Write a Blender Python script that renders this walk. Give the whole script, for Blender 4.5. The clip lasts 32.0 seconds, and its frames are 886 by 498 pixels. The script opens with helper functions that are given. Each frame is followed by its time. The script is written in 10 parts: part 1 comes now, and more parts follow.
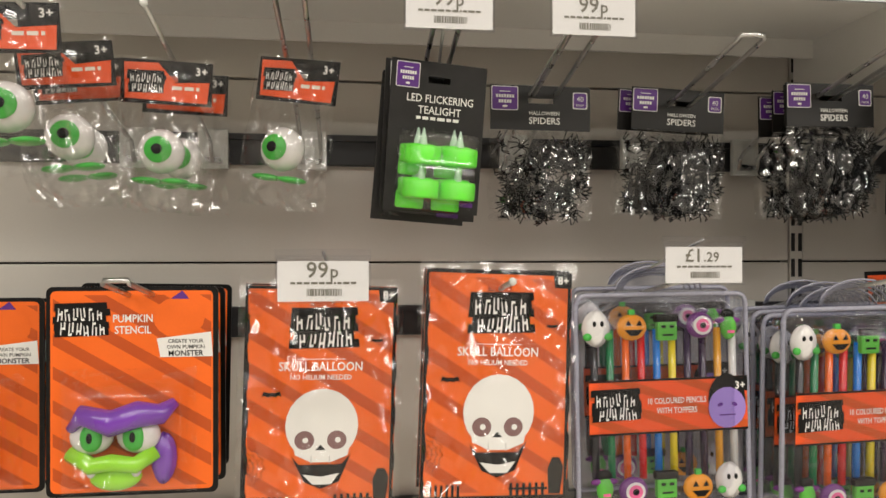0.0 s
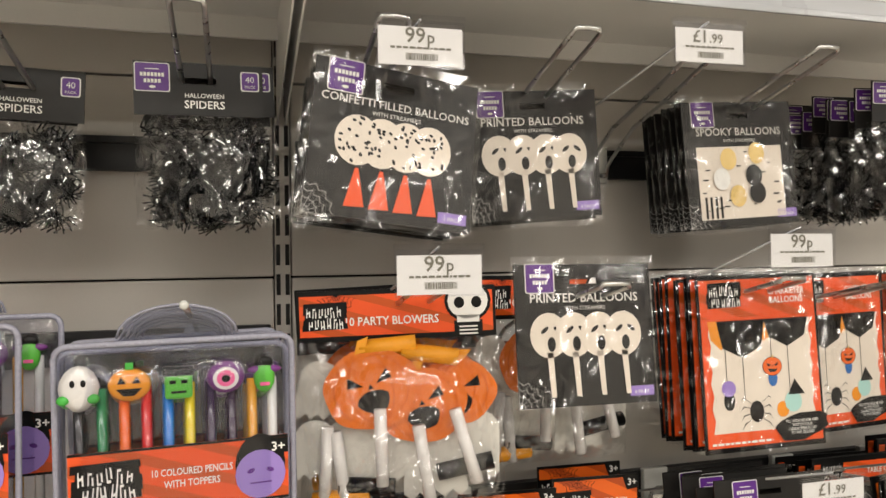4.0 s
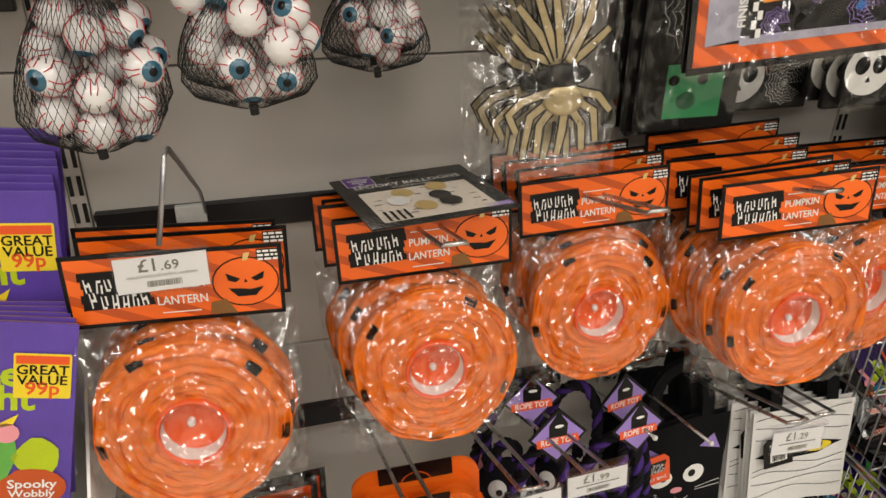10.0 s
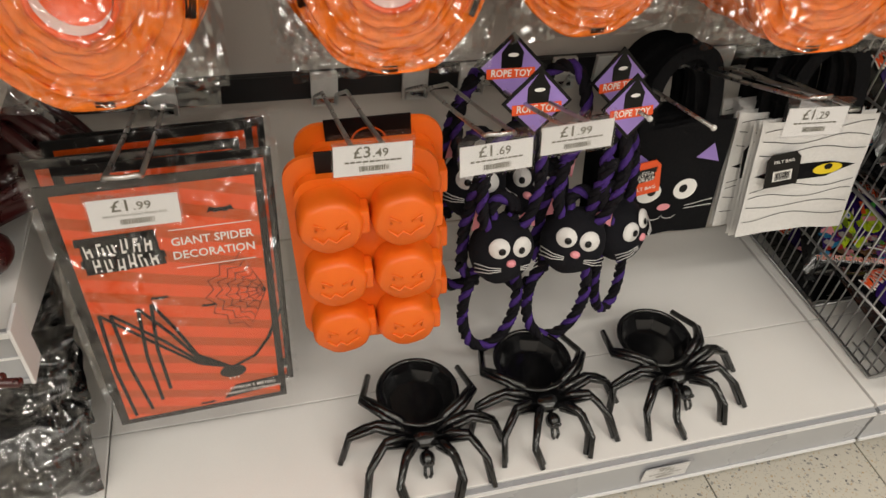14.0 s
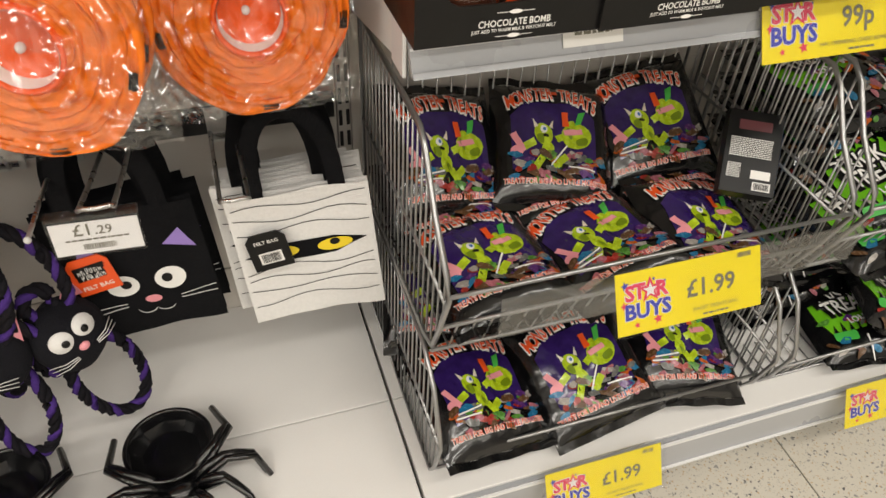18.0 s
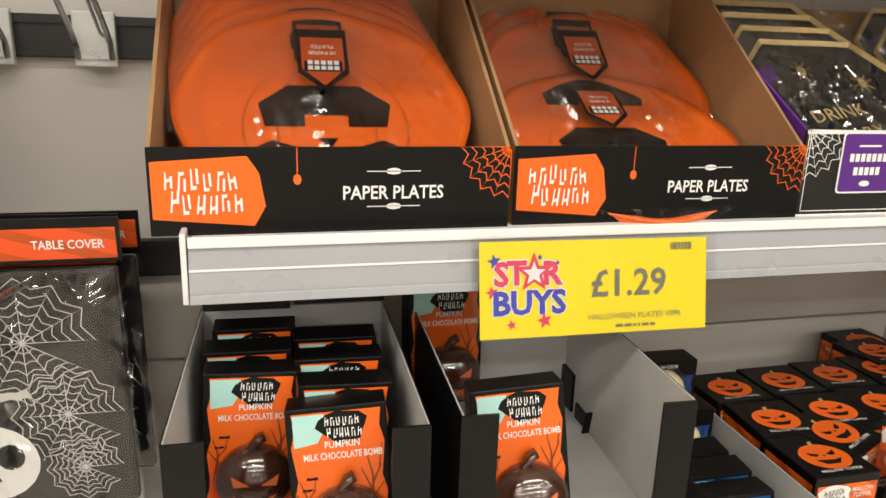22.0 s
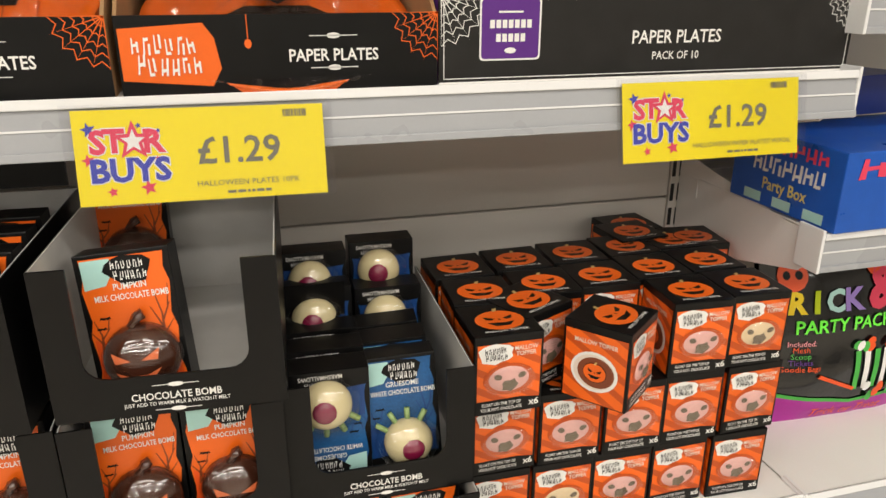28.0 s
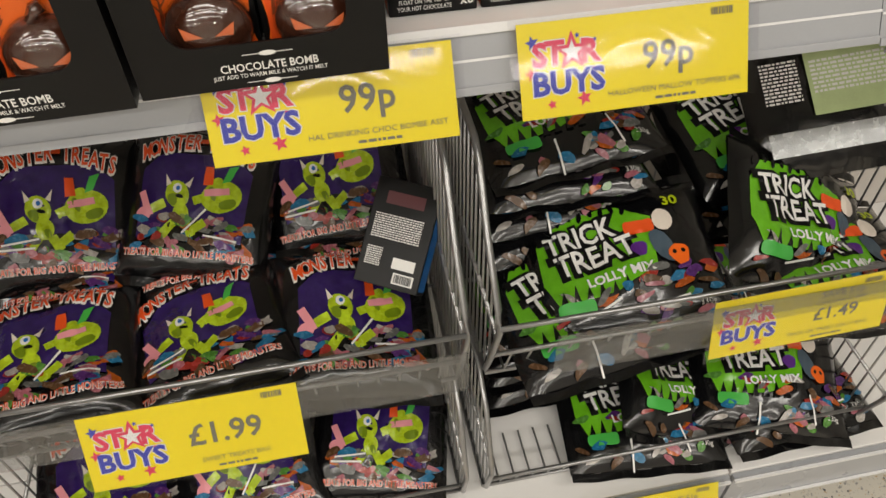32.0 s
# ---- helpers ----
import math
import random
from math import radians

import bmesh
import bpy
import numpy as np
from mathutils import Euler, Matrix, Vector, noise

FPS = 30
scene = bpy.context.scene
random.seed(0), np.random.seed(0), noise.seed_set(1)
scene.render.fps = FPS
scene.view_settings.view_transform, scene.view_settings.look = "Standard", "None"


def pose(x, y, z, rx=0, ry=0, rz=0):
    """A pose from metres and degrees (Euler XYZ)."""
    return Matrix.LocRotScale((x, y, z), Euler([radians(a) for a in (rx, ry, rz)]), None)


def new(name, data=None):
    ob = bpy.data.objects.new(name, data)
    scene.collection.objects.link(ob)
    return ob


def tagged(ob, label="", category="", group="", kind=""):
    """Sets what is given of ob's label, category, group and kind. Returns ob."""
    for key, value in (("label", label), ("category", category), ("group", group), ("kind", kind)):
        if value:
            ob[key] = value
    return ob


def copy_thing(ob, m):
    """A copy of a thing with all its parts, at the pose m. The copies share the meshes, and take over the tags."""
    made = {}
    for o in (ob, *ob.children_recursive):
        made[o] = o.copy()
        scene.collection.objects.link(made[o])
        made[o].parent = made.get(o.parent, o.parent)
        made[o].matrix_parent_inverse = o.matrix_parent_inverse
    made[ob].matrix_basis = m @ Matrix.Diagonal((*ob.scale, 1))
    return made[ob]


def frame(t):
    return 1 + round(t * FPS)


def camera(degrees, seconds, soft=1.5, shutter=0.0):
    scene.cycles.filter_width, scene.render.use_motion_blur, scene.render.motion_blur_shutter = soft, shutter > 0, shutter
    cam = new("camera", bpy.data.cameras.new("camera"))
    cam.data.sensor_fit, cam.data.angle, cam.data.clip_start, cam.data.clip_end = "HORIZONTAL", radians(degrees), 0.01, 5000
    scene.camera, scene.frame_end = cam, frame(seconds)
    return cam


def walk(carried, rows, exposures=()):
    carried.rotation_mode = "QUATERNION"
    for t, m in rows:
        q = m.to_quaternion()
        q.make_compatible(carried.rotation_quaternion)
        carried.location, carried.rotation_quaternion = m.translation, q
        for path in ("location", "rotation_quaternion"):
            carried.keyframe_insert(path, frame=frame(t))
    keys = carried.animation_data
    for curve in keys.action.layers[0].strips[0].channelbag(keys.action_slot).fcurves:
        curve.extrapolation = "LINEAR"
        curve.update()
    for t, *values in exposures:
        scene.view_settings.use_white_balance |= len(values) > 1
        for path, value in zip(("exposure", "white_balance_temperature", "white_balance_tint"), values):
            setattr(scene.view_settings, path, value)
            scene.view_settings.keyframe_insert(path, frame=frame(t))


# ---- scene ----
cam = camera(62.4, 32.0)
METRES, EYE, TILT, LEAN, TURN = 3.6754, 1.6756, 0.0, 0.0, -7.2
ROWS = [
    (0.0, 0.0, 0.0, 0.0, 0.0, 0.0, -0.0),
    (0.5, 0.0247, 0.001, 0.0003, -2.5, -0.77, -0.05),
    (1.0, 0.0508, -0.0038, -0.0026, -3.79, -0.83, -0.38),
    (1.5, 0.0667, -0.0039, -0.0029, -4.55, -1.16, -0.53),
    (2.0, 0.0788, 0.0031, -0.0027, -5.64, -0.74, -0.21),
    (2.5, 0.0979, 0.0199, -0.0032, -7.26, -0.41, 0.17),
    (3.0, 0.12, 0.0336, 0.0001, -8.66, -0.08, 0.54),
    (3.5, 0.1385, 0.0379, 0.0009, -9.1, 0.29, 0.79),
    (4.0, 0.1685, 0.0383, 0.0019, -8.62, 0.52, 0.73),
    (4.5, 0.1971, 0.0392, -0.001, -7.93, 0.78, 0.66),
    (6.5, 0.2341, 0.0405, -0.0142, -8.46, -6.33, 1.59),
    (7.0, 0.236, 0.0417, -0.0229, -8.73, -9.94, 1.13),
    (7.5, 0.2361, 0.0437, -0.0299, -8.84, -13.5, 0.43),
    (8.0, 0.2367, 0.0456, -0.0372, -8.77, -16.94, -0.13),
    (8.5, 0.2365, 0.0471, -0.0436, -8.83, -20.27, -0.34),
    (9.0, 0.2384, 0.0485, -0.05, -9.0, -23.21, -0.47),
    (9.5, 0.2399, 0.0495, -0.0564, -9.3, -25.78, -0.84),
    (10.0, 0.2408, 0.0486, -0.0651, -9.22, -27.74, -1.21),
    (10.5, 0.241, 0.0476, -0.0746, -8.75, -29.32, -1.45),
    (11.0, 0.2424, 0.0481, -0.0846, -8.4, -30.45, -1.61),
    (11.5, 0.2459, 0.0489, -0.0955, -8.2, -31.43, -1.88),
    (12.0, 0.2481, 0.0503, -0.1056, -7.95, -32.78, -2.39),
    (12.5, 0.2499, 0.0496, -0.1161, -7.5, -34.99, -3.04),
    (13.0, 0.2516, 0.049, -0.1267, -7.15, -37.72, -3.63),
    (13.5, 0.2533, 0.0488, -0.1346, -6.99, -40.43, -3.89),
    (15.5, 0.3083, 0.072, -0.1358, -11.09, -45.21, -2.8),
    (16.0, 0.3428, 0.0828, -0.132, -12.75, -44.71, -2.97),
    (16.5, 0.3739, 0.0859, -0.1278, -12.85, -44.23, -3.02),
    (17.0, 0.4131, 0.08, -0.1249, -12.13, -43.51, -2.87),
    (17.5, 0.4466, 0.0731, -0.1234, -11.42, -42.98, -2.48),
    (18.0, 0.4706, 0.0791, -0.1235, -10.95, -43.05, -2.57),
    (18.5, 0.5017, 0.0975, -0.1237, -10.43, -43.14, -3.2),
    (19.0, 0.5183, 0.1082, -0.1169, -9.53, -41.99, -3.61),
    (19.5, 0.5257, 0.1142, -0.1006, -8.69, -39.11, -3.29),
    (20.0, 0.5289, 0.1167, -0.0885, -8.42, -35.1, -2.76),
    (20.5, 0.531, 0.1211, -0.0762, -8.47, -30.68, -2.63),
    (21.0, 0.5308, 0.1239, -0.06, -8.19, -25.77, -2.83),
    (21.5, 0.5294, 0.1247, -0.0419, -7.46, -20.54, -2.59),
    (22.0, 0.5292, 0.1213, -0.028, -6.77, -15.31, -1.77),
    (22.5, 0.5305, 0.1149, -0.0146, -6.4, -10.16, -0.76),
    (23.0, 0.5347, 0.1129, -0.0027, -6.19, -5.76, -0.05),
    (23.5, 0.5433, 0.1111, 0.0074, -6.04, -2.58, 0.3),
    (24.0, 0.5534, 0.107, 0.0114, -6.1, -0.44, 0.52),
    (24.5, 0.5693, 0.1013, 0.0114, -6.65, 0.47, 0.5),
    (26.5, 0.6106, 0.097, -0.0121, -8.37, -9.41, 0.58),
    (27.0, 0.6114, 0.0976, -0.0224, -8.22, -13.11, 0.35),
    (27.5, 0.6134, 0.0984, -0.0312, -8.01, -16.8, 0.16),
    (28.0, 0.6164, 0.0998, -0.0398, -7.87, -20.54, -0.07),
    (28.5, 0.6207, 0.105, -0.0498, -7.63, -24.62, -0.74),
    (29.0, 0.6312, 0.1166, -0.064, -6.77, -29.13, -1.57),
    (29.5, 0.6388, 0.1256, -0.077, -5.53, -33.39, -1.78),
    (30.0, 0.6449, 0.126, -0.0911, -4.29, -36.79, -1.22),
    (30.5, 0.6511, 0.1271, -0.1003, -3.53, -39.71, -0.6),
    (31.0, 0.651, 0.1278, -0.1117, -3.35, -42.46, -0.06),
    (31.5, 0.6522, 0.1284, -0.1189, -3.6, -44.94, 0.49),
    (32.0, 0.6529, 0.1293, -0.1238, -3.9, -47.04, 0.85),
]
walk(cam, [(t, pose(0, 0, EYE, TILT, LEAN, TURN) @ pose(METRES * x, METRES * y, METRES * z, 90 + pitch, roll, yaw)) for t, x, y, z, yaw, pitch, roll in ROWS],
     [(0.0, -0.12), (1.5, -0.02), (3.0, 0.04), (4.0, 0.02), (7.0, -0.15), (8.0, -0.2), (10.0, -0.22), (12.0, -0.42), (13.0, -0.4), (16.0, -0.08), (18.0, -0.04), (20.0, -0.06), (21.0, 0.14), (22.0, 0.18), (23.0, -0.1), (24.0, -0.08), (26.5, -0.08), (28.0, -0.02), (30.0, -0.32), (32.0, -0.32)])

# ---- light ----
world = bpy.data.worlds.new("shop_world")
world.use_nodes = True
world.node_tree.nodes["Background"].inputs[0].default_value = (0.9, 0.93, 1.0, 1)
world.node_tree.nodes["Background"].inputs[1].default_value = 0.03
scene.world = world


def strip_light(name, x, y, z, sx, sy, watts, colour):
    lamp = bpy.data.lights.new(name, "AREA")
    lamp.shape, lamp.size, lamp.size_y, lamp.energy, lamp.color = "RECTANGLE", sx, sy, watts, colour
    ob = new(name, lamp)
    ob.matrix_world = pose(x, y, z)
    return ob


LAMP_COLOUR = (1.0, 0.945, 0.865)
for lamp_y, lamp_w in ((-0.72, 50), (-2.2, 66), (-3.85, 66)):
    for lamp_x in (-1.73, 0.38, 2.49, 4.6):
        strip_light("aisle_tube_light", lamp_x, lamp_y, 3.04, 1.62, 0.26, lamp_w * 0.44, LAMP_COLOUR)

# ---- materials ----
MATS = {}


def tint(c, k):
    return (min(1, c[0] * k), min(1, c[1] * k), min(1, c[2] * k), 1)


def mat(name, colour, rough=0.5, metal=0.0, vary=0.12, scale=30.0, bump=0.05, fine=400.0, coat=0.0, spec=0.5, piece=0.0, translucent=0.0):
    """A surface with two scales of variation in colour and gloss and a fine relief."""
    if name in MATS:
        return MATS[name]
    m = bpy.data.materials.new(name)
    m.use_nodes = True
    nt = m.node_tree
    b = nt.nodes["Principled BSDF"]
    tc = nt.nodes.new("ShaderNodeTexCoord")
    n1, n2 = nt.nodes.new("ShaderNodeTexNoise"), nt.nodes.new("ShaderNodeTexNoise")
    n1.inputs["Scale"].default_value, n1.inputs["Detail"].default_value = scale, 4
    n2.inputs["Scale"].default_value, n2.inputs["Detail"].default_value = fine, 2
    add = nt.nodes.new("ShaderNodeMath")
    add.operation = "MULTIPLY_ADD"
    add.inputs[1].default_value = 0.35
    ramp = nt.nodes.new("ShaderNodeMapRange")
    ramp.inputs["From Min"].default_value, ramp.inputs["From Max"].default_value = 0.35, 1.0
    mix = nt.nodes.new("ShaderNodeMix")
    mix.data_type = "RGBA"
    mix.inputs[6].default_value, mix.inputs[7].default_value = tint(colour, 1 - vary), tint(colour, 1 + vary)
    ln = nt.links.new
    for n in (n1, n2):
        ln(tc.outputs["Object"], n.inputs["Vector"])
    ln(n2.outputs["Fac"], add.inputs[0])
    ln(n1.outputs["Fac"], add.inputs[2])
    ln(add.outputs[0], ramp.inputs["Value"])
    ln(ramp.outputs[0], mix.inputs[0])
    last = mix.outputs[2]
    if piece:
        info, hsv, rg = nt.nodes.new("ShaderNodeObjectInfo"), nt.nodes.new("ShaderNodeHueSaturation"), nt.nodes.new("ShaderNodeMapRange")
        rg.inputs["To Min"].default_value, rg.inputs["To Max"].default_value = 1 - piece, 1 + piece
        ln(info.outputs["Random"], rg.inputs["Value"])
        ln(rg.outputs[0], hsv.inputs["Value"])
        ln(last, hsv.inputs["Color"])
        last = hsv.outputs[0]
    ln(last, b.inputs["Base Color"])
    rr = nt.nodes.new("ShaderNodeMapRange")
    rr.inputs["To Min"].default_value, rr.inputs["To Max"].default_value = max(0.02, rough - 0.08), min(1, rough + 0.1)
    ln(n1.outputs["Fac"], rr.inputs["Value"])
    ln(rr.outputs[0], b.inputs["Roughness"])
    b.inputs["Metallic"].default_value = metal
    b.inputs["Coat Weight"].default_value = coat
    b.inputs["Coat Roughness"].default_value = 0.08
    b.inputs["Specular IOR Level"].default_value = spec
    if translucent:
        b.inputs["Subsurface Weight"].default_value = translucent
        b.inputs["Subsurface Radius"].default_value = (0.01, 0.005, 0.003)
        b.inputs["Subsurface Scale"].default_value = 0.5
    if bump:
        bp = nt.nodes.new("ShaderNodeBump")
        bp.inputs["Strength"].default_value, bp.inputs["Distance"].default_value = bump, 0.002
        ln(add.outputs[0], bp.inputs["Height"])
        ln(bp.outputs[0], b.inputs["Normal"])
    MATS[name] = m
    return m


def film(name, base=0.03, gain=1.0, scale=16.0, strength=0.001, rough=0.06, tone=(1, 1, 1), cap_at=0.18, folds=75.0, calm=0.4, shards=0.0):
    """Clear crinkled packaging: see-through with a wrinkled gloss."""
    if name in MATS:
        return MATS[name]
    m = bpy.data.materials.new(name)
    m.use_nodes = True
    nt = m.node_tree
    for n in list(nt.nodes):
        if n.type == "BSDF_PRINCIPLED":
            nt.nodes.remove(n)
    out = [n for n in nt.nodes if n.type == "OUTPUT_MATERIAL"][0]
    tr, gl, mx = nt.nodes.new("ShaderNodeBsdfTransparent"), nt.nodes.new("ShaderNodeBsdfGlossy"), nt.nodes.new("ShaderNodeMixShader")
    tr.inputs[0].default_value = (*tone, 1)
    gl.inputs["Roughness"].default_value = rough
    fr, ml = nt.nodes.new("ShaderNodeFresnel"), nt.nodes.new("ShaderNodeMath")
    fr.inputs[0].default_value = 1.48
    ml.operation, ml.use_clamp = "MULTIPLY_ADD", True
    ml.inputs[1].default_value, ml.inputs[2].default_value = gain, base
    tc, nz, patch = nt.nodes.new("ShaderNodeTexCoord"), nt.nodes.new("ShaderNodeTexNoise"), nt.nodes.new("ShaderNodeTexNoise")
    nz.inputs["Scale"].default_value, nz.inputs["Detail"].default_value, nz.inputs["Distortion"].default_value = scale, 1.2, 0.6
    patch.inputs["Scale"].default_value, patch.inputs["Detail"].default_value = scale * 0.8, 1.0
    ml2, wave, ramp, ad = nt.nodes.new("ShaderNodeMath"), nt.nodes.new("ShaderNodeMath"), nt.nodes.new("ShaderNodeMapRange"), nt.nodes.new("ShaderNodeMath")
    ml2.operation, wave.operation, ad.operation = "MULTIPLY", "SINE", "MULTIPLY"
    ml2.inputs[1].default_value = folds
    ramp.inputs["From Min"].default_value, ramp.inputs["From Max"].default_value = calm, calm + 0.16
    bp = nt.nodes.new("ShaderNodeBump")
    bp.inputs["Strength"].default_value, bp.inputs["Distance"].default_value = 1.0, strength
    ln = nt.links.new
    ln(tc.outputs["Object"], nz.inputs["Vector"])
    ln(tc.outputs["Object"], patch.inputs["Vector"])
    ln(nz.outputs["Fac"], ml2.inputs[0])
    ln(ml2.outputs[0], wave.inputs[0])
    ln(patch.outputs["Fac"], ramp.inputs["Value"])
    ln(wave.outputs[0], ad.inputs[0])
    ln(ramp.outputs[0], ad.inputs[1])
    ln(ad.outputs[0], bp.inputs["Height"])
    if shards:
        # creased film: narrow flat creases, each tilted its own way
        warp, vor, off = nt.nodes.new("ShaderNodeTexNoise"), nt.nodes.new("ShaderNodeTexVoronoi"), nt.nodes.new("ShaderNodeVectorMath")
        warp.inputs["Scale"].default_value, warp.inputs["Detail"].default_value = 22.0, 1.0
        bend, sub, tilt, total, unit = (nt.nodes.new("ShaderNodeVectorMath") for _ in range(5))
        bend.operation = "MULTIPLY_ADD"
        bend.inputs[1].default_value = (0.05, 0.05, 0.05)
        off.operation, sub.operation, tilt.operation, total.operation, unit.operation = "MULTIPLY", "SUBTRACT", "SCALE", "ADD", "NORMALIZE"
        off.inputs[1].default_value = (1.9, 1.9, 0.75)
        sub.inputs[1].default_value = (0.5, 0.6, 0.2)
        amount = nt.nodes.new("ShaderNodeMath")
        amount.operation = "MULTIPLY"
        amount.inputs[1].default_value = shards
        vor.inputs["Scale"].default_value = 80.0
        ln(tc.outputs["Object"], warp.inputs["Vector"])
        ln(warp.outputs["Color"], bend.inputs[0])
        ln(tc.outputs["Object"], bend.inputs[2])
        ln(bend.outputs[0], off.inputs[0])
        ln(off.outputs[0], vor.inputs["Vector"])
        ln(vor.outputs["Color"], sub.inputs[0])
        ln(ramp.outputs[0], amount.inputs[0])
        ln(sub.outputs[0], tilt.inputs[0])
        ln(amount.outputs[0], tilt.inputs["Scale"])
        ln(tilt.outputs[0], total.inputs[0])
        ln(bp.outputs[0], total.inputs[1])
        ln(total.outputs[0], unit.inputs[0])
        ln(unit.outputs[0], gl.inputs["Normal"])
    else:
        ln(bp.outputs[0], gl.inputs["Normal"])
        ln(bp.outputs[0], fr.inputs["Normal"])
    cap = nt.nodes.new("ShaderNodeMath")
    cap.operation = "MINIMUM"
    cap.inputs[1].default_value = cap_at
    ln(fr.outputs[0], ml.inputs[0])
    ln(ml.outputs[0], cap.inputs[0])
    ln(cap.outputs[0], mx.inputs[0])
    ln(tr.outputs[0], mx.inputs[1])
    ln(gl.outputs[0], mx.inputs[2])
    ln(mx.outputs[0], out.inputs[0])
    MATS[name] = m
    return m


PANEL = mat("warm_grey_painted_steel", (0.6, 0.565, 0.515), 0.42, vary=0.05, scale=3, bump=0.02, fine=300)
SHELFW = mat("white_painted_shelf", (0.8, 0.785, 0.76), 0.38, vary=0.05, scale=5, bump=0.02)
LIP = mat("grey_ticket_strip", (0.36, 0.37, 0.39), 0.28, vary=0.05, scale=8, bump=0.01, coat=0.4)
LIPW = mat("white_shelf_edge", (0.75, 0.75, 0.75), 0.35, vary=0.05, scale=8)
RAIL = mat("black_rail_paint", (0.008, 0.008, 0.009), 0.42, vary=0.2, scale=12)
SLOT = mat("slot_dark", (0.012, 0.011, 0.01), 0.8)
WIRE = mat("zinc_wire", (0.55, 0.55, 0.54), 0.28, metal=1.0, vary=0.1, scale=60, bump=0.03)
WIREG = mat("grey_coated_wire", (0.38, 0.38, 0.38), 0.32, metal=0.85, vary=0.1, scale=60, bump=0.03)
CLIP = mat("clear_clip_plastic", (0.62, 0.63, 0.6), 0.2, vary=0.08, scale=50, coat=0.5)
BLACK = mat("black_card", (0.0045, 0.0042, 0.0042), 0.34, spec=0.25, vary=0.2, scale=40, bump=0.03, piece=0.2)
CHAR = mat("charcoal_card", (0.017, 0.016, 0.015), 0.36, spec=0.3, vary=0.18, scale=40, bump=0.03, piece=0.15)
ORANGE = mat("orange_print", (0.83, 0.135, 0.008), 0.34, vary=0.06, scale=20, bump=0.02, piece=0.06)
ORANGED = mat("dark_orange_print", (0.52, 0.075, 0.006), 0.34, vary=0.06, scale=20, bump=0.02)
RED = mat("red_orange_print", (0.78, 0.088, 0.012), 0.36, vary=0.06)
WHITE = mat("white_print", (0.8, 0.79, 0.76), 0.4, vary=0.04, scale=30, bump=0.02)
CREAM = mat("cream_print", (0.75, 0.67, 0.58), 0.4, vary=0.05)
PURPLE = mat("purple_print", (0.1, 0.02, 0.22), 0.36, vary=0.08)
LILAC = mat("lilac_print", (0.3, 0.2, 0.55), 0.38, vary=0.06)
LIME = mat("lime_print", (0.44, 0.55, 0.004), 0.36, vary=0.08)
GREEN = mat("green_print", (0.06, 0.42, 0.06), 0.38, vary=0.08)
NEON = mat("neon_green_plastic", (0.16, 0.85, 0.06), 0.35, vary=0.04, translucent=0.2)
BLUE = mat("blue_print", (0.015, 0.13, 0.42), 0.34, vary=0.08)
SKY = mat("pale_blue_print", (0.4, 0.66, 0.62), 0.38, vary=0.05)
NAVY = mat("navy_logo_print", (0.05, 0.06, 0.4), 0.4, vary=0.05)
PINK = mat("pink_print", (0.78, 0.3, 0.34), 0.4, vary=0.05)
CRIMSON = mat("crimson_logo_print", (0.72, 0.05, 0.11), 0.4, vary=0.05)
YELLOW = mat("yellow_ticket_card", (0.86, 0.7, 0.006), 0.35, vary=0.04, scale=10, bump=0.01)
YELL = mat("yellow_print", (0.82, 0.62, 0.02), 0.36, vary=0.05)
GOLD = mat("gold_foil", (0.72, 0.52, 0.2), 0.3, metal=0.35, vary=0.15, scale=40)
GREYT = mat("grey_ticket_ink", (0.17, 0.16, 0.12), 0.5, vary=0.05)
TICKET = mat("white_ticket_paper", (0.78, 0.77, 0.74), 0.5, vary=0.03, scale=12)
KRAFT = mat("kraft_board", (0.38, 0.22, 0.1), 0.7, vary=0.1, scale=60, fine=700, bump=0.08)
GREYB = mat("grey_board", (0.55, 0.54, 0.52), 0.6, vary=0.06, scale=40, fine=700, bump=0.06)
CHOC = mat("milk_chocolate", (0.06, 0.02, 0.011), 0.12, vary=0.12, scale=50, coat=0.9, bump=0.02)
GLOSSB = mat("glossy_black_plastic", (0.0045, 0.0045, 0.005), 0.17, vary=0.2, scale=40, coat=0.3, bump=0.02)
FELTB = mat("black_felt", (0.006, 0.006, 0.007), 0.95, vary=0.3, scale=200, fine=1500, bump=0.5, spec=0.15)
FELTW = mat("white_felt", (0.74, 0.73, 0.71), 0.9, vary=0.05, scale=200, fine=1500, bump=0.4, spec=0.15)
PLUSH = mat("black_plush", (0.008, 0.008, 0.011), 0.9, vary=0.3, scale=300, fine=1800, bump=0.7, spec=0.2)
ROPEB = mat("black_rope", (0.008, 0.007, 0.01), 0.85, vary=0.3, scale=300, bump=0.6, spec=0.2)
ROPEP = mat("purple_rope", (0.06, 0.025, 0.18), 0.8, vary=0.25, scale=300, bump=0.6, spec=0.2)
SILI = mat("orange_silicone", (0.8, 0.14, 0.006), 0.42, vary=0.04, scale=15, translucent=0.15)
LANT = mat("orange_lantern_paper", (0.82, 0.17, 0.0005), 0.5, vary=0.26, scale=70, fine=260, bump=0.9)
LANTP = mat("orange_lantern_plastic", (0.86, 0.1, 0.006), 0.3, vary=0.05, coat=0.3)
EYEW = mat("eyeball_white", (0.7, 0.68, 0.67), 0.25, vary=0.04, coat=0.5)
NET = mat("black_net_thread", (0.015, 0.015, 0.015), 0.7)
MARSH = mat("pink_marshmallow", (0.75, 0.42, 0.38), 0.75, vary=0.08, scale=80, bump=0.3)
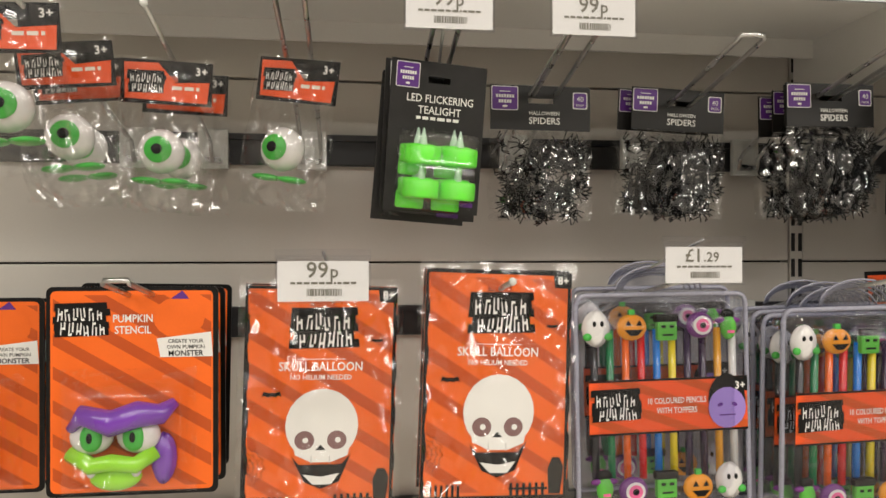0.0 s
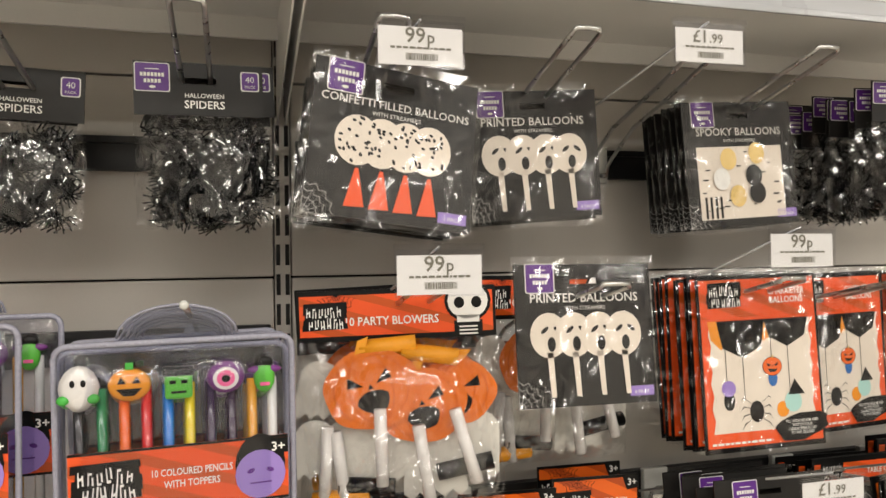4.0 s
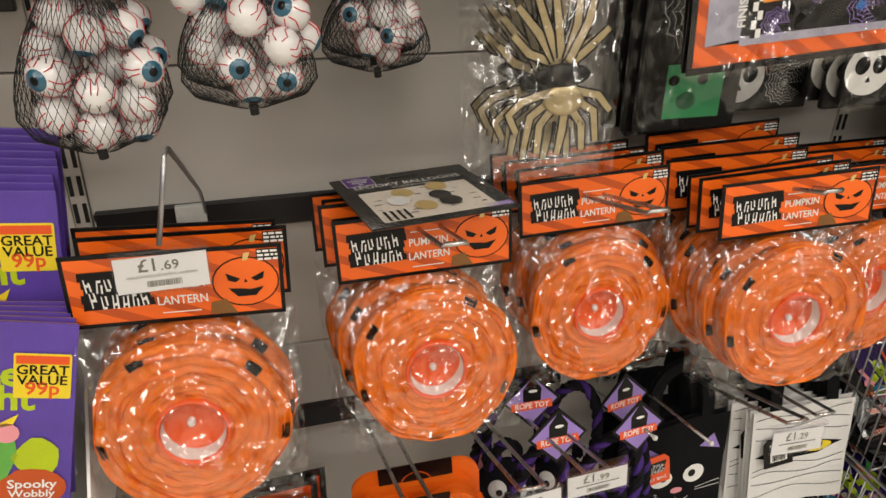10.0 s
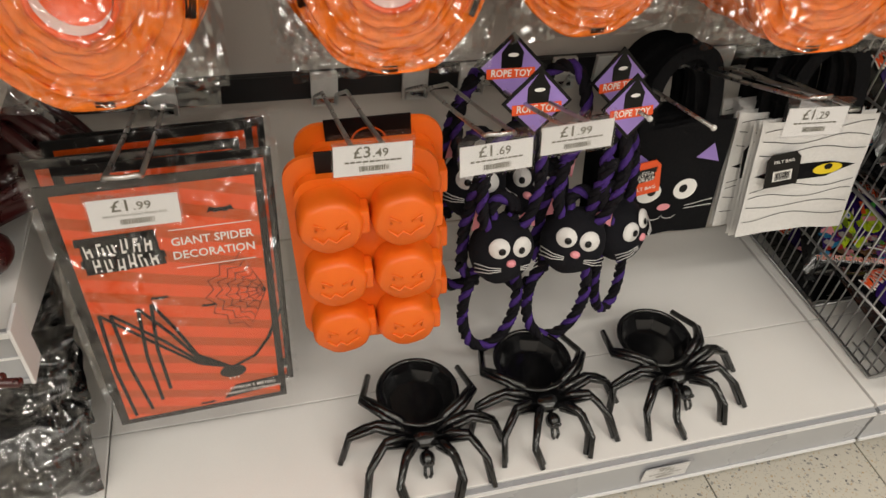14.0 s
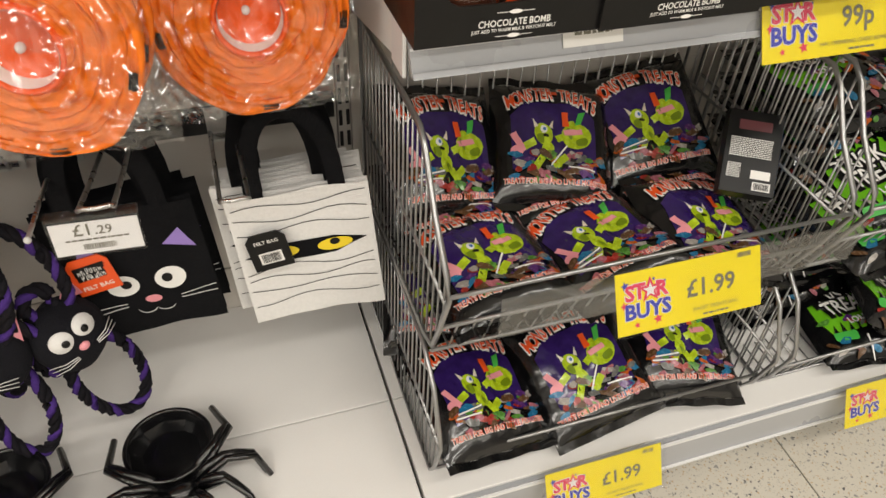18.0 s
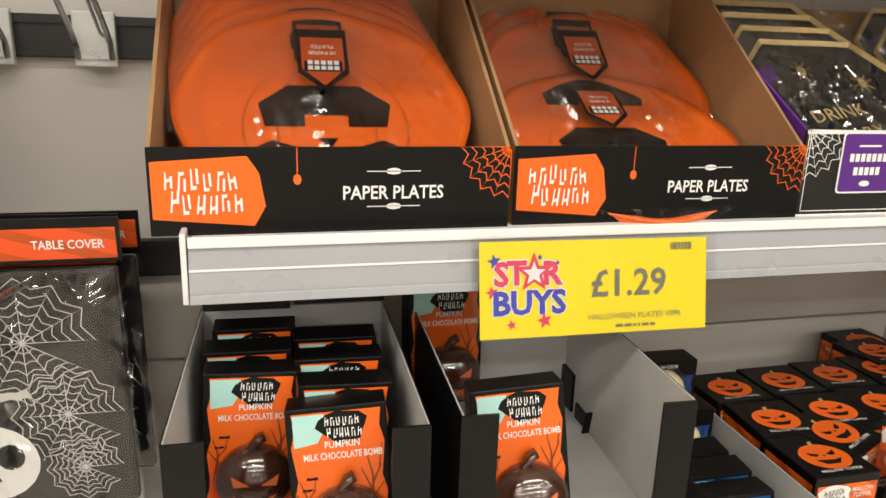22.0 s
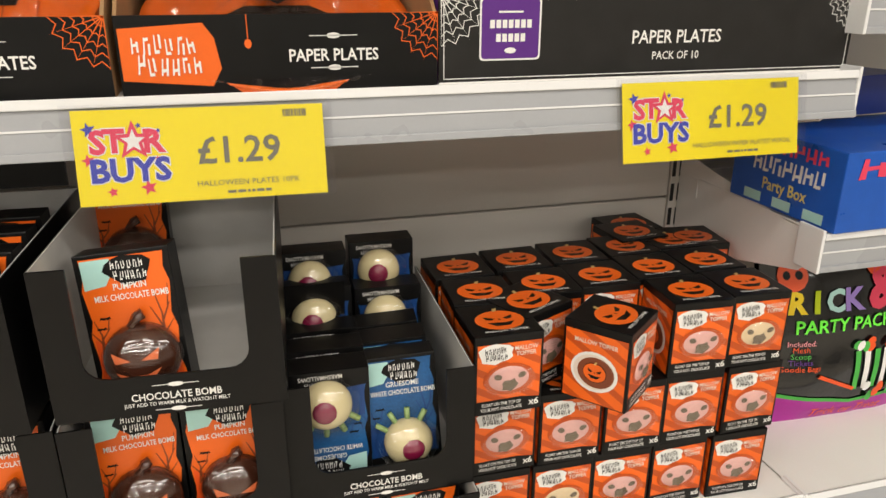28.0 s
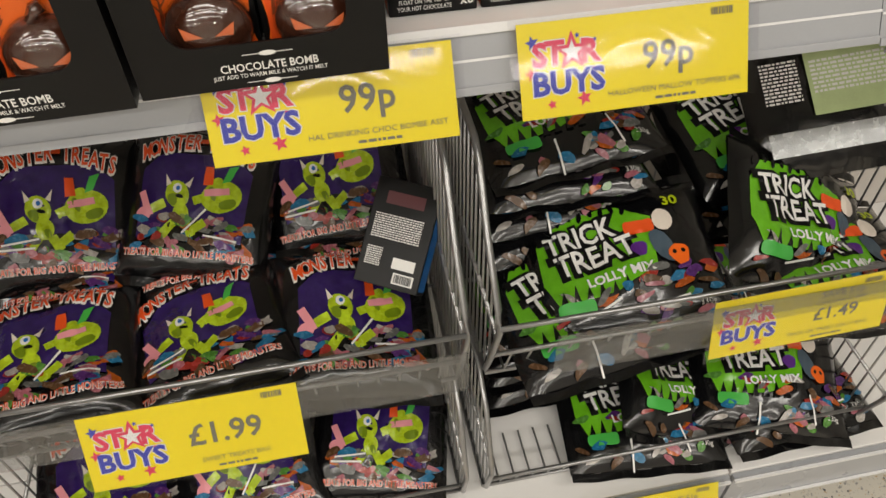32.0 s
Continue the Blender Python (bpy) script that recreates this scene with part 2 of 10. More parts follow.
MARSHY = mat("cream_marshmallow", (0.75, 0.58, 0.36), 0.75, vary=0.08, scale=80, bump=0.3)
TARAN = mat("dark_red_rubber", (0.045, 0.008, 0.008), 0.28, vary=0.2, scale=60, coat=0.4)
FLOORT = mat("floor_base_grout", (0.1, 0.095, 0.085), 0.7, vary=0.1)
CEIL = mat("ceiling_white", (0.75, 0.74, 0.72), 0.9, vary=0.03, scale=2)
WALLW = mat("closing_wall_paint", (0.5, 0.48, 0.45), 0.8, vary=0.08, scale=1.5)
FILM = film("clear_film", 0.0, 2.8, 13, 0.0012, 0.09, cap_at=0.16, folds=32, calm=0.33, shards=2.0)
FILMS = film("clear_film_smooth", 0.0, 1.9, 10, 0.0009, 0.09, cap_at=0.1, folds=28, calm=0.44, shards=1.7)
BUBBLE = film("clear_bubble", 0.01, 1.2, 10, 0.00015, 0.04, cap_at=0.2)
CLEAR = film("clear_holder", 0.0, 0.5, 6, 0.00002, 0.06, (0.97, 0.97, 0.98), 0.07)
PVC = film("clear_pvc_case", 0.03, 1.0, 14, 0.0003, 0.1, (0.9, 0.91, 0.95))
BAGK = mat("black_foil_bag", (0.0035, 0.0035, 0.004), 0.2, vary=0.2, scale=45, fine=160, bump=0.5, coat=0.6, spec=0.5)
BAGP = mat("purple_foil_bag", (0.026, 0.01, 0.1), 0.22, vary=0.35, scale=45, fine=160, bump=0.5, coat=0.6)
BAGL = mat("lime_foil_print", (0.42, 0.56, 0.015), 0.26, vary=0.4, scale=70, fine=200, bump=0.5, coat=0.5)
BAGG = mat("green_foil_bag", (0.13, 0.42, 0.012), 0.2, vary=0.15, scale=60, fine=200, bump=0.35, coat=0.4)
BAGS = mat("silver_bag_back", (0.45, 0.46, 0.46), 0.25, metal=0.5, vary=0.15, scale=60, bump=0.3)


# ---- shape helpers ----
class Shape:
    """Collects faces with their materials, to be linked as one mesh."""

    def __init__(self):
        self.v, self.f, self.m, self.s, self.mats = [], [], [], [], []

    def slot(self, material):
        if material not in self.mats:
            self.mats.append(material)
        return self.mats.index(material)

    def raw(self, verts, faces, material, smooth=False, m=None):
        base, k = len(self.v), self.slot(material)
        self.v += [tuple(m @ Vector(p)) for p in verts] if m is not None else [tuple(p) for p in verts]
        for f in faces:
            self.f.append(tuple(base + i for i in f))
            self.m.append(k)
            self.s.append(smooth)
        return self

    def box(self, x0, x1, y0, y1, z0, z1, material, m=None, bevel=0.0):
        b = min(bevel, (x1 - x0) / 2.2, (y1 - y0) / 2.2, (z1 - z0) / 2.2)
        if b <= 0:
            vs = [(x, y, z) for x in (x0, x1) for y in (y0, y1) for z in (z0, z1)]
            return self.raw(vs, [(0, 1, 3, 2), (4, 6, 7, 5), (0, 4, 5, 1), (2, 3, 7, 6), (0, 2, 6, 4), (1, 5, 7, 3)], material, False, m)
        bm = bmesh.new()
        bmesh.ops.create_cube(bm, size=1, matrix=Matrix.Translation(((x0 + x1) / 2, (y0 + y1) / 2, (z0 + z1) / 2)) @ Matrix.Diagonal((x1 - x0, y1 - y0, z1 - z0, 1)))
        bmesh.ops.bevel(bm, geom=bm.edges[:], offset=b, segments=2, affect="EDGES", profile=0.6)
        return self.bm(bm, material, m)

    def bm(self, bm, material, m=None, smooth=False):
        bm.verts.index_update()
        self.raw([v.co[:] for v in bm.verts], [[v.index for v in f.verts] for f in bm.faces], material, smooth, m)
        bm.free()
        return self

    def prism(self, pts, y0, y1, material, m=None, sides=True):
        """A flat outline of (x, z), from the front y0 to the back y1."""
        n = len(pts)
        vs = [(x, y0, z) for x, z in pts] + [(x, y1, z) for x, z in pts]
        fs = [tuple(range(n))]
        if sides and y1 > y0:
            fs += [(i, i + n, (i + 1) % n + n, (i + 1) % n) for i in range(n)] + [tuple(range(2 * n - 1, n - 1, -1))]
        return self.raw(vs, fs, material, False, m)

    def face(self, pts, y, material, m=None):
        return self.raw([(x, y, z) for x, z in pts], [tuple(range(len(pts)))], material, False, m)

    def rect(self, x0, x1, z0, z1, y, material, m=None):
        return self.face([(x0, z0), (x1, z0), (x1, z1), (x0, z1)], y, material, m)

    def tube(self, path, r, material, sides=6, m=None, close=False, taper=None):
        path = [Vector(p) for p in path]
        n, vs, fs = len(path), [], []
        up = Vector((0.31, 0.22, 0.92))
        for i, p in enumerate(path):
            a, b = (path[i - 1] if i or close else p), (path[(i + 1) % n] if i < n - 1 or close else p)
            d = (b - a).normalized() if (b - a).length > 1e-9 else Vector((0, 0, 1))
            u = d.cross(up)
            if u.length < 0.1:
                u = d.cross(Vector((1, 0, 0)))
            u.normalize()
            w = d.cross(u)
            rr = r * (taper(i / max(1, n - 1)) if taper else 1)
            vs += [p + rr * (math.cos(2 * math.pi * k / sides) * u + math.sin(2 * math.pi * k / sides) * w) for k in range(sides)]
        for i in range(n if close else n - 1):
            j = (i + 1) % n
            fs += [(i * sides + k, i * sides + (k + 1) % sides, j * sides + (k + 1) % sides, j * sides + k) for k in range(sides)]
        if not close:
            fs += [tuple(range(sides - 1, -1, -1)), tuple((n - 1) * sides + k for k in range(sides))]
        return self.raw(vs, fs, material, True, m)

    def ball(self, c, rx, ry, rz, material, seg=14, rings=9, m=None, shape=None):
        vs, fs = [], []
        for j in range(rings + 1):
            th = math.pi * j / rings
            for i in range(seg):
                ph = 2 * math.pi * i / seg
                k = shape(ph, th) if shape else 1
                vs.append((c[0] + rx * k * math.sin(th) * math.cos(ph), c[1] + ry * k * math.sin(th) * math.sin(ph), c[2] + rz * k * math.cos(th)))
        for j in range(rings):
            fs += [(j * seg + i, (j + 1) * seg + i, (j + 1) * seg + (i + 1) % seg, j * seg + (i + 1) % seg) for i in range(seg)]
        return self.raw(vs, fs, material, True, m)

    def lathe(self, prof, material, seg=24, m=None, c=(0, 0, 0), wob=None):
        """Turns a profile of (radius, z) round the z axis through c."""
        vs, fs, n = [], [], len(prof)
        for i in range(seg):
            a = 2 * math.pi * i / seg
            for r, z in prof:
                k = wob(a) if wob else 1
                vs.append((c[0] + r * k * math.cos(a), c[1] + r * k * math.sin(a), c[2] + z))
        for i in range(seg):
            j = (i + 1) % seg
            fs += [(i * n + k, j * n + k, j * n + k + 1, i * n + k + 1) for k in range(n - 1)]
        return self.raw(vs, fs, material, True, m)

    def grid(self, fn, nu, nv, material, smooth=True, m=None, wrap=False):
        vs = [fn(u / nu, v / nv) for v in range(nv + 1) for u in range(nu + 1)]
        fs = [(v * (nu + 1) + u, v * (nu + 1) + u + 1, (v + 1) * (nu + 1) + u + 1, (v + 1) * (nu + 1) + u) for v in range(nv) for u in range(nu)]
        return self.raw(vs, fs, material, smooth, m)

    def join(self, other, m=None):
        for mi, material in enumerate(other.mats):
            k = self.slot(material)
            idx = [i for i, q in enumerate(other.m) if q == mi]
            used = sorted({v for i in idx for v in other.f[i]})
            mp = {v: len(self.v) + n for n, v in enumerate(used)}
            self.v += [tuple(m @ Vector(other.v[v])) if m is not None else other.v[v] for v in used]
            for i in idx:
                self.f.append(tuple(mp[v] for v in other.f[i]))
                self.m.append(k)
                self.s.append(other.s[i])
        return self

    def mesh(self, name):
        me = bpy.data.meshes.new(name)
        me.from_pydata(self.v, [], self.f)
        for material in self.mats:
            me.materials.append(material)
        me.polygons.foreach_set("material_index", self.m)
        me.polygons.foreach_set("use_smooth", self.s)
        me.update()
        return me


def drape(shape, fn, size=0.012):
    """Splits a flat print into small faces and lays it over a curved surface: (x, y, z) becomes fn(x, y, z)."""
    out = Shape()
    for mi, material in enumerate(shape.mats):
        bm = bmesh.new()
        vs = {}
        for fi, f in enumerate(shape.f):
            if shape.m[fi] != mi:
                continue
            q = []
            for i in f:
                if i not in vs:
                    vs[i] = bm.verts.new(shape.v[i])
                q.append(vs[i])
            try:
                bm.faces.new(q)
            except ValueError:
                pass
        bmesh.ops.triangulate(bm, faces=bm.faces[:])
        for _ in range(4):
            long = [e for e in bm.edges if e.calc_length() > size]
            if not long:
                break
            bmesh.ops.subdivide_edges(bm, edges=long, cuts=1)
            bmesh.ops.triangulate(bm, faces=[f for f in bm.faces if len(f.verts) > 3])
        for v in bm.verts:
            v.co = fn(*v.co)
        out.bm(bm, material, smooth=True)
    return out


def part(name, shape, parent, label=""):
    """Links a shape as one mesh object under a thing or under a part."""
    ob = new(name, shape.mesh(name) if isinstance(shape, Shape) else shape)
    ob.parent = parent
    if label:
        tagged(ob, label)
    return ob


def thing(name, label, category, m=None, group="", shape=None, kind=""):
    ob = new(name, shape.mesh(name) if shape else None)
    if m is not None:
        ob.matrix_basis = m
    return tagged(ob, label, category, group, kind)


def structure(name, shape, label=""):
    return tagged(new(name, shape.mesh(name)), label, "", "", "structure")


TEXTS = {}


def lettering(body, size=1.0, align="CENTER", spacing=1.0, shear=0.0, bold=0.0):
    """The built-in font's letters as flat faces of (x, z) outlines in the plane y = 0."""
    key = (body, align, spacing, shear, bold)
    if key not in TEXTS:
        cu = bpy.data.curves.new("letters", "FONT")
        cu.body, cu.size, cu.align_x, cu.space_character, cu.shear, cu.offset = body, 1.0, align, spacing, shear, bold
        cu.resolution_u, cu.fill_mode = 2, "FRONT"
        tmp = bpy.data.objects.new("letters", cu)
        me = tmp.to_mesh()
        TEXTS[key] = ([(v.co.x, v.co.y) for v in me.vertices], [tuple(p.vertices) for p in me.polygons])
        tmp.to_mesh_clear()
        bpy.data.objects.remove(tmp)
        bpy.data.curves.remove(cu)
    vs, fs = TEXTS[key]
    return [(x * size, y * size) for x, y in vs], fs


def words(shape, body, x, z, size, y, material, align="CENTER", spacing=1.0, wide=1.0, rot=0.0, shear=0.0, bold=0.0):
    vs, fs = lettering(body, size, align, spacing, shear, bold)
    c, s = math.cos(radians(rot)), math.sin(radians(rot))
    return shape.raw([(x + (a * wide) * c - b * s, y, z + (a * wide) * s + b * c) for a, b in vs], [tuple(reversed(f)) if False else f for f in fs], material)


def bars(shape, x0, x1, z, h, y, material, n=1, gap=1.8, rng=random):
    """Small print that cannot be read: plain broken bars."""
    for k in range(n):
        x = x0
        while x < x1:
            w = rng.uniform(0.15, 0.5) * h * 6
            shape.rect(x, min(x1, x + w), z - k * h * gap, z - k * h * gap + h, y, material)
            x += w + h * 0.6
    return shape


def barcode(shape, x0, x1, z0, z1, y, material):
    rng, x = random.Random(3), x0
    while x < x1:
        w = rng.choice((0.0004, 0.0007, 0.0011))
        shape.rect(x, min(x + w, x1), z0, z1, y, material)
        x += w + rng.choice((0.0004, 0.0008))
    return shape


def star(shape, x, z, r, y, material, rot=0.0, inner=0.42):
    pts = []
    for k in range(10):
        a, q = radians(90 + rot + 36 * k), r if k % 2 == 0 else r * inner
        pts.append((x + q * math.cos(a), z + q * math.sin(a)))
    # a star is laid as five kites and a pentagon, each convex
    for k in range(0, 10, 2):
        shape.face([(x, z), pts[k - 1], pts[k], pts[k + 1]], y, material)
    return shape


def oval(x, z, rx, rz, n=20, rot=0.0, wob=0.0, seed=1):
    rng = random.Random(seed)
    c, s = math.cos(radians(rot)), math.sin(radians(rot))
    out = []
    for k in range(n):
        a = 2 * math.pi * k / n
        q = 1 + rng.uniform(-wob, wob)
        u, w = rx * q * math.cos(a), rz * q * math.sin(a)
        out.append((x + u * c - w * s, z + u * s + w * c))
    return out


def rounded(x0, x1, z0, z1, r, n=4):
    out = []
    for cx, cz, a0 in ((x1 - r, z0 + r, -90), (x1 - r, z1 - r, 0), (x0 + r, z1 - r, 90), (x0 + r, z0 + r, 180)):
        out += [(cx + r * math.cos(radians(a0 + 90 * k / n)), cz + r * math.sin(radians(a0 + 90 * k / n))) for k in range(n + 1)]
    return out


def block_letter(shape, x, z, w, h, y, material, kind, lean):
    """A plain uneven block, as a stand-in for a logo's letter."""
    q = lambda u, v: (x + u * w + lean * v * h, z + v * h)
    t = 0.26
    shape.face([q(0, 0.0), q(t, 0.04), q(t * 0.9, 0.96), q(0.05, 1.0)], y, material)
    a, b = ((0.1, 0.75), (0.3, 1.0), (0.0, 0.62), (0.42, 1.0), (0.0, 1.0))[kind % 5]
    shape.face([q(0.7, a), q(1.0, a - 0.02), q(0.96, b), q(0.66, b + 0.02)], y, material)
    c = (0.42, 0.0, 0.78, 0.4, 0.2)[kind % 5]
    shape.face([q(t * 0.9, c), q(0.72, c + 0.04), q(0.7, c + 0.22), q(t * 0.9, c + 0.19)], y, material)


def brand_blob(shape, x, z, w, y, blob=None, ink=None, seed=1):
    """The seasonal range's logo as plain shapes: a brushed patch with two rows of white blocks."""
    rng = random.Random(seed)
    h = w * 0.62
    if blob is not None:
        for k in range(5):
            zz = z - h * 0.42 + k * h * 0.2
            a, b = rng.uniform(0.46, 0.54) * w, rng.uniform(0.46, 0.56) * w
            shape.face([(x - a, zz - h * 0.02), (x + b, zz + h * 0.03), (x + b * 0.97, zz + h * 0.24), (x - a * 0.98, zz + h * 0.21)], y - 0.0003 - 0.00002 * k, blob)
    for row, (zz, n) in enumerate(((z + h * 0.04, 6), (z - h * 0.4, 6))):
        lw = w * 0.86 / n
        for k in range(n):
            hh = h * rng.uniform(0.32, 0.42)
            block_letter(shape, x - w * 0.42 + k * lw + row * w * 0.05, zz + rng.uniform(-0.03, 0.03) * h, lw * 0.64, hh, y - 0.0008, ink or WHITE, (0, 2, 1, 1, 2, 0)[k] if row == 0 else (3, 1, 4, 4, 2, 0)[k], rng.uniform(-0.12, 0.12))
    return shape


def plaque(shape, x, z, w, h, y):
    """The purple range label as plain shapes: a plaque with a thin border and pale bars."""
    shape.face(rounded(x - w / 2, x + w / 2, z - h / 2, z + h / 2, w * 0.06, 2), y - 0.0003, WHITE)
    shape.face(rounded(x - w * 0.47, x + w * 0.47, z - h * 0.47, z + h * 0.47, w * 0.05, 2), y - 0.0005, PURPLE)
    for zz, n in ((z + h * 0.02, 7), (z - h * 0.2, 5)):
        lw = w * 0.1
        for k in range(n):
            shape.rect(x - n * lw / 2 + k * lw + lw * 0.15, x - n * lw / 2 + (k + 1) * lw - lw * 0.1, zz, zz + h * 0.13, y - 0.0008, WHITE)
    shape.rect(x - w * 0.2, x + w * 0.2, z + h * 0.26, z + h * 0.29, y - 0.0008, WHITE)
    shape.face(oval(x, z - h * 0.34, w * 0.1, h * 0.05, 8), y - 0.0008, WHITE)
    return shape


def clip_stripes(shape, x0, x1, z0, z1, y, material, step=0.03, width=0.012, slope=-0.5):
    """Slanting stripes cut to a rectangle."""
    span = abs(slope) * (x1 - x0)
    c = z0 - span - step
    while c < z1 + span:
        poly = []
        for c0 in (c, c + width):
            pts = []
            za, zb = c0 + slope * 0, c0 + slope * (x1 - x0)
            pts = [(x0, za), (x1, zb)]
            poly.append(pts)
        q = [poly[0][0], poly[0][1], poly[1][1], poly[1][0]]
        for axis, lim, keep in ((1, z0, 1), (1, z1, -1)):
            r = []
            for i in range(len(q)):
                a, b = q[i - 1], q[i]
                ia, ib = keep * (a[axis] - lim) >= 0, keep * (b[axis] - lim) >= 0
                if ia != ib:
                    t = (lim - a[axis]) / (b[axis] - a[axis])
                    r.append((a[0] + t * (b[0] - a[0]), a[1] + t * (b[1] - a[1])))
                if ib:
                    r.append(b)
            q = r
            if not q:
                break
        if len(q) > 2:
            shape.face(q, y, material)
        c += step
    return shape


def bat(shape, x, z, w, y, material):
    for s in (-1, 1):
        shape.face([(x, z - w * 0.08), (x + s * w * 0.2, z - w * 0.14), (x + s * w * 0.32, z - w * 0.05), (x + s * w * 0.5, z - w * 0.12), (x + s * w * 0.38, z + w * 0.16), (x + s * w * 0.15, z + w * 0.08), (x, z + w * 0.1)][::s], y, material)


def web(shape, x, z, r, y, material, a0=180, a1=270, spokes=5, rings=4, t=0.0006):
    pts = []
    for k in range(spokes):
        a = radians(a0 + (a1 - a0) * k / (spokes - 1))
        pts.append((math.cos(a), math.sin(a)))
        shape.face([(x - t * pts[-1][1], z + t * pts[-1][0]), (x + t * pts[-1][1], z - t * pts[-1][0]), (x + r * pts[-1][0], z + r * pts[-1][1])], y, material)
    for j in range(1, rings + 1):
        q = r * j / (rings + 0.4)
        for (c0, s0), (c1, s1) in zip(pts, pts[1:]):
            mx, mz = (c0 + c1) / 2 * 0.88, (s0 + s1) / 2 * 0.88
            for (pa, pb), (qa, qb) in (((c0, s0), (mx, mz)), ((mx, mz), (c1, s1))):
                shape.face([(x + q * pa, z + q * pb), (x + q * qa, z + q * qb), (x + (q + 2 * t) * qa, z + (q + 2 * t) * qb), (x + (q + 2 * t) * pa, z + (q + 2 * t) * pb)], y, material)


def pumpkin_art(shape, x, z, w, y, flip=1, body=None, ink=None):
    body, ink = body or ORANGE, ink or BLACK
    shape.face(oval(x, z, w * 0.525, w * 0.445, 22), y + 0.0002, ink)
    shape.face(oval(x, z, w * 0.5, w * 0.42 * 1.0, 22), y, body)
    shape.face([(x - w * 0.03, z + flip * w * 0.38), (x + w * 0.05, z + flip * w * 0.38), (x + w * 0.1, z + flip * w * 0.52), (x + w * 0.0, z + flip * w * 0.5)][::flip], y - 0.0003, GOLD)
    for s in (-1, 1):
        shape.face([(x + s * w * 0.08, z + flip * w * 0.06), (x + s * w * 0.3, z + flip * w * 0.17), (x + s * w * 0.27, z + flip * w * 0.04), (x + s * w * 0.16, z)][::s * flip], y - 0.0003, ink)
    shape.face([(x - w * 0.03, z - flip * w * 0.01), (x + w * 0.03, z - flip * w * 0.01), (x, z + flip * w * 0.06)][::flip], y - 0.0003, ink)
    shape.face([(x - w * 0.28, z - flip * w * 0.1), (x - w * 0.14, z - flip * w * 0.26), (x + w * 0.14, z - flip * w * 0.26), (x + w * 0.28, z - flip * w * 0.1), (x + w * 0.08, z - flip * w * 0.14), (x - w * 0.05, z - flip * w * 0.12)][::flip], y - 0.0003, ink)


def crinkle(x0, x1, z0, z1, y, amp=0.003, seed=0, nu=14, nv=16, bulge=0.0, freq=28):
    """A sheet of clear film, slightly wrinkled and bulging to the front."""
    def fn(u, v):
        x, z = x0 + u * (x1 - x0), z0 + v * (z1 - z0)
        n = (0.45 - 1.6 * abs(noise.noise((x * freq + seed * 7.3, z * freq * 0.8, seed * 1.7)))) * amp
        e = (1 - abs(2 * u - 1) ** 4) * (1 - abs(2 * v - 1) ** 4)
        return (x + noise.noise((z * 40, seed, 3)) * 0.0025 * (1 if u in (0, 1) else 0), y - bulge * e + n, z + noise.noise((x * 40, seed, 9)) * 0.0025 * (1 if v == 0 else 0))
    return Shape().grid(fn, nu, nv, FILM if amp > 0.0042 else FILMS)

# ---- the place: one run of shop shelving along x, its back at y = BACK, the aisle towards -y ----
BACK = 0.99
DECK = 0.287
U0, U1, U2, U3, U4 = -0.585, 0.641, 1.797, 2.722, 3.64

FLOOR, FULL = 0.12, 1.081  # the plan's floor line, and metres to one unit of the plan (bays of 1.25 m and 1.0 m)

# back panels between the uprights, one pressed-steel piece each
PANEL_Z = (0.21, 0.38, 0.806, 1.229, 1.652, 1.895, 2.15)
back_wall = structure("wall_shelving_back", Shape().box(-1.8, U4 + 0.6, BACK + 0.022, BACK + 0.03, FLOOR, 2.15, SLOT), "dark gaps behind the pressed back panels")
for xa, xb in ((-1.8, U0), (U0, U1), (U1, U2), (U2, U3), (U3, U4 + 0.6)):
    for za, zb in zip(PANEL_Z, PANEL_Z[1:]):
        part("panel", Shape().box(xa + 0.011, xb - 0.011, BACK, BACK + 0.02, za + 0.0012, zb - 0.0012, PANEL, bevel=0.0025), back_wall)


def upright(x):
    s = Shape().box(x - 0.0095, x + 0.0095, BACK - 0.002, BACK + 0.024, FLOOR, 2.15, PANEL, bevel=0.001)
    ob = tagged(new("shelf_upright", s.mesh("shelf_upright")), "slotted warm-grey steel upright between back panels", "upright", "uprights of the shelving")
    sl = Shape()
    for k in range(55):
        z = 0.15 + k * 0.037
        for dx in (-0.0055, 0.0055):
            sl.box(x + dx - 0.0025, x + dx + 0.0025, BACK - 0.0035, BACK - 0.0015, z, z + 0.026, SLOT)
    part("slot_column", sl, ob)


for x in (U0, U1, U2, U3, U4):
    upright(x)


def rail(xa, xb, z, label="black steel hook rail on the back panel"):
    s = Shape().box(xa, xb, BACK - 0.014, BACK - 0.003, z - 0.02, z + 0.02, RAIL, bevel=0.002)
    s.box(xa, xb, BACK - 0.018, BACK - 0.0141, z + 0.012, z + 0.02, RAIL)
    return tagged(new("hook_rail", s.mesh("hook_rail")), label, "rail", "hook rails")


RA, RB, RC, RD, RE = 1.8, 1.575, 1.352, 1.033, 0.674
for z in (RA, RB, RC, RD, RE):
    rail(U1 + 0.016, U2 - 0.016, z)
for z in (RA, RB, 1.318):
    rail(U0 + 0.016, U1 - 0.016, z)


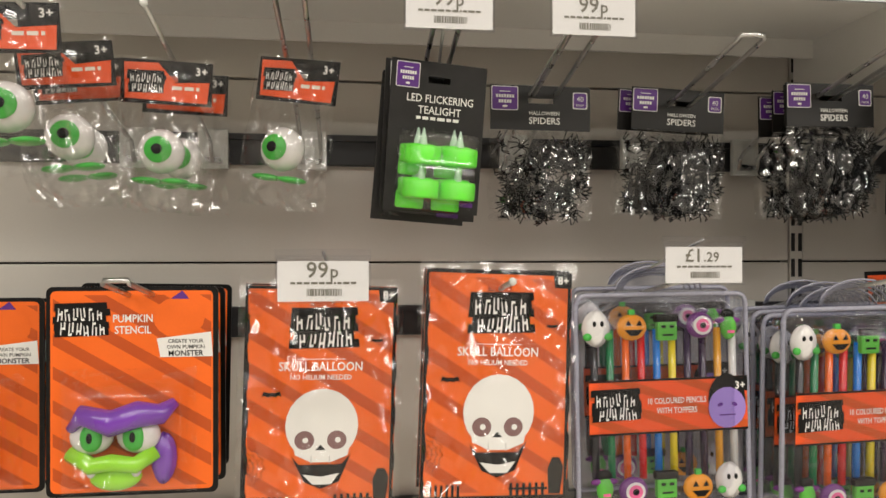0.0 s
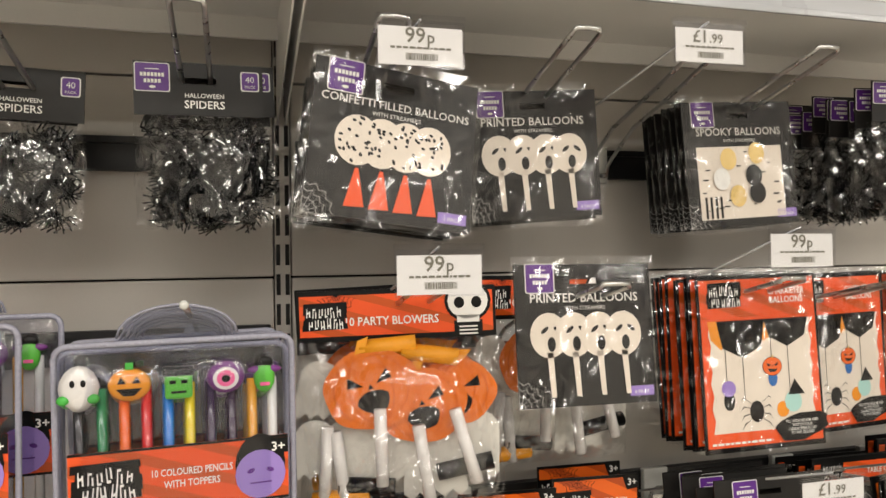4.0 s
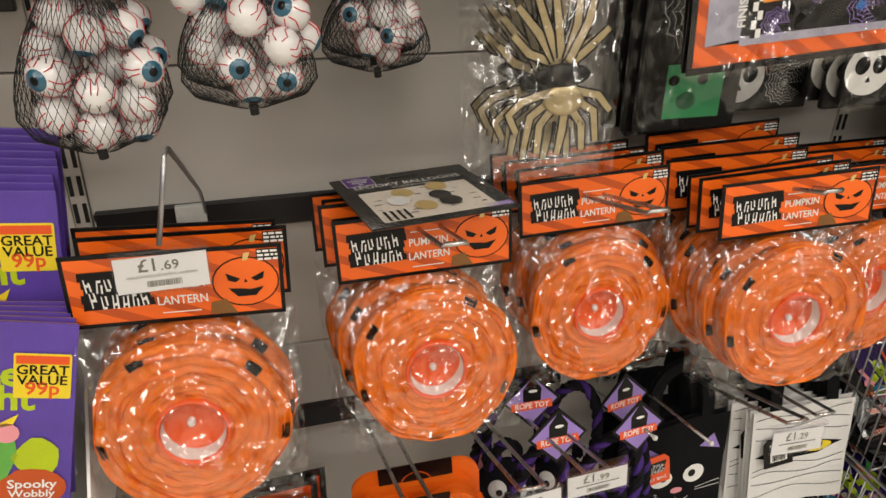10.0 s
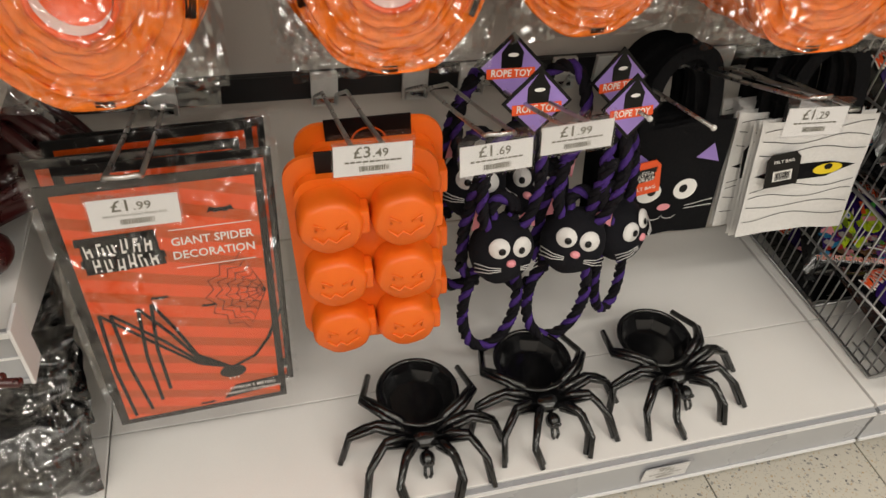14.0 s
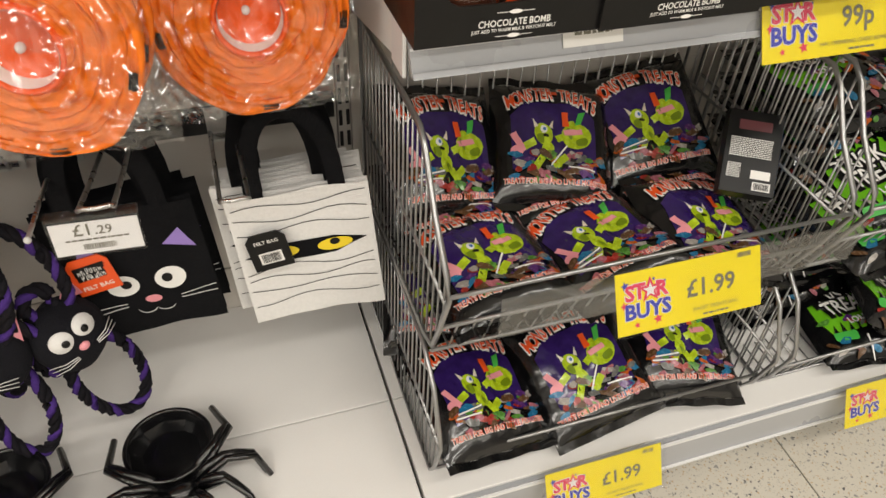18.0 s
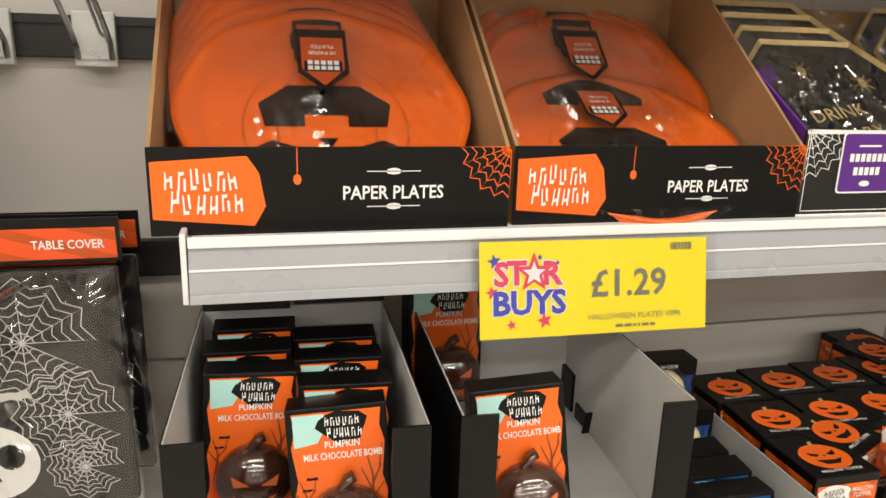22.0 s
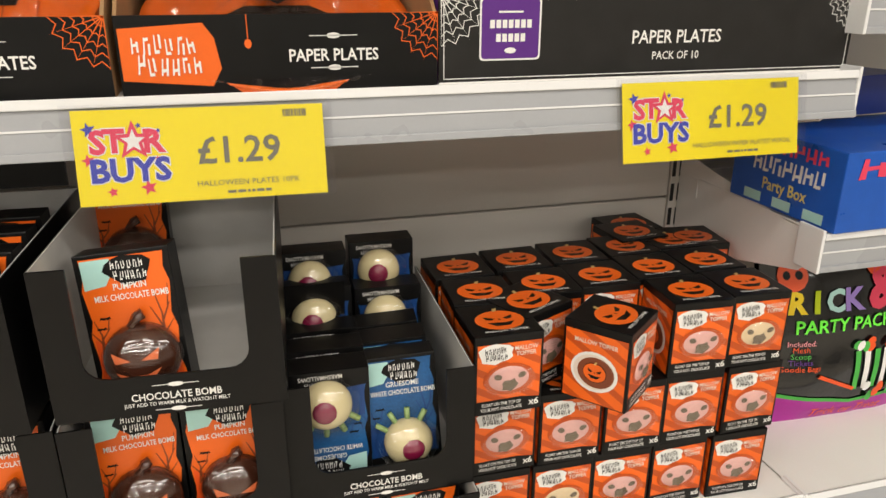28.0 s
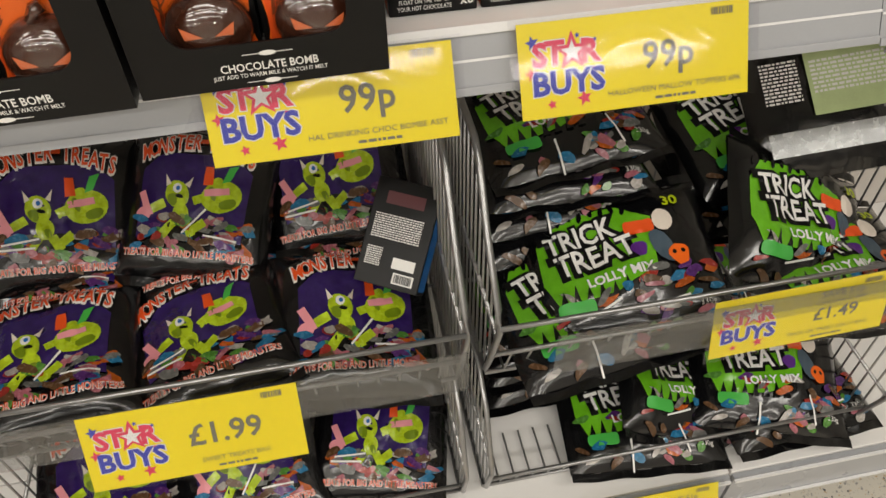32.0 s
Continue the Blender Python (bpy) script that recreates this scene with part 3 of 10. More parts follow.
def shelf(xa, xb, z, front, lip=0.042, lean=0.0, thick=0.028, ticket=True, drop=0.0, label="white steel shelf with a grey ticket strip"):
    """A shelf whose top is at z: tray, rear flange, end brackets, ticket strip with its clear cover."""
    e = tagged(new("shelf"), label, "shelf", "shelves of the run")
    e.location = (0, 0, z)
    t = Shape().box(xa + 0.003, xb - 0.003, front + 0.004, BACK - 0.004, -0.002, 0.0, SHELFW)
    part("tray", t, e)
    part("front_fold", Shape().box(xa + 0.003, xb - 0.003, front + 0.0018, front + 0.0038, -thick, 0.0, SHELFW), e)
    part("rear_flange", Shape().box(xa + 0.003, xb - 0.003, BACK - 0.05, BACK - 0.045, -thick, -0.0022, SHELFW), e)
    for x in (xa + 0.004, xb - 0.006):
        b = Shape().prism([(front + 0.03, -0.055), (BACK - 0.004, -0.12), (BACK - 0.004, 0.03), (front + 0.06, -0.004), (front + 0.01, -0.004), (front + 0.01, -0.035)], 0, 0.002, SHELFW, Matrix(((0, 1, 0, x), (1, 0, 0, 0), (0, 0, 1, 0), (0, 0, 0, 1))))
        part("bracket", b, e)
    if ticket:
        m = pose(0, front, 0, lean)
        s = Shape().box(xa + 0.001, xb - 0.001, -0.004, 0.0015, -lip, 0.0, LIP, m)
        s.box(xa + 0.001, xb - 0.001, -0.0075, -0.0042, -0.006, 0.002, LIPW, m, bevel=0.001)
        s.box(xa + 0.001, xb - 0.001, -0.0065, -0.0042, -lip - 0.002, -lip + 0.005, LIP, m, bevel=0.001)
        s.box(xa + 0.001, xb - 0.001, -0.0052, -0.0042, -lip * 0.52, -lip * 0.48, LIPW, m)
        part("ticket_strip", s, e, "grey plastic ticket strip with a white edge")
        for x in (xa - 0.004, xb - 0.001):
            part("end_cap", Shape().box(x, x + 0.004, front - 0.008, front + 0.03, -lip - 0.002, 0.006, LIPW, bevel=0.001), e)
    return e


TOP, S1, S2, S3 = 1.962, 1.745, 1.443, 0.953
for xa, xb in ((U0, U1), (U1, U2), (U2 - 0.01, U3), (U3, U4)):
    shelf(xa, xb, TOP, 0.675, 0.044)
shelf(U2 - 0.01, U3, S1, 0.697, 0.043)
shelf(U2 - 0.01, U3, S2, 0.697, 0.043, lean=-10)
shelf(U2 - 0.005, U3, S3, 0.655, 0.05, lean=-26)
shelf(U3, U4, 1.745, 0.70, 0.043)
shelf(U3, U4, 1.525, 0.70, 0.043)
shelf(U3, U4, 1.268, 0.70, 0.043)
shelf(U3, U4, 0.95, 0.655, 0.05, lean=-26)
shelf(U0, U1 - 0.004, 0.875, 0.60, 0.075)
shelf(U0, U1 - 0.004, 0.645, 0.61, 0.075)


def deck(xa, xb):
    """Base shelf in two white leaves, a grey ticket strip and a recessed dark plinth."""
    e = tagged(new("base_shelf"), "white base shelf in two leaves above a dark plinth", "shelf", "base shelves of the run")
    part("rear_leaf", Shape().box(xa + 0.001, xb - 0.001, 0.726, BACK - 0.001, DECK - 0.02, DECK, SHELFW, bevel=0.0015), e)
    part("front_leaf", Shape().box(xa + 0.001, xb - 0.001, 0.541, 0.724, DECK - 0.02, DECK, SHELFW, bevel=0.0015), e)
    s = Shape().box(xa + 0.002, xb - 0.002, 0.533, 0.54, DECK - 0.085, DECK - 0.004, LIP)
    s.box(xa + 0.002, xb - 0.002, 0.529, 0.5325, DECK - 0.012, DECK - 0.006, LIPW)
    s.box(xa + 0.002, xb - 0.002, 0.529, 0.5325, DECK - 0.087, DECK - 0.082, LIPW)
    part("ticket_strip", s, e, "grey plastic ticket strip")
    part("plinth", Shape().box(xa, xb, 0.57, 0.59, FLOOR, DECK - 0.02, RAIL), e, "dark recessed plinth")
    part("skirting", Shape().box(xa, xb, 0.557, 0.569, FLOOR + 0.03, DECK - 0.06, mat("dark_grey_kick", (0.07, 0.068, 0.062), 0.5)), e)


for xa, xb in ((-1.8, U0), (U0, U1), (U1, U2 - 0.002), (U2 + 0.001, U3 + 0.003), (U3 + 0.005, U4)):
    deck(xa, xb)

# ---- hooks and tickets ----
def hook(x, z, tip, arm=0.028, rise=0.02, name="display_hook", double=True):
    """A double-wire prong that hangs on the rail at height z and reaches to y = tip."""
    e = thing(name, "bent double-wire zinc display hook on the rail", "hook", pose(x, 0, z), "display hooks")
    c = Shape().box(-0.019, 0.019, BACK - 0.026, BACK - 0.016, -0.027, 0.024, CLIP, bevel=0.002)
    c.box(-0.012, 0.012, BACK - 0.029, BACK - 0.0262, -0.02, -0.012, WIRE)
    part("back_clip", c, e, "pressed metal clip plate")
    y0 = BACK - 0.03
    h = arm / 2
    end = rise
    if double:
        k = y0 - tip
        left = [(-h, y0, -0.02), (-h, y0 - 0.004, -0.005), (-h, y0 - 0.02, 0.006), (-h, y0 - k * 0.3, end * 0.42), (-h, y0 - k * 0.7, end * 0.74), (-h, tip, end)]
        right = [(-a, b, c2) for a, b, c2 in left][::-1]
        mid = [(h * math.cos(a), tip - h * 0.25 * math.sin(a), end + 0.003) for a in (2.6, 1.57, 0.54)]
        part("prong", Shape().tube(left + mid + right, 0.0026, WIRE, 8), e, "zinc wire prong")
    else:
        part("prong", Shape().tube([(0, y0, -0.02), (0, y0 - 0.01, 0.004), (0, (y0 + tip) / 2, end * 0.6), (0, tip, end)], 0.0026, WIRE, 8), e)
        part("tip", Shape().ball((0, tip, end), 0.004, 0.004, 0.004, CLIP, 10, 6), e)
    return e


def ticket_arm(x, y0, z0, x1, y1, z1):
    e = thing("ticket_wire", "thin dark wire arm that holds a price ticket", "wire", None, "ticket wires")
    part("rod", Shape().tube([(x, y0, z0), (x, y0 - 0.03, z0 + 0.004), (x1, y1, z1)], 0.0016, WIREG, 6), e)


PRICES = {}


def ticket(price, x, y, z, w=0.075, rz=0.0, rx=0.0, ry=0.0, note=""):
    """A white price ticket in a clear holder with a clear top grip; x, y, z is its top centre."""
    h = w * 0.5
    key = price + note
    if key not in PRICES:
        e = thing("price_ticket", f"white price ticket reading {price} in a clear holder", "price ticket", None, "price tickets")
        s = Shape().box(-w / 2, w / 2, 0.0, 0.0006, -h, -0.004, TICKET)
        if price[0] == "£":
            words(s, price[:-3], -w * 0.02, -h * 0.47, h * 0.46, -0.0005, GREYT, "RIGHT", bold=0.012)
            words(s, price[-3:], -w * 0.01, -h * 0.47, h * 0.34, -0.0005, GREYT, "LEFT", bold=0.012)
        else:
            words(s, price[:-1], w * 0.06, -h * 0.47, h * 0.5, -0.0005, GREYT, "RIGHT", bold=0.012)
            words(s, price[-1], w * 0.07, -h * 0.47, h * 0.4, -0.0005, GREYT, "LEFT", bold=0.012)
        if note:
            words(s, note, 0, -h * 0.63, min(h * 0.13, w * 1.25 / len(note)), -0.0005, GREYT)
        else:
            bars(s, -w * 0.36, w * 0.36, -h * 0.62, h * 0.05, -0.0005, GREYT, 1, rng=random.Random(5))
        barcode(s, -w * 0.18, w * 0.2, -h * 0.88, -h * 0.72, -0.0005, GREYT)
        part("card", s, e, "printed white card")
        c = Shape().box(-w / 2 - 0.002, w / 2 + 0.002, -0.0022, -0.0016, -h - 0.002, 0.001, CLEAR)
        c.box(-w / 2 - 0.002, w / 2 + 0.002, 0.0012, 0.0018, -h - 0.002, 0.001, CLEAR)
        part("holder", c, e, "clear plastic sleeve")
        part("grip", Shape().box(-w / 2 - 0.002, w / 2 + 0.002, -0.005, 0.006, 0.0012, 0.006, CLEAR, bevel=0.001), e, "clear plastic grip")
        PRICES[key] = e
        e.matrix_basis = pose(x, y, z, rx, ry, rz)
        return e
    return copy_thing(PRICES[key], pose(x, y, z, rx, ry, rz))


def fan(proto, at, n, step, jitter=0.25, seed=1, tilt=0.6):
    """Copies of a hanging pack behind it on the same hook: at is the front one's pose."""
    rng = random.Random(seed)
    for k in range(1, n):
        copy_thing(proto, Matrix.Translation((rng.uniform(-jitter, jitter) * 0.012, step * k, rng.uniform(-1, 0.3) * 0.004 * jitter * 4)) @ at @ pose(0, 0, 0, 0, rng.uniform(-tilt, tilt) * 2, rng.uniform(-tilt, tilt) * 2))


def holed_card(s, w, top, bottom, y0, y1, material, hole=0.03):
    """A card with the hanging slot cut out near its top edge; z runs down from 0."""
    zt, hz, hh = 0.0, -0.014, 0.006
    hw = hole / 2
    xs, zs = (-w / 2, -hw, hw, w / 2), (bottom, hz - hh, hz, zt)
    vs = [(x, y, z) for y in (y0, y1) for z in zs for x in xs]
    fs = []
    for j in range(3):
        for i in range(3):
            q = [j * 4 + i, j * 4 + i + 1, j * 4 + i + 5, j * 4 + i + 4]
            if (i, j) != (1, 1):
                fs += [tuple(q), tuple(v + 16 for v in q[::-1])]
            else:
                fs += [(q[k], q[(k + 1) % 4], q[(k + 1) % 4] + 16, q[k] + 16) for k in range(4)]
    rim = [0, 1, 2, 3, 7, 11, 15, 14, 13, 12, 8, 4]
    fs += [(b, a, a + 16, b + 16) for a, b in zip(rim, rim[1:] + rim[:1])]
    return s.raw(vs, fs, material)


def spider_bag(name="spider_bag", seed=1):
    """Folded header card over a clear bag of small plastic spiders. Origin: top centre of the card."""
    e = thing(name, "clear bag of black plastic spiders under a charcoal header card", "hanging pack", None, "bags of plastic spiders")
    w, hh, bh = 0.117, 0.05, 0.152
    s = Shape()
    holed_card(s, w, 0, -hh, -0.001, 0.001, CHAR)
    part("header_card", s, e, "charcoal folded header card")
    p = Shape()
    plaque(p, -w * 0.36, -hh * 0.3, 0.031, 0.027, -0.0012)
    p.face(rounded(w * 0.32, w * 0.47, -hh * 0.5, -hh * 0.12, 0.002, 2), -0.0015, WHITE)
    p.face(rounded(w * 0.33, w * 0.46, -hh * 0.48, -hh * 0.14, 0.002, 2), -0.0018, PURPLE)
    words(p, "40", w * 0.395, -hh * 0.33, 0.0085, -0.0021, WHITE)
    words(p, "PACK", w * 0.395, -hh * 0.44, 0.004, -0.0021, WHITE)
    words(p, "HALLOWEEN", 0.004, -hh * 0.66, 0.006, -0.0016, WHITE, bold=0.01)
    words(p, "SPIDERS", 0.004, -hh * 0.86, 0.0105, -0.0016, WHITE, bold=0.01)
    part("print", p, e, "white and purple lettering")
    rng = random.Random(seed)
    sp = Shape()
    for _ in range(100):
        cx, cz, cy = rng.uniform(-0.048, 0.048), -0.062 - 0.084 * rng.random() ** 0.7, rng.uniform(-0.009, 0.006)
        m = Matrix.Translation((cx, cy, cz)) @ Euler((rng.uniform(-1, 1) + 1.57, rng.uniform(-0.6, 0.6), rng.uniform(0, 6))).to_matrix().to_4x4()
        sp.ball((0, 0, 0), 0.0045, 0.0034, 0.0026, GLOSSB, 6, 4, m)
        for k in range(8):
            sd = 1 if k < 4 else -1
            a = radians(-50 + 33 * (k % 4))
            sp.tube([(0, 0, 0), (sd * 0.008 * math.cos(a), 0.008 * math.sin(a), 0.004), (sd * 0.014 * math.cos(a), 0.014 * math.sin(a), -0.003)], 0.0009, GLOSSB, 3, m)
    tagged(part("spider_heap", sp, e), "heap of small black plastic spiders", kind="stuff")
    part("bag", crinkle(-w / 2 - 0.001, w / 2 + 0.001, -bh, -hh, -0.004, 0.006, seed, bulge=0.014), e, "crinkled clear plastic bag")
    part("bag_back", crinkle(-w / 2 - 0.001, w / 2 + 0.001, -bh, -hh, 0.009, 0.004, seed + 5, bulge=-0.006, nu=8, nv=8), e)
    return e


def balloon_pack(title, w, h, heads, seed=1, name="balloon_pack"):
    """Square charcoal balloon card in clear wrap. heads: confetti, ghost or spooky."""
    e = thing(name, f"charcoal card pack of {title.lower()} in clear wrap", "hanging pack", None, f"packs of {title.lower()}")
    s = Shape()
    holed_card(s, w, 0, -h, -0.001, 0.0012, CHAR)
    part("card", s, e)
    p = Shape()
    plaque(p, -w * 0.32, -h * 0.1, w * 0.21, w * 0.2, -0.0012)
    words(p, title, 0, -h * 0.27, w * (0.085 if len(title) < 18 else 0.068), -0.0015, WHITE, bold=0.008)
    words(p, "WITH STREAMERS", 0, -h * 0.325, w * 0.037, -0.0015, WHITE)
    p.rect(w * 0.3, w * 0.48, -h * 0.95, -h * 0.88, -0.0015, LILAC)
    words(p, "12 PACK" if heads == "spooky" else "4 PACK", w * 0.39, -h * 0.935, w * 0.035, -0.0019, WHITE)
    rng = random.Random(seed)
    web(p, -w * 0.5, -h, w * 0.2, -0.0015, GREYB, 0, 90, 5, 4, 0.0003)
    if heads == "spooky":
        p.rect(-w * 0.4, w * 0.38, -h * 0.94, -h * 0.36, -0.0015, CREAM)
        for k in range(22):
            bat(p, rng.uniform(-0.36, 0.34) * w, -rng.uniform(0.4, 0.88) * h, w * rng.uniform(0.03, 0.06), -0.0019, BLACK)
        for k, (a, b, mt) in enumerate(((-0.12, 0.46, GOLD), (0.14, 0.42, GOLD), (0.1, 0.6, CHAR), (-0.06, 0.76, GOLD), (0.12, 0.74, CHAR), (-0.2, 0.62, WHITE))):
            p.face(oval(a * w, -b * h, w * 0.075, w * 0.085, 14), -0.0021 - 0.0003 * k, mt)
        for k in range(4):
            p.rect(-w * 0.36 + k * w * 0.045, -w * 0.34 + k * w * 0.045, -h * 0.93, -h * 0.76, -0.002, CHAR)
    else:
        for k in range(4):
            cx = (-0.27 + 0.18 * k) * w if heads == "ghost" else (-0.22 + 0.145 * k) * w
            cz = -h * 0.5
            yy = -0.0015 - 0.0004 * k
            p.face(oval(cx, cz, w * 0.135, w * 0.15, 20), yy, CREAM)
            if heads == "ghost":
                p.face(oval(cx + w * 0.015, cz - w * 0.06, w * 0.03, w * 0.05, 10), yy - 0.0002, CHAR)
                for sx in (-1, 1):
                    p.face(oval(cx + w * 0.015 + sx * w * 0.045, cz + w * 0.035, w * 0.035, w * 0.014, 8, -sx * 38), yy - 0.0002, CHAR)
                p.face([(cx - w * 0.02, -h * 0.62), (cx + w * 0.025, -h * 0.62), (cx + w * 0.035, -h * 0.93), (cx + w * 0.0, -h * 0.93)], yy, CREAM)
            else:
                for _ in range(26):
                    a, q = rng.uniform(0, 6.28), rng.random() ** 0.5
                    p.face(oval(cx + q * w * 0.12 * math.cos(a), cz + q * w * 0.135 * math.sin(a), w * 0.009, w * 0.014, 5, rng.uniform(0, 90)), yy - 0.0002, BLACK)
                p.face([(cx - w * 0.05, -h * 0.93), (cx + w * 0.07, -h * 0.92), (cx + w * 0.02, -h * 0.68), (cx - w * 0.0, -h * 0.68)], yy - 0.0003, RED)
    part("print", p, e, "balloons and lettering printed on the card")
    part("wrap", crinkle(-w / 2 - 0.004, w / 2 + 0.004, -h - 0.006, 0.008, -0.0045, 0.0022, seed, bulge=0.002, freq=18), e, "clear plastic wrap")
    return e


def hung(proto, x, y, z, n=1, step=0.012, rz=0.0, ry=0.0, rx=0.0, seed=1, first=True, jitter=0.25):
    at = pose(x, y, z, rx, ry, rz)
    if first:
        proto.matrix_basis = at
    else:
        copy_thing(proto, at)
    fan(proto, at, n, step, jitter, seed)


# ---- top row ----
SPIDERS = spider_bag()
for k, (x, y, z, n, rz, ry) in enumerate(((0.213, 0.806, 1.854, 1, 3, 0), (0.388, 0.83, 1.86, 2, 2, 1.9), (0.553, 0.788, 1.862, 4, 5, -1.2), (1.395, 0.767, 1.884, 9, -8, 0.5))):
    hung(SPIDERS, x, y, z, n, 0.02, rz, ry, seed=k, first=k == 0, jitter=1.0)
for x, tip, z in ((0.218, 0.66, RA), (0.388, 0.67, RA), (0.55, 0.655, RA), (1.39, 0.7, RA)):
    hook(x, z, tip, rise=0.075, arm=0.026)
CONF = balloon_pack("CONFETTI FILLED BALLOONS", 0.157, 0.144, "confetti", 3)
hung(CONF, 0.734, 0.722, 1.848, 9, 0.013, 4, 7.5, rx=-6, seed=2)
GHOST = balloon_pack("PRINTED BALLOONS", 0.15, 0.142, "ghost", 4)
hung(GHOST, 0.901, 0.81, 1.858, 5, 0.014, -5, -3, seed=4)
SPOOK = balloon_pack("SPOOKY BALLOONS", 0.157, 0.15, "spooky", 5)
hung(SPOOK, 1.169, 0.812, 1.858, 7, 0.014, 1.6, -3.5, rx=-2, seed=5)


def windup_pack(seed=1):
    """A wind-up eyeball with green feet in a small clear bag with an orange header."""
    e = thing("windup_eyeball_pack", "clear bag with a white wind-up eyeball on green feet", "hanging pack", None, "wind-up eyeball packs")
    w, hh, bh = 0.084, 0.042, 0.145
    s = Shape()
    holed_card(s, w, 0, -hh, -0.001, 0.001, BLACK, 0.02)
    part("header_card", s, e)
    p = Shape().face([(-w * 0.45, -hh * 0.9), (w * 0.45, -hh * 0.94), (w * 0.47, -hh * 0.45), (w * 0.1, -hh * 0.5), (-w * 0.1, -hh * 0.06), (-w * 0.47, -hh * 0.08)], -0.0013, RED)
    brand_blob(p, -w * 0.22, -hh * 0.55, 0.034, -0.0016, BLACK, seed=4)
    words(p, "3+", w * 0.38, -hh * 0.3, 0.011, -0.0018, WHITE, bold=0.02)
    bars(p, w * 0.06, w * 0.36, -hh * 0.66, 0.0035, -0.0018, CREAM, 1)
    part("print", p, e)
    m = pose(0.0, -0.012, -0.089)
    part("eyeball", Shape().ball((0, 0, 0), 0.021, 0.02, 0.021, EYEW, 18, 12, m), e, "glossy white plastic eyeball")
    i = Shape().lathe([(0.0, 0.003), (0.005, 0.0028), (0.0051, 0.0021), (0.011, 0.001), (0.0125, -0.002)], GREEN, 18, m @ pose(0, -0.0195, 0, 90))
    i.lathe([(0.0, 0.0036), (0.005, 0.0032)], BLACK, 14, m @ pose(0, -0.0195, 0, 90))
    part("iris", i, e, "bright green iris")
    for sx in (-1, 1):
        part("foot", Shape().ball((sx * 0.013, -0.012, -0.117), 0.014, 0.016, 0.0035, GREEN, 12, 6), e, "flat green plastic foot")
    part("bag", crinkle(-w / 2 - 0.002, w / 2 + 0.004, -bh, -hh * 0.1 + 0.006, -0.006, 0.009, seed, bulge=0.026), e, "crinkled clear bag")
    return e


WIND = windup_pack()
for k, (x, y, z, n, rz, ry) in enumerate(((-0.1745, 0.732, 1.851, 2, 2, 2), (-0.048, 0.717, 1.853, 1, -22, 8), (-0.285, 0.645, 1.874, 1, 8, -4), (-0.262, 0.71, 1.86, 2, 5, -6))):
    hung(WIND, x, y, z, n, 0.05, rz, ry, seed=k, first=k == 0, jitter=0.8)
for x, tip in ((-0.175, 0.65), (-0.05, 0.6), (0.088, 0.655), (-0.27, 0.6)):
    hook(x, RA, tip, rise=0.08, arm=0.024, double=x > -0.17)


def tealight_card():
    e = thing("tealight_pack", "charcoal blister card with four neon green flickering tealights", "hanging pack", None, "tealight packs")
    w, h = 0.095, 0.144
    s = Shape()
    holed_card(s, w, 0, -h, -0.001, 0.001, CHAR, 0.022)
    part("card", s, e)
    p = Shape()
    plaque(p, -w * 0.33, -h * 0.1, 0.023, 0.024, -0.0012)
    words(p, "LED FLICKERING", 0.002, -h * 0.27, 0.0105, -0.0015, WHITE, bold=0.01, wide=0.86)
    words(p, "TEALIGHT", 0.002, -h * 0.345, 0.0105, -0.0015, WHITE, bold=0.01, wide=0.9)
    bars(p, -w * 0.22, w * 0.24, -h * 0.385, 0.003, -0.0015, WHITE)
    p.rect(w * 0.2, w * 0.44, -h * 0.95, -h * 0.92, -0.0015, PURPLE)
    part("print", p, e)
    for i in (0, 1):
        for j in (0, 1):
            cx, cz = -0.016 + 0.036 * i, -h * (0.625 if j == 0 else 0.845)
            t = tagged(part("tealight", Shape().lathe([(0.0, -0.009), (0.0165, -0.009), (0.0175, -0.007), (0.0175, 0.006), (0.0165, 0.008), (0.0, 0.0075)], NEON, 20, c=(cx, -0.017, cz)), e), "neon green plastic tealight")
            part("flame", Shape().lathe([(0.004, 0.007), (0.0042, 0.011), (0.0025, 0.018), (0.0004, 0.025)], mat("clear_flame", (0.55, 0.75, 0.6), 0.2, coat=0.5), 10, c=(cx, -0.017, cz)), t, "pale flame tip")
    part("blister", Shape().grid(lambda u, v: (-0.038 + 0.078 * u, -0.002 - 0.034 * min(1, 9 * min(u, 1 - u)) * min(1, 9 * min(v, 1 - v)) + 0.003 * math.sin(v * 12), -h * 0.97 + h * 0.53 * v), 20, 20, FILMS), e, "clear blister")
    return e


hung(tealight_card(), 0.086, 0.699, 1.849, 5, 0.013, 9, 3, rx=4, seed=8, jitter=0.8)


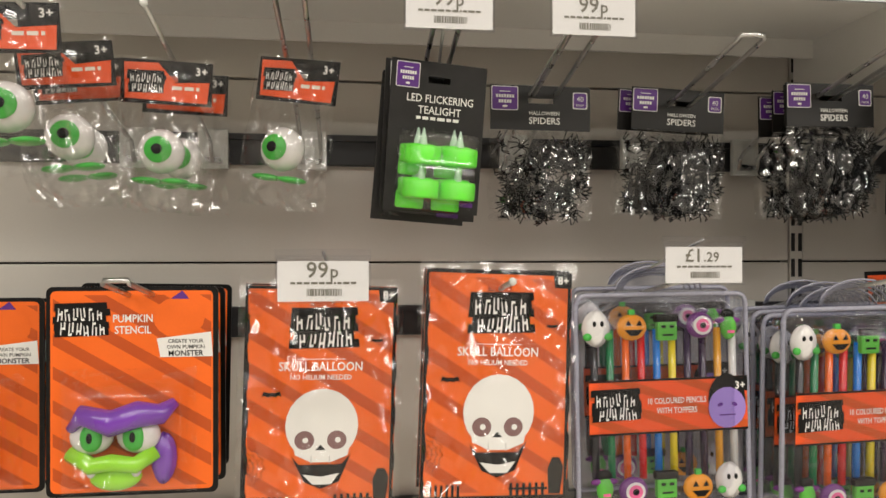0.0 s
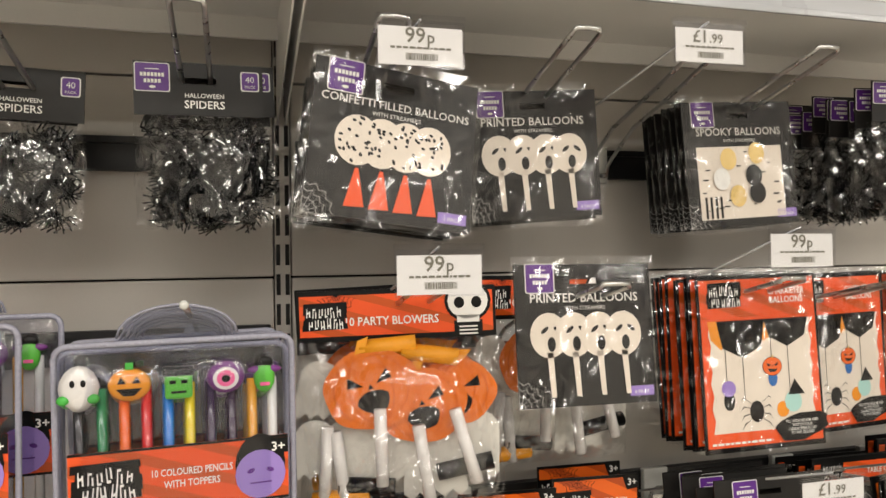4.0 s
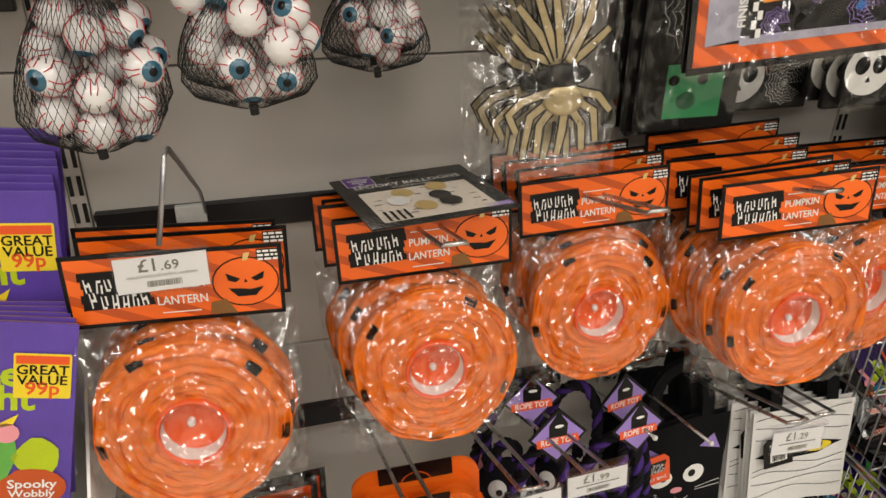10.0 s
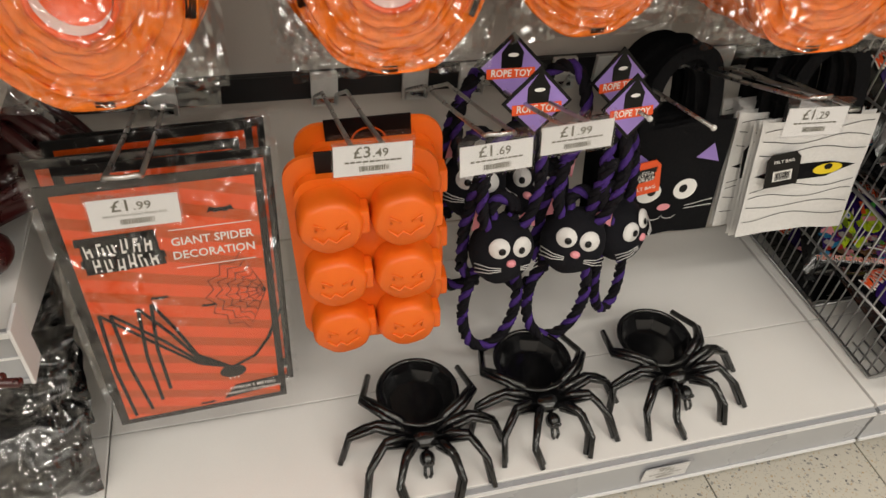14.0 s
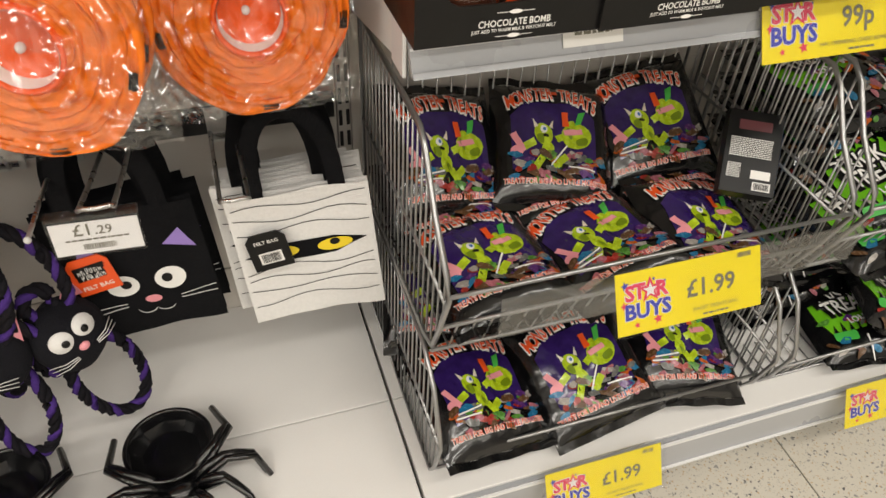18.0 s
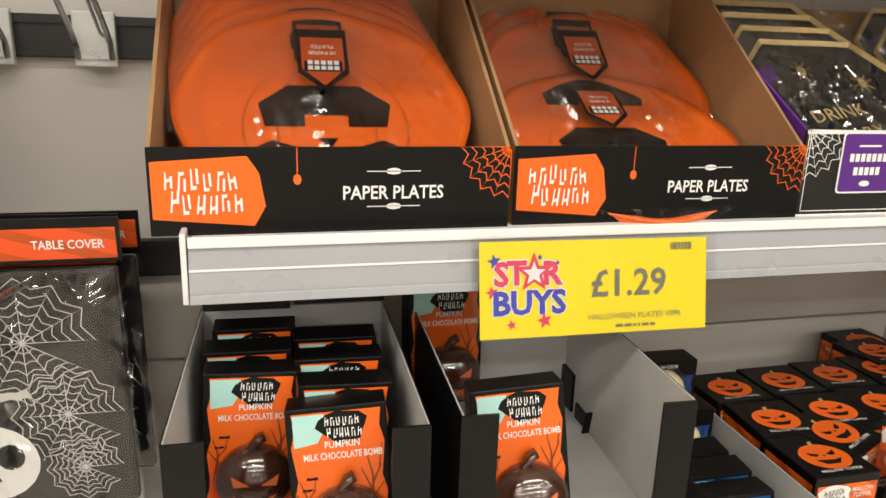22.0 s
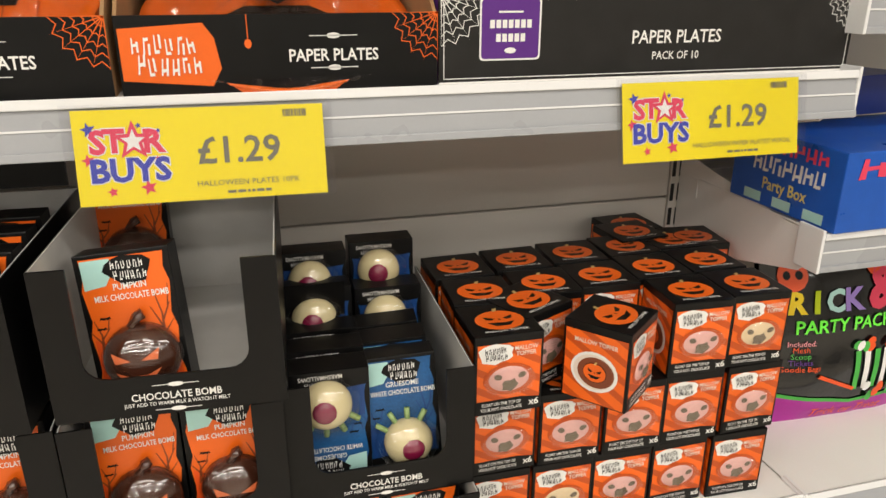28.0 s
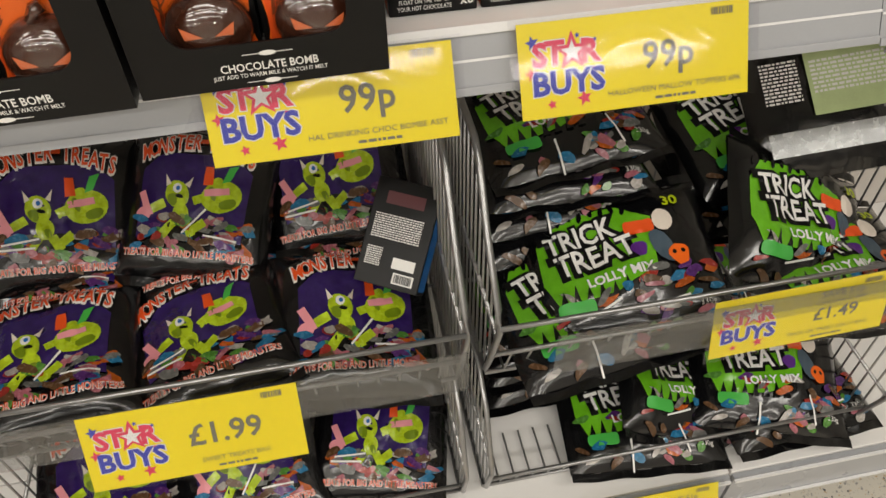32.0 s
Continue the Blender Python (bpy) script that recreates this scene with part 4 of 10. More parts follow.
def skull_pack():
    e = thing("skull_balloon_pack", "orange striped skull balloon card in clear wrap", "hanging pack", None, "skull balloon packs")
    w, h = 0.149, 0.224
    s = Shape()
    holed_card(s, w, 0, -h, -0.001, 0.001, ORANGE, 0.024)
    part("card", s, e)
    p = Shape()
    clip_stripes(p, -w * 0.47, w * 0.47, -h * 0.97, -h * 0.03, -0.0013, ORANGED, 0.036, 0.013, -0.62)
    for k in range(24):
        a = k / 24
        for q in ((-w / 2, -w / 2 + 0.004), (w / 2 - 0.004, w / 2)):
            p.rect(q[0], q[1] + 0.001 * math.sin(k * 5), -h * (a + 1 / 24), -h * a, -0.0015, BLACK)
    p.rect(-w / 2, w / 2, -0.003, 0, -0.0016, BLACK)
    p.rect(-w / 2, w / 2, -h, -h + 0.0035, -0.0016, BLACK)
    p.face([(w * 0.37, 0), (w / 2, 0), (w / 2, -0.016), (w * 0.38, -0.015)], -0.0018, BLACK)
    words(p, "8+", w * 0.44, -0.0115, 0.011, -0.0021, WHITE, bold=0.02)
    brand_blob(p, 0.002, -h * 0.2, 0.064, -0.0017, BLACK, seed=2)
    words(p, "SKULL BALLOON", 0, -h * 0.375, 0.0125, -0.0018, WHITE, bold=0.015, wide=0.86)
    words(p, "NO HELIUM NEEDED", 0, -h * 0.415, 0.0072, -0.0018, WHITE, bold=0.012, wide=0.9)
    p.rect(-w * 0.16, w * 0.16, -h * 0.325, -h * 0.322, -0.0018, WHITE)
    web(p, -w * 0.48, -h * 0.02, 0.03, -0.0018, ORANGED, -90, 0, 5, 4, 0.0004)
    web(p, -w * 0.49, -h * 0.8, 0.022, -0.0018, BLACK, -60, 80, 6, 4, 0.0003)
    bat(p, -w * 0.32, -h * 0.48, 0.02, -0.0018, BLACK)
    bat(p, w * 0.37, -h * 0.24, 0.013, -0.0018, BLACK)
    for k in range(6):
        p.rect(w * 0.1 + k * 0.0065, w * 0.1 + k * 0.0065 + 0.003, -h * 0.985, -h * 0.93, -0.002, BLACK)
        p.rect(-w * 0.44 + k * 0.0055, -w * 0.44 + k * 0.0055 + 0.0025, -h * 0.985, -h * 0.935, -0.002, BLACK)
    p.rect(w * 0.09, w * 0.36, -h * 0.96, -h * 0.95, -0.002, BLACK)
    p.face([(w * 0.37, -h * 0.98), (w * 0.45, -h * 0.98), (w * 0.47, -h * 0.86), (w * 0.44, -h * 0.82), (w * 0.39, -h * 0.82), (w * 0.36, -h * 0.87)], -0.002, BLACK)
    part("print", p, e, "black bats, webs and lettering on orange stripes")
    k = Shape()
    k.face(oval(0.002, -h * 0.62, 0.036, 0.037, 24), -0.0023, WHITE)
    k.face([(-0.028, -h * 0.66), (0.032, -h * 0.66), (0.028, -h * 0.755), (0.012, -h * 0.785), (-0.008, -h * 0.785), (-0.024, -h * 0.75)], -0.0024, WHITE)
    k.face([(-0.028, -h * 0.755), (-0.02, -h * 0.795), (0.022, -h * 0.795), (0.031, -h * 0.75), (0.02, -h * 0.875), (0.002, -h * 0.905), (-0.014, -h * 0.875)], -0.0021, BLACK)
    k.face([(-0.016, -h * 0.838), (0.002, -h * 0.85), (0.02, -h * 0.835), (0.012, -h * 0.885), (-0.006, -h * 0.885)], -0.0026, WHITE)
    for sx in (-1, 1):
        k.face(oval(0.001 + sx * 0.016, -h * 0.685, 0.0098, 0.0095, 14), -0.0027, mat("mauve_print", (0.2, 0.1, 0.1), 0.4))
        k.face(oval(0.002 + sx * 0.016, -h * 0.685, 0.003, 0.003, 8), -0.0029, WHITE)
        k.rect(0.001 + sx * 0.009 - 0.0005, 0.001 + sx * 0.009 + 0.0005, -h * 0.79, -h * 0.755, -0.0027, GREYB)
    k.face([(-0.004, -h * 0.73), (0.006, -h * 0.73), (0.001, -h * 0.705)], -0.0027, BLACK)
    part("skull_print", k, e, "white printed skull")
    part("wrap", crinkle(-w / 2 - 0.006, w / 2 + 0.006, -h - 0.005, 0.008, -0.005, 0.0022, 9, bulge=0.002, freq=16), e, "clear plastic wrap")
    return e


SKULL = skull_pack()
hung(SKULL, -0.027, 0.736, 1.633, 2, 0.02, 3, 1.3, rx=2, seed=1)
hung(SKULL, 0.148, 0.716, 1.648, 3, 0.02, 3, 2.2, rx=-2, seed=2, first=False)
for x, tip in ((-0.027, 0.68), (0.148, 0.66), (0.318, 0.67), (0.545, 0.67), (-0.2, 0.66)):
    hook(x, RB, tip, rise=0.065, arm=0.022, double=x < -0.1)


def stencil_pack(red):
    e = thing("pumpkin_stencil_pack", "orange blister card with a " + ("red and white" if red else "purple and green") + " plastic pumpkin stencil kit", "hanging pack", None, "pumpkin stencil packs")
    w, h = 0.158, 0.2
    part("card", Shape().prism(rounded(-w / 2, w / 2, -h, 0, 0.006), -0.0012, 0.0012, BLACK), e)
    p = Shape().face(rounded(-w * 0.475, w * 0.47, -h * 0.98, -h * 0.02, 0.005), -0.0015, ORANGE)
    clip_stripes(p, -w * 0.46, w * 0.46, -h * 0.96, -h * 0.04, -0.0017, ORANGED, 0.032, 0.012, -0.6)
    brand_blob(p, -w * 0.3, -h * 0.17, 0.05, -0.002, BLACK, seed=3)
    words(p, "PUMPKIN", 0.0, -h * 0.17, 0.0105, -0.0021, WHITE, bold=0.015, wide=0.85)
    words(p, "STENCIL", 0.0, -h * 0.225, 0.0105, -0.0021, WHITE, bold=0.015, wide=0.85)
    p.face(oval(w * 0.27, -h * 0.15, 0.024, 0.02, 18), -0.0021, ORANGE)
    p.face([(w * 0.22, -h * 0.06), (w * 0.33, -h * 0.06), (w * 0.29, -h * 0.02)], -0.0023, PURPLE)
    p.face([(w * 0.14, -h * 0.25), (w * 0.46, -h * 0.22), (w * 0.47, -h * 0.34), (w * 0.16, -h * 0.34)], -0.0024, WHITE)
    words(p, "CREATE YOUR", w * 0.31, -h * 0.272, 0.005, -0.0027, BLACK, bold=0.01)
    words(p, "OWN PUMPKIN", w * 0.31, -h * 0.3, 0.005, -0.0027, BLACK, bold=0.01)
    words(p, "MONSTER", w * 0.31, -h * 0.334, 0.0072, -0.0027, BLACK, bold=0.02)
    part("print", p, e)
    z0 = -h * 0.755
    if red:
        part("red_piece", Shape().ball((0.0, -0.016, z0 - 0.02), 0.035, 0.014, 0.035, mat("red_plastic", (0.6, 0.02, 0.02), 0.2, coat=0.6), 16, 10), e)
        part("eye_piece", Shape().ball((0.0, -0.02, z0 + 0.03), 0.03, 0.016, 0.026, EYEW, 16, 10), e)
    else:
        vio = mat("purple_plastic", (0.18, 0.04, 0.42), 0.2, vary=0.05, coat=0.6)
        lim = mat("lime_plastic", (0.3, 0.72, 0.02), 0.2, vary=0.05, coat=0.6)
        for sx in (-1, 1):
            part("eye_piece", Shape().ball((-0.012 + sx * 0.021, -0.015, z0 + 0.012), 0.02, 0.012, 0.017, EYEW, 16, 10), e, "white moulded eye")
            part("iris", Shape().ball((-0.012 + sx * 0.019, -0.0235, z0 + 0.012), 0.0105, 0.006, 0.013, GREEN, 14, 8), e, "green iris")
            part("pupil", Shape().ball((-0.012 + sx * 0.019, -0.0292, z0 + 0.013), 0.0028, 0.002, 0.005, BLACK, 8, 6), e)
        part("brow", Shape().tube([(-0.05, -0.02, z0 + 0.02), (-0.038, -0.026, z0 + 0.034), (-0.012, -0.028, z0 + 0.026), (0.012, -0.026, z0 + 0.034), (0.03, -0.018, z0 + 0.032), (0.042, -0.012, z0 + 0.042)], 0.0095, vio, 10, taper=lambda t: 0.5 + 0.9 * math.sin(3.1 * t)), e, "purple moulded brow")
        part("ear", Shape().ball((0.03, -0.009, z0 - 0.012), 0.012, 0.008, 0.022, vio, 14, 8, shape=lambda a, b: 1 + 0.15 * math.sin(5 * a)), e, "purple moulded ear")
        part("lip", Shape().tube([(-0.052, -0.014, z0 - 0.004), (-0.03, -0.024, z0 - 0.014), (-0.012, -0.027, z0 - 0.01), (0.008, -0.024, z0 - 0.014), (0.024, -0.014, z0 - 0.004)], 0.008, lim, 10), e, "lime green moulded lip")
        part("jaw", Shape().ball((-0.012, -0.014, z0 - 0.026), 0.024, 0.011, 0.014, lim, 16, 10), e, "lime green moulded jaw")
        for sx in (-1, 1):
            part("tooth", Shape().ball((-0.012 + sx * 0.02, -0.02, z0 - 0.02), 0.005, 0.005, 0.006, EYEW, 10, 6), e)
    part("blister", Shape().grid(lambda u, v: (-0.066 + 0.125 * u, -0.002 - 0.036 * min(1, 8 * min(u, 1 - u)) * min(1, 8 * min(v, 1 - v)), -h * 0.99 + h * 0.6 * v), 18, 18, FILMS), e, "clear blister")
    return e


hung(stencil_pack(False), -0.207, 0.735, 1.634, 3, 0.05, 0, 0, seed=4)
hook(-0.392, RB, 0.74, rise=0.03, arm=0.024)
hung(stencil_pack(True), -0.392, 0.80, 1.62, 2, 0.04, 0, 0, seed=4)


def pencil_case():
    e = thing("pencil_set", "clear case of coloured pencils with toppers and an orange sleeve", "hanging pack", None, "coloured pencil sets")
    w, h = 0.188, 0.221
    back = Shape().prism(rounded(-w / 2, w / 2, -h, 0, 0.008), -0.001, 0.0, PVC)
    back.prism([(-0.05, 0)] + [(0.05 * math.cos(radians(180 - 18 * k)), 0.028 * math.sin(radians(18 * k))) for k in range(1, 10)] + [(0.05, 0)], -0.001, 0.0, PVC)
    part("case_back", back, e, "frosted clear case back with a hanging arch")
    bead = Shape().tube([(x, -0.006, z) for x, z in rounded(-w / 2, w / 2, -h, 0, 0.01)], 0.0027, mat("clear_ribbed_edge", (0.3, 0.3, 0.37), 0.2, vary=0.15, scale=300, bump=0.6, coat=0.5), 8, close=True)
    part("case_rim", bead, e, "ribbed pale plastic rim")
    for k in range(4):
        part("arch_layer", Shape().tube([((0.048 - 0.004 * k) * math.cos(radians(180 - 18 * j)), 0.004 * k, 0.004 + (0.026 - 0.003 * k) * math.sin(radians(18 * j))) for j in range(11)], 0.0012, mat("clear_ribbed_edge", (0.3, 0.3, 0.37)), 6), e)
    cols = [(0.012, 0.012, 0.015), (0.01, 0.2, 0.07), (0.8, 0.13, 0.01), (0.62, 0.012, 0.014), (0.01, 0.19, 0.62), (0.78, 0.62, 0.02), (0.03, 0.012, 0.05), (0.03, 0.01, 0.04), (0.72, 0.33, 0.02), (0.75, 0.75, 0.72)]
    for k, c in enumerate(cols):
        x = -w * 0.405 + k * w * 0.09
        mt = mat(f"pencil_lacquer_{k}", c, 0.25, vary=0.05, coat=0.5)
        part("pencil", Shape().tube([(x, -0.008, -h * 0.16), (x, -0.008, -h * 0.84)], 0.0042, mt, 6), e)
    tops = [("ghost", -0.4), ("pumpkin", -0.2), ("head", 0.0), ("eye", 0.2), ("witch", 0.37)]
    for row, zz in ((0, -h * 0.15), (1, -h * 0.88)):
        for k, (kind, fx) in enumerate(tops):
            x = (fx + (0.0 if row == 0 else 0.02)) * w * (1 if row == 0 else -0.94)
            m = pose(x, -0.013, zz + 0.003 * math.sin(k * 3 + row))
            if kind == "ghost":
                s = Shape().ball((0, 0, 0), 0.015, 0.006, 0.017, EYEW, 14, 8, m, lambda a, b: 1 + 0.12 * math.sin(5 * a))
                for sx in (-1, 1):
                    s.ball((sx * 0.004, -0.0055, 0.005), 0.002, 0.0015, 0.003, BLACK, 8, 5, m)
                    s.ball((sx * 0.011, -0.004, -0.008), 0.005, 0.003, 0.004, GREEN, 8, 5, m)
            elif kind == "pumpkin":
                s = Shape().ball((0, 0, 0), 0.0165, 0.006, 0.0135, mat("topper_orange", (0.8, 0.3, 0.01), 0.4), 16, 8, m, lambda a, b: 1 + 0.05 * math.sin(8 * a))
                s.box(-0.003, 0.003, -0.002, 0.002, 0.012, 0.018, GREEN, m)
                for sx in (-1, 1):
                    s.face([(sx * 0.002, 0.002), (sx * 0.009, 0.002), (sx * 0.006, 0.008)][::sx], -0.0064, BLACK, m)
                s.face([(-0.01, -0.002), (-0.004, -0.008), (0.004, -0.008), (0.01, -0.002)], -0.0064, BLACK, m)
            elif kind == "head":
                s = Shape().box(-0.011, 0.011, -0.004, 0.004, -0.013, 0.008, mat("topper_green", (0.1, 0.45, 0.05), 0.4), m, 0.003)
                s.box(-0.0125, 0.0125, -0.0046, 0.004, 0.006, 0.014, BLACK, m, 0.002)
                s.rect(-0.006, 0.006, -0.008, -0.006, -0.0043, BLACK, m)
                s.rect(-0.007, -0.002, 0.0, 0.003, -0.0043, BLACK, m).rect(0.002, 0.007, 0.0, 0.003, -0.0043, BLACK, m)
            elif kind == "eye":
                s = Shape().ball((0, 0, 0), 0.0155, 0.006, 0.0135, mat("topper_purple", (0.16, 0.03, 0.2), 0.4), 16, 8, m)
                for r, mt, yy in ((0.0105, EYEW, 0.0062), (0.0075, mat("topper_pink", (0.75, 0.12, 0.3), 0.4), 0.0066), (0.0035, BLACK, 0.007)):
                    s.face(oval(0, 0, r, r * 0.92, 16), -yy, mt, m)
            else:
                s = Shape().ball((0, 0, 0), 0.009, 0.005, 0.013, mat("topper_green", (0.1, 0.45, 0.05), 0.4), 12, 8, m)
                s.ball((0, 0.001, 0.007), 0.015, 0.004, 0.004, mat("topper_purple", (0.16, 0.03, 0.2), 0.4), 12, 6, m)
                s.ball((0, 0.001, 0.013), 0.008, 0.004, 0.006, BLACK, 12, 6, m)
                s.rect(-0.004, 0.004, -0.006, -0.003, -0.0056, mat("topper_pink", (0.75, 0.12, 0.3), 0.4), m)
            part("topper", s, e, {"ghost": "white ghost topper", "pumpkin": "orange pumpkin topper", "head": "green monster topper", "eye": "purple eye topper", "witch": "green witch topper"}[kind])
    b = Shape().rect(-w * 0.45, w * 0.47, -h * 0.63, -h * 0.385, -0.0145, RED)
    clip_stripes(b, -w * 0.45, w * 0.47, -h * 0.63, -h * 0.385, -0.0147, ORANGED, 0.024, 0.009, -0.35)
    b.rect(-w * 0.45, w * 0.47, -h * 0.395, -h * 0.385, -0.015, BLACK).rect(-w * 0.45, w * 0.47, -h * 0.635, -h * 0.625, -0.015, BLACK)
    brand_blob(b, -w * 0.3, -h * 0.51, 0.05, -0.0151, BLACK, seed=5)
    words(b, "10 COLOURED PENCILS", w * 0.05, -h * 0.5, 0.0085, -0.0153, WHITE, bold=0.014, wide=0.72)
    words(b, "WITH TOPPERS", w * 0.05, -h * 0.545, 0.0085, -0.0153, WHITE, bold=0.014, wide=0.76)
    b.rect(w * 0.38, w * 0.47, -h * 0.455, -h * 0.395, -0.0154, BLACK)
    words(b, "3+", w * 0.425, -h * 0.445, 0.011, -0.0157, WHITE, bold=0.02)
    b.face(oval(w * 0.345, -h * 0.49, 0.021, 0.026, 18), -0.0155, BLACK)
    b.face(oval(w * 0.345, -h * 0.53, 0.021, 0.021, 18), -0.0158, LILAC)
    for sx in (-1, 1):
        b.face(oval(w * 0.345 + sx * 0.008, -h * 0.515, 0.0035, 0.002, 8, sx * -20), -0.0161, PURPLE)
    b.rect(w * 0.345 - 0.009, w * 0.345 + 0.009, -h * 0.566, -h * 0.56, -0.0161, PURPLE)
    part("sleeve", b, e, "orange printed sleeve")
    part("case_front", Shape().grid(lambda u, v: (-w / 2 + 0.003 + (w - 0.006) * u, -0.003 - 0.019 * min(1, 7 * min(u, 1 - u)) * min(1, 9 * min(v, 1 - v)), -h + 0.003 + (h - 0.006) * v), 20, 20, film("case_front_pvc", 0.01, 0.9, 14, 0.0003, 0.08, (0.93, 0.93, 0.96))), e, "clear case front")
    return e


PENCIL = pencil_case()
hung(PENCIL, 0.319, 0.728, 1.623, 2, 0.07, 3, -0.3, rx=-2, seed=6, jitter=2.5)
hung(PENCIL, 0.537, 0.716, 1.608, 4, 0.03, 3, -0.6, rx=2, seed=7, first=False, jitter=0.7)


def blower_pack():
    e = thing("party_blower_pack", "clear bag of pumpkin and ghost blowers under a red-orange header", "hanging pack", None, "party blower packs")
    w, hh, bh = 0.196, 0.05, 0.212
    s = Shape()
    holed_card(s, w, 0, -hh, -0.001, 0.001, BLACK, 0.026)
    part("header_card", s, e)
    p = Shape().rect(-w * 0.485, w * 0.485, -hh * 0.9, -hh * 0.1, -0.0013, RED)
    clip_stripes(p, -w * 0.485, w * 0.485, -hh * 0.9, -hh * 0.1, -0.0015, ORANGED, 0.022, 0.008, -0.3)
    web(p, -w * 0.3, -hh * 0.1, 0.02, -0.0017, BLACK, 190, 350, 7, 4, 0.0003)
    brand_blob(p, -w * 0.36, -hh * 0.55, 0.042, -0.0017, BLACK, seed=6)
    words(p, "10 PARTY BLOWERS", -0.005, -hh * 0.7, 0.0115, -0.0018, WHITE, bold=0.016, wide=0.9)
    p.face(oval(w * 0.36, -hh * 0.3, 0.023, 0.021, 18), -0.0019, BLACK)
    p.face(oval(w * 0.36, -hh * 0.3, 0.02, 0.018, 18), -0.0022, WHITE)
    p.rect(w * 0.36 - 0.014, w * 0.36 + 0.014, -hh * 0.98, -hh * 0.68, -0.0019, BLACK)
    p.rect(w * 0.36 - 0.011, w * 0.36 + 0.011, -hh * 0.72, -hh * 0.58, -0.0022, WHITE)
    for k in range(3):
        p.rect(w * 0.36 - 0.009, w * 0.36 + 0.009, -hh * (0.96 - 0.07 * k), -hh * (0.93 - 0.07 * k), -0.0022, WHITE)
    for sx in (-1, 1):
        p.face(oval(w * 0.36 + sx * 0.0085, -hh * 0.33, 0.0052, 0.0058, 10), -0.0025, BLACK)
    part("print", p, e)
    rng = random.Random(4)
    disc = mat("blower_orange_card", (0.72, 0.16, 0.01), 0.5, vary=0.06)
    gho = mat("blower_ghost_card", (0.62, 0.6, 0.55), 0.5, vary=0.05)
    stemm = mat("amber_paper", (0.75, 0.3, 0.01), 0.5)
    for k, (x, z, r, lean) in enumerate(((-0.026, -0.094, 0.046, 14), (0.022, -0.112, 0.043, 8), (0.056, -0.1, 0.038, -6))):
        y = -0.0165 - 0.004 * (2 - k)
        m = pose(x, 0, z, 0, -lean)
        outline = [(r * (1 + 0.035 * math.sin(5 * a + 1)) * math.cos(a), r * 0.84 * (1 + 0.03 * math.sin(4 * a)) * math.sin(a)) for a in [j * 2 * math.pi / 32 for j in range(32)]]
        cut = part("pumpkin_cutout", Shape().prism(outline, y, y + 0.001, disc, m), e, "orange card pumpkin cut-out")
        part("stem", Shape().prism([(-0.006, r * 0.78), (0.004, r * 0.78), (0.011, r * 1.06), (0.0, r * 1.04)], y - 0.0006, y, stemm, m), cut, "amber card stem")
        f = Shape()
        for sx in (-1, 1):
            f.face([(sx * 0.006, 0.004), (sx * 0.022, 0.006), (sx * 0.019, 0.016)][::sx], y - 0.0005, BLACK, m)
            for q in (0.45, 0.78):
                pts = [(sx * r * q * math.cos(a), r * 0.72 * math.sin(a)) for a in [-1.2 + 0.3 * j for j in range(9)]]
                for (xa, za), (xb, zb) in zip(pts, pts[1:]):
                    f.face([(xa - 0.0004, za), (xa + 0.0004, za), (xb + 0.0004, zb), (xb - 0.0004, zb)], y - 0.0003, ORANGED, m)
        f.face([(-0.003, 0.0), (0.003, 0.0), (0.0, 0.005)], y - 0.0005, BLACK, m)
        f.face(oval(0, -0.012, 0.016, 0.011, 14, 0, 0.08), y - 0.0005, BLACK, m)
        part("face_print", f, cut, "black printed face")
    for k, (x, z, sc, lean) in enumerate(((-0.077, -0.094, 0.8, 6), (-0.05, -0.158, 1.0, -8), (-0.012, -0.15, 1.0, 4), (0.03, -0.165, 1.05, -4), (0.072, -0.15, 0.9, 10), (-0.082, -0.15, 0.8, 0))):
        top = [(0.024 * math.cos(a), 0.014 + 0.02 * math.sin(a)) for a in [j * math.pi / 10 for j in range(11)]]
        hem = [(-0.03 + 0.0075 * j, -0.03 - 0.007 * (j % 2)) for j in range(9)]
        part("ghost_cutout", Shape().prism([(u * sc, v * sc) for u, v in top + hem], -0.011 - 0.0009 * k, -0.0104 - 0.0009 * k, gho, pose(x, 0, z, 0, lean)), e, "pale card ghost cut-out")
    for k, (x, z, rot) in enumerate(((-0.018, -0.148, 0), (0.022, -0.165, 7), (0.062, -0.15, 15), (-0.072, -0.165, -5), (-0.058, -0.17, 6))):
        c = math.radians(rot)
        part("blower_tube", Shape().tube([(x - 0.036 * math.sin(c), -0.03 if k < 3 else -0.02, z + 0.036 * math.cos(c)), (x + 0.036 * math.sin(c), -0.03 if k < 3 else -0.02, z - 0.036 * math.cos(c))], 0.0062, EYEW, 10), e, "white paper tube")
    for k, (x, z, a) in enumerate(((-0.06, -0.2, 4), (-0.01, -0.056, 3), (-0.035, -0.186, -4), (0.03, -0.06, -8), (0.06, -0.178, 10))):
        part("blower_tube", Shape().tube([(x - 0.026, -0.017, z), (x + 0.028, -0.017, z + 0.001 * a)], 0.0085, BLACK if k in (2, 4) else stemm, 10), e, "rolled paper blower")
    part("bag", crinkle(-w / 2 - 0.001, w / 2 + 0.001, -bh, -hh, -0.012, 0.01, 12, bulge=0.03, nu=22, nv=22), e, "crinkled clear bag")
    return e


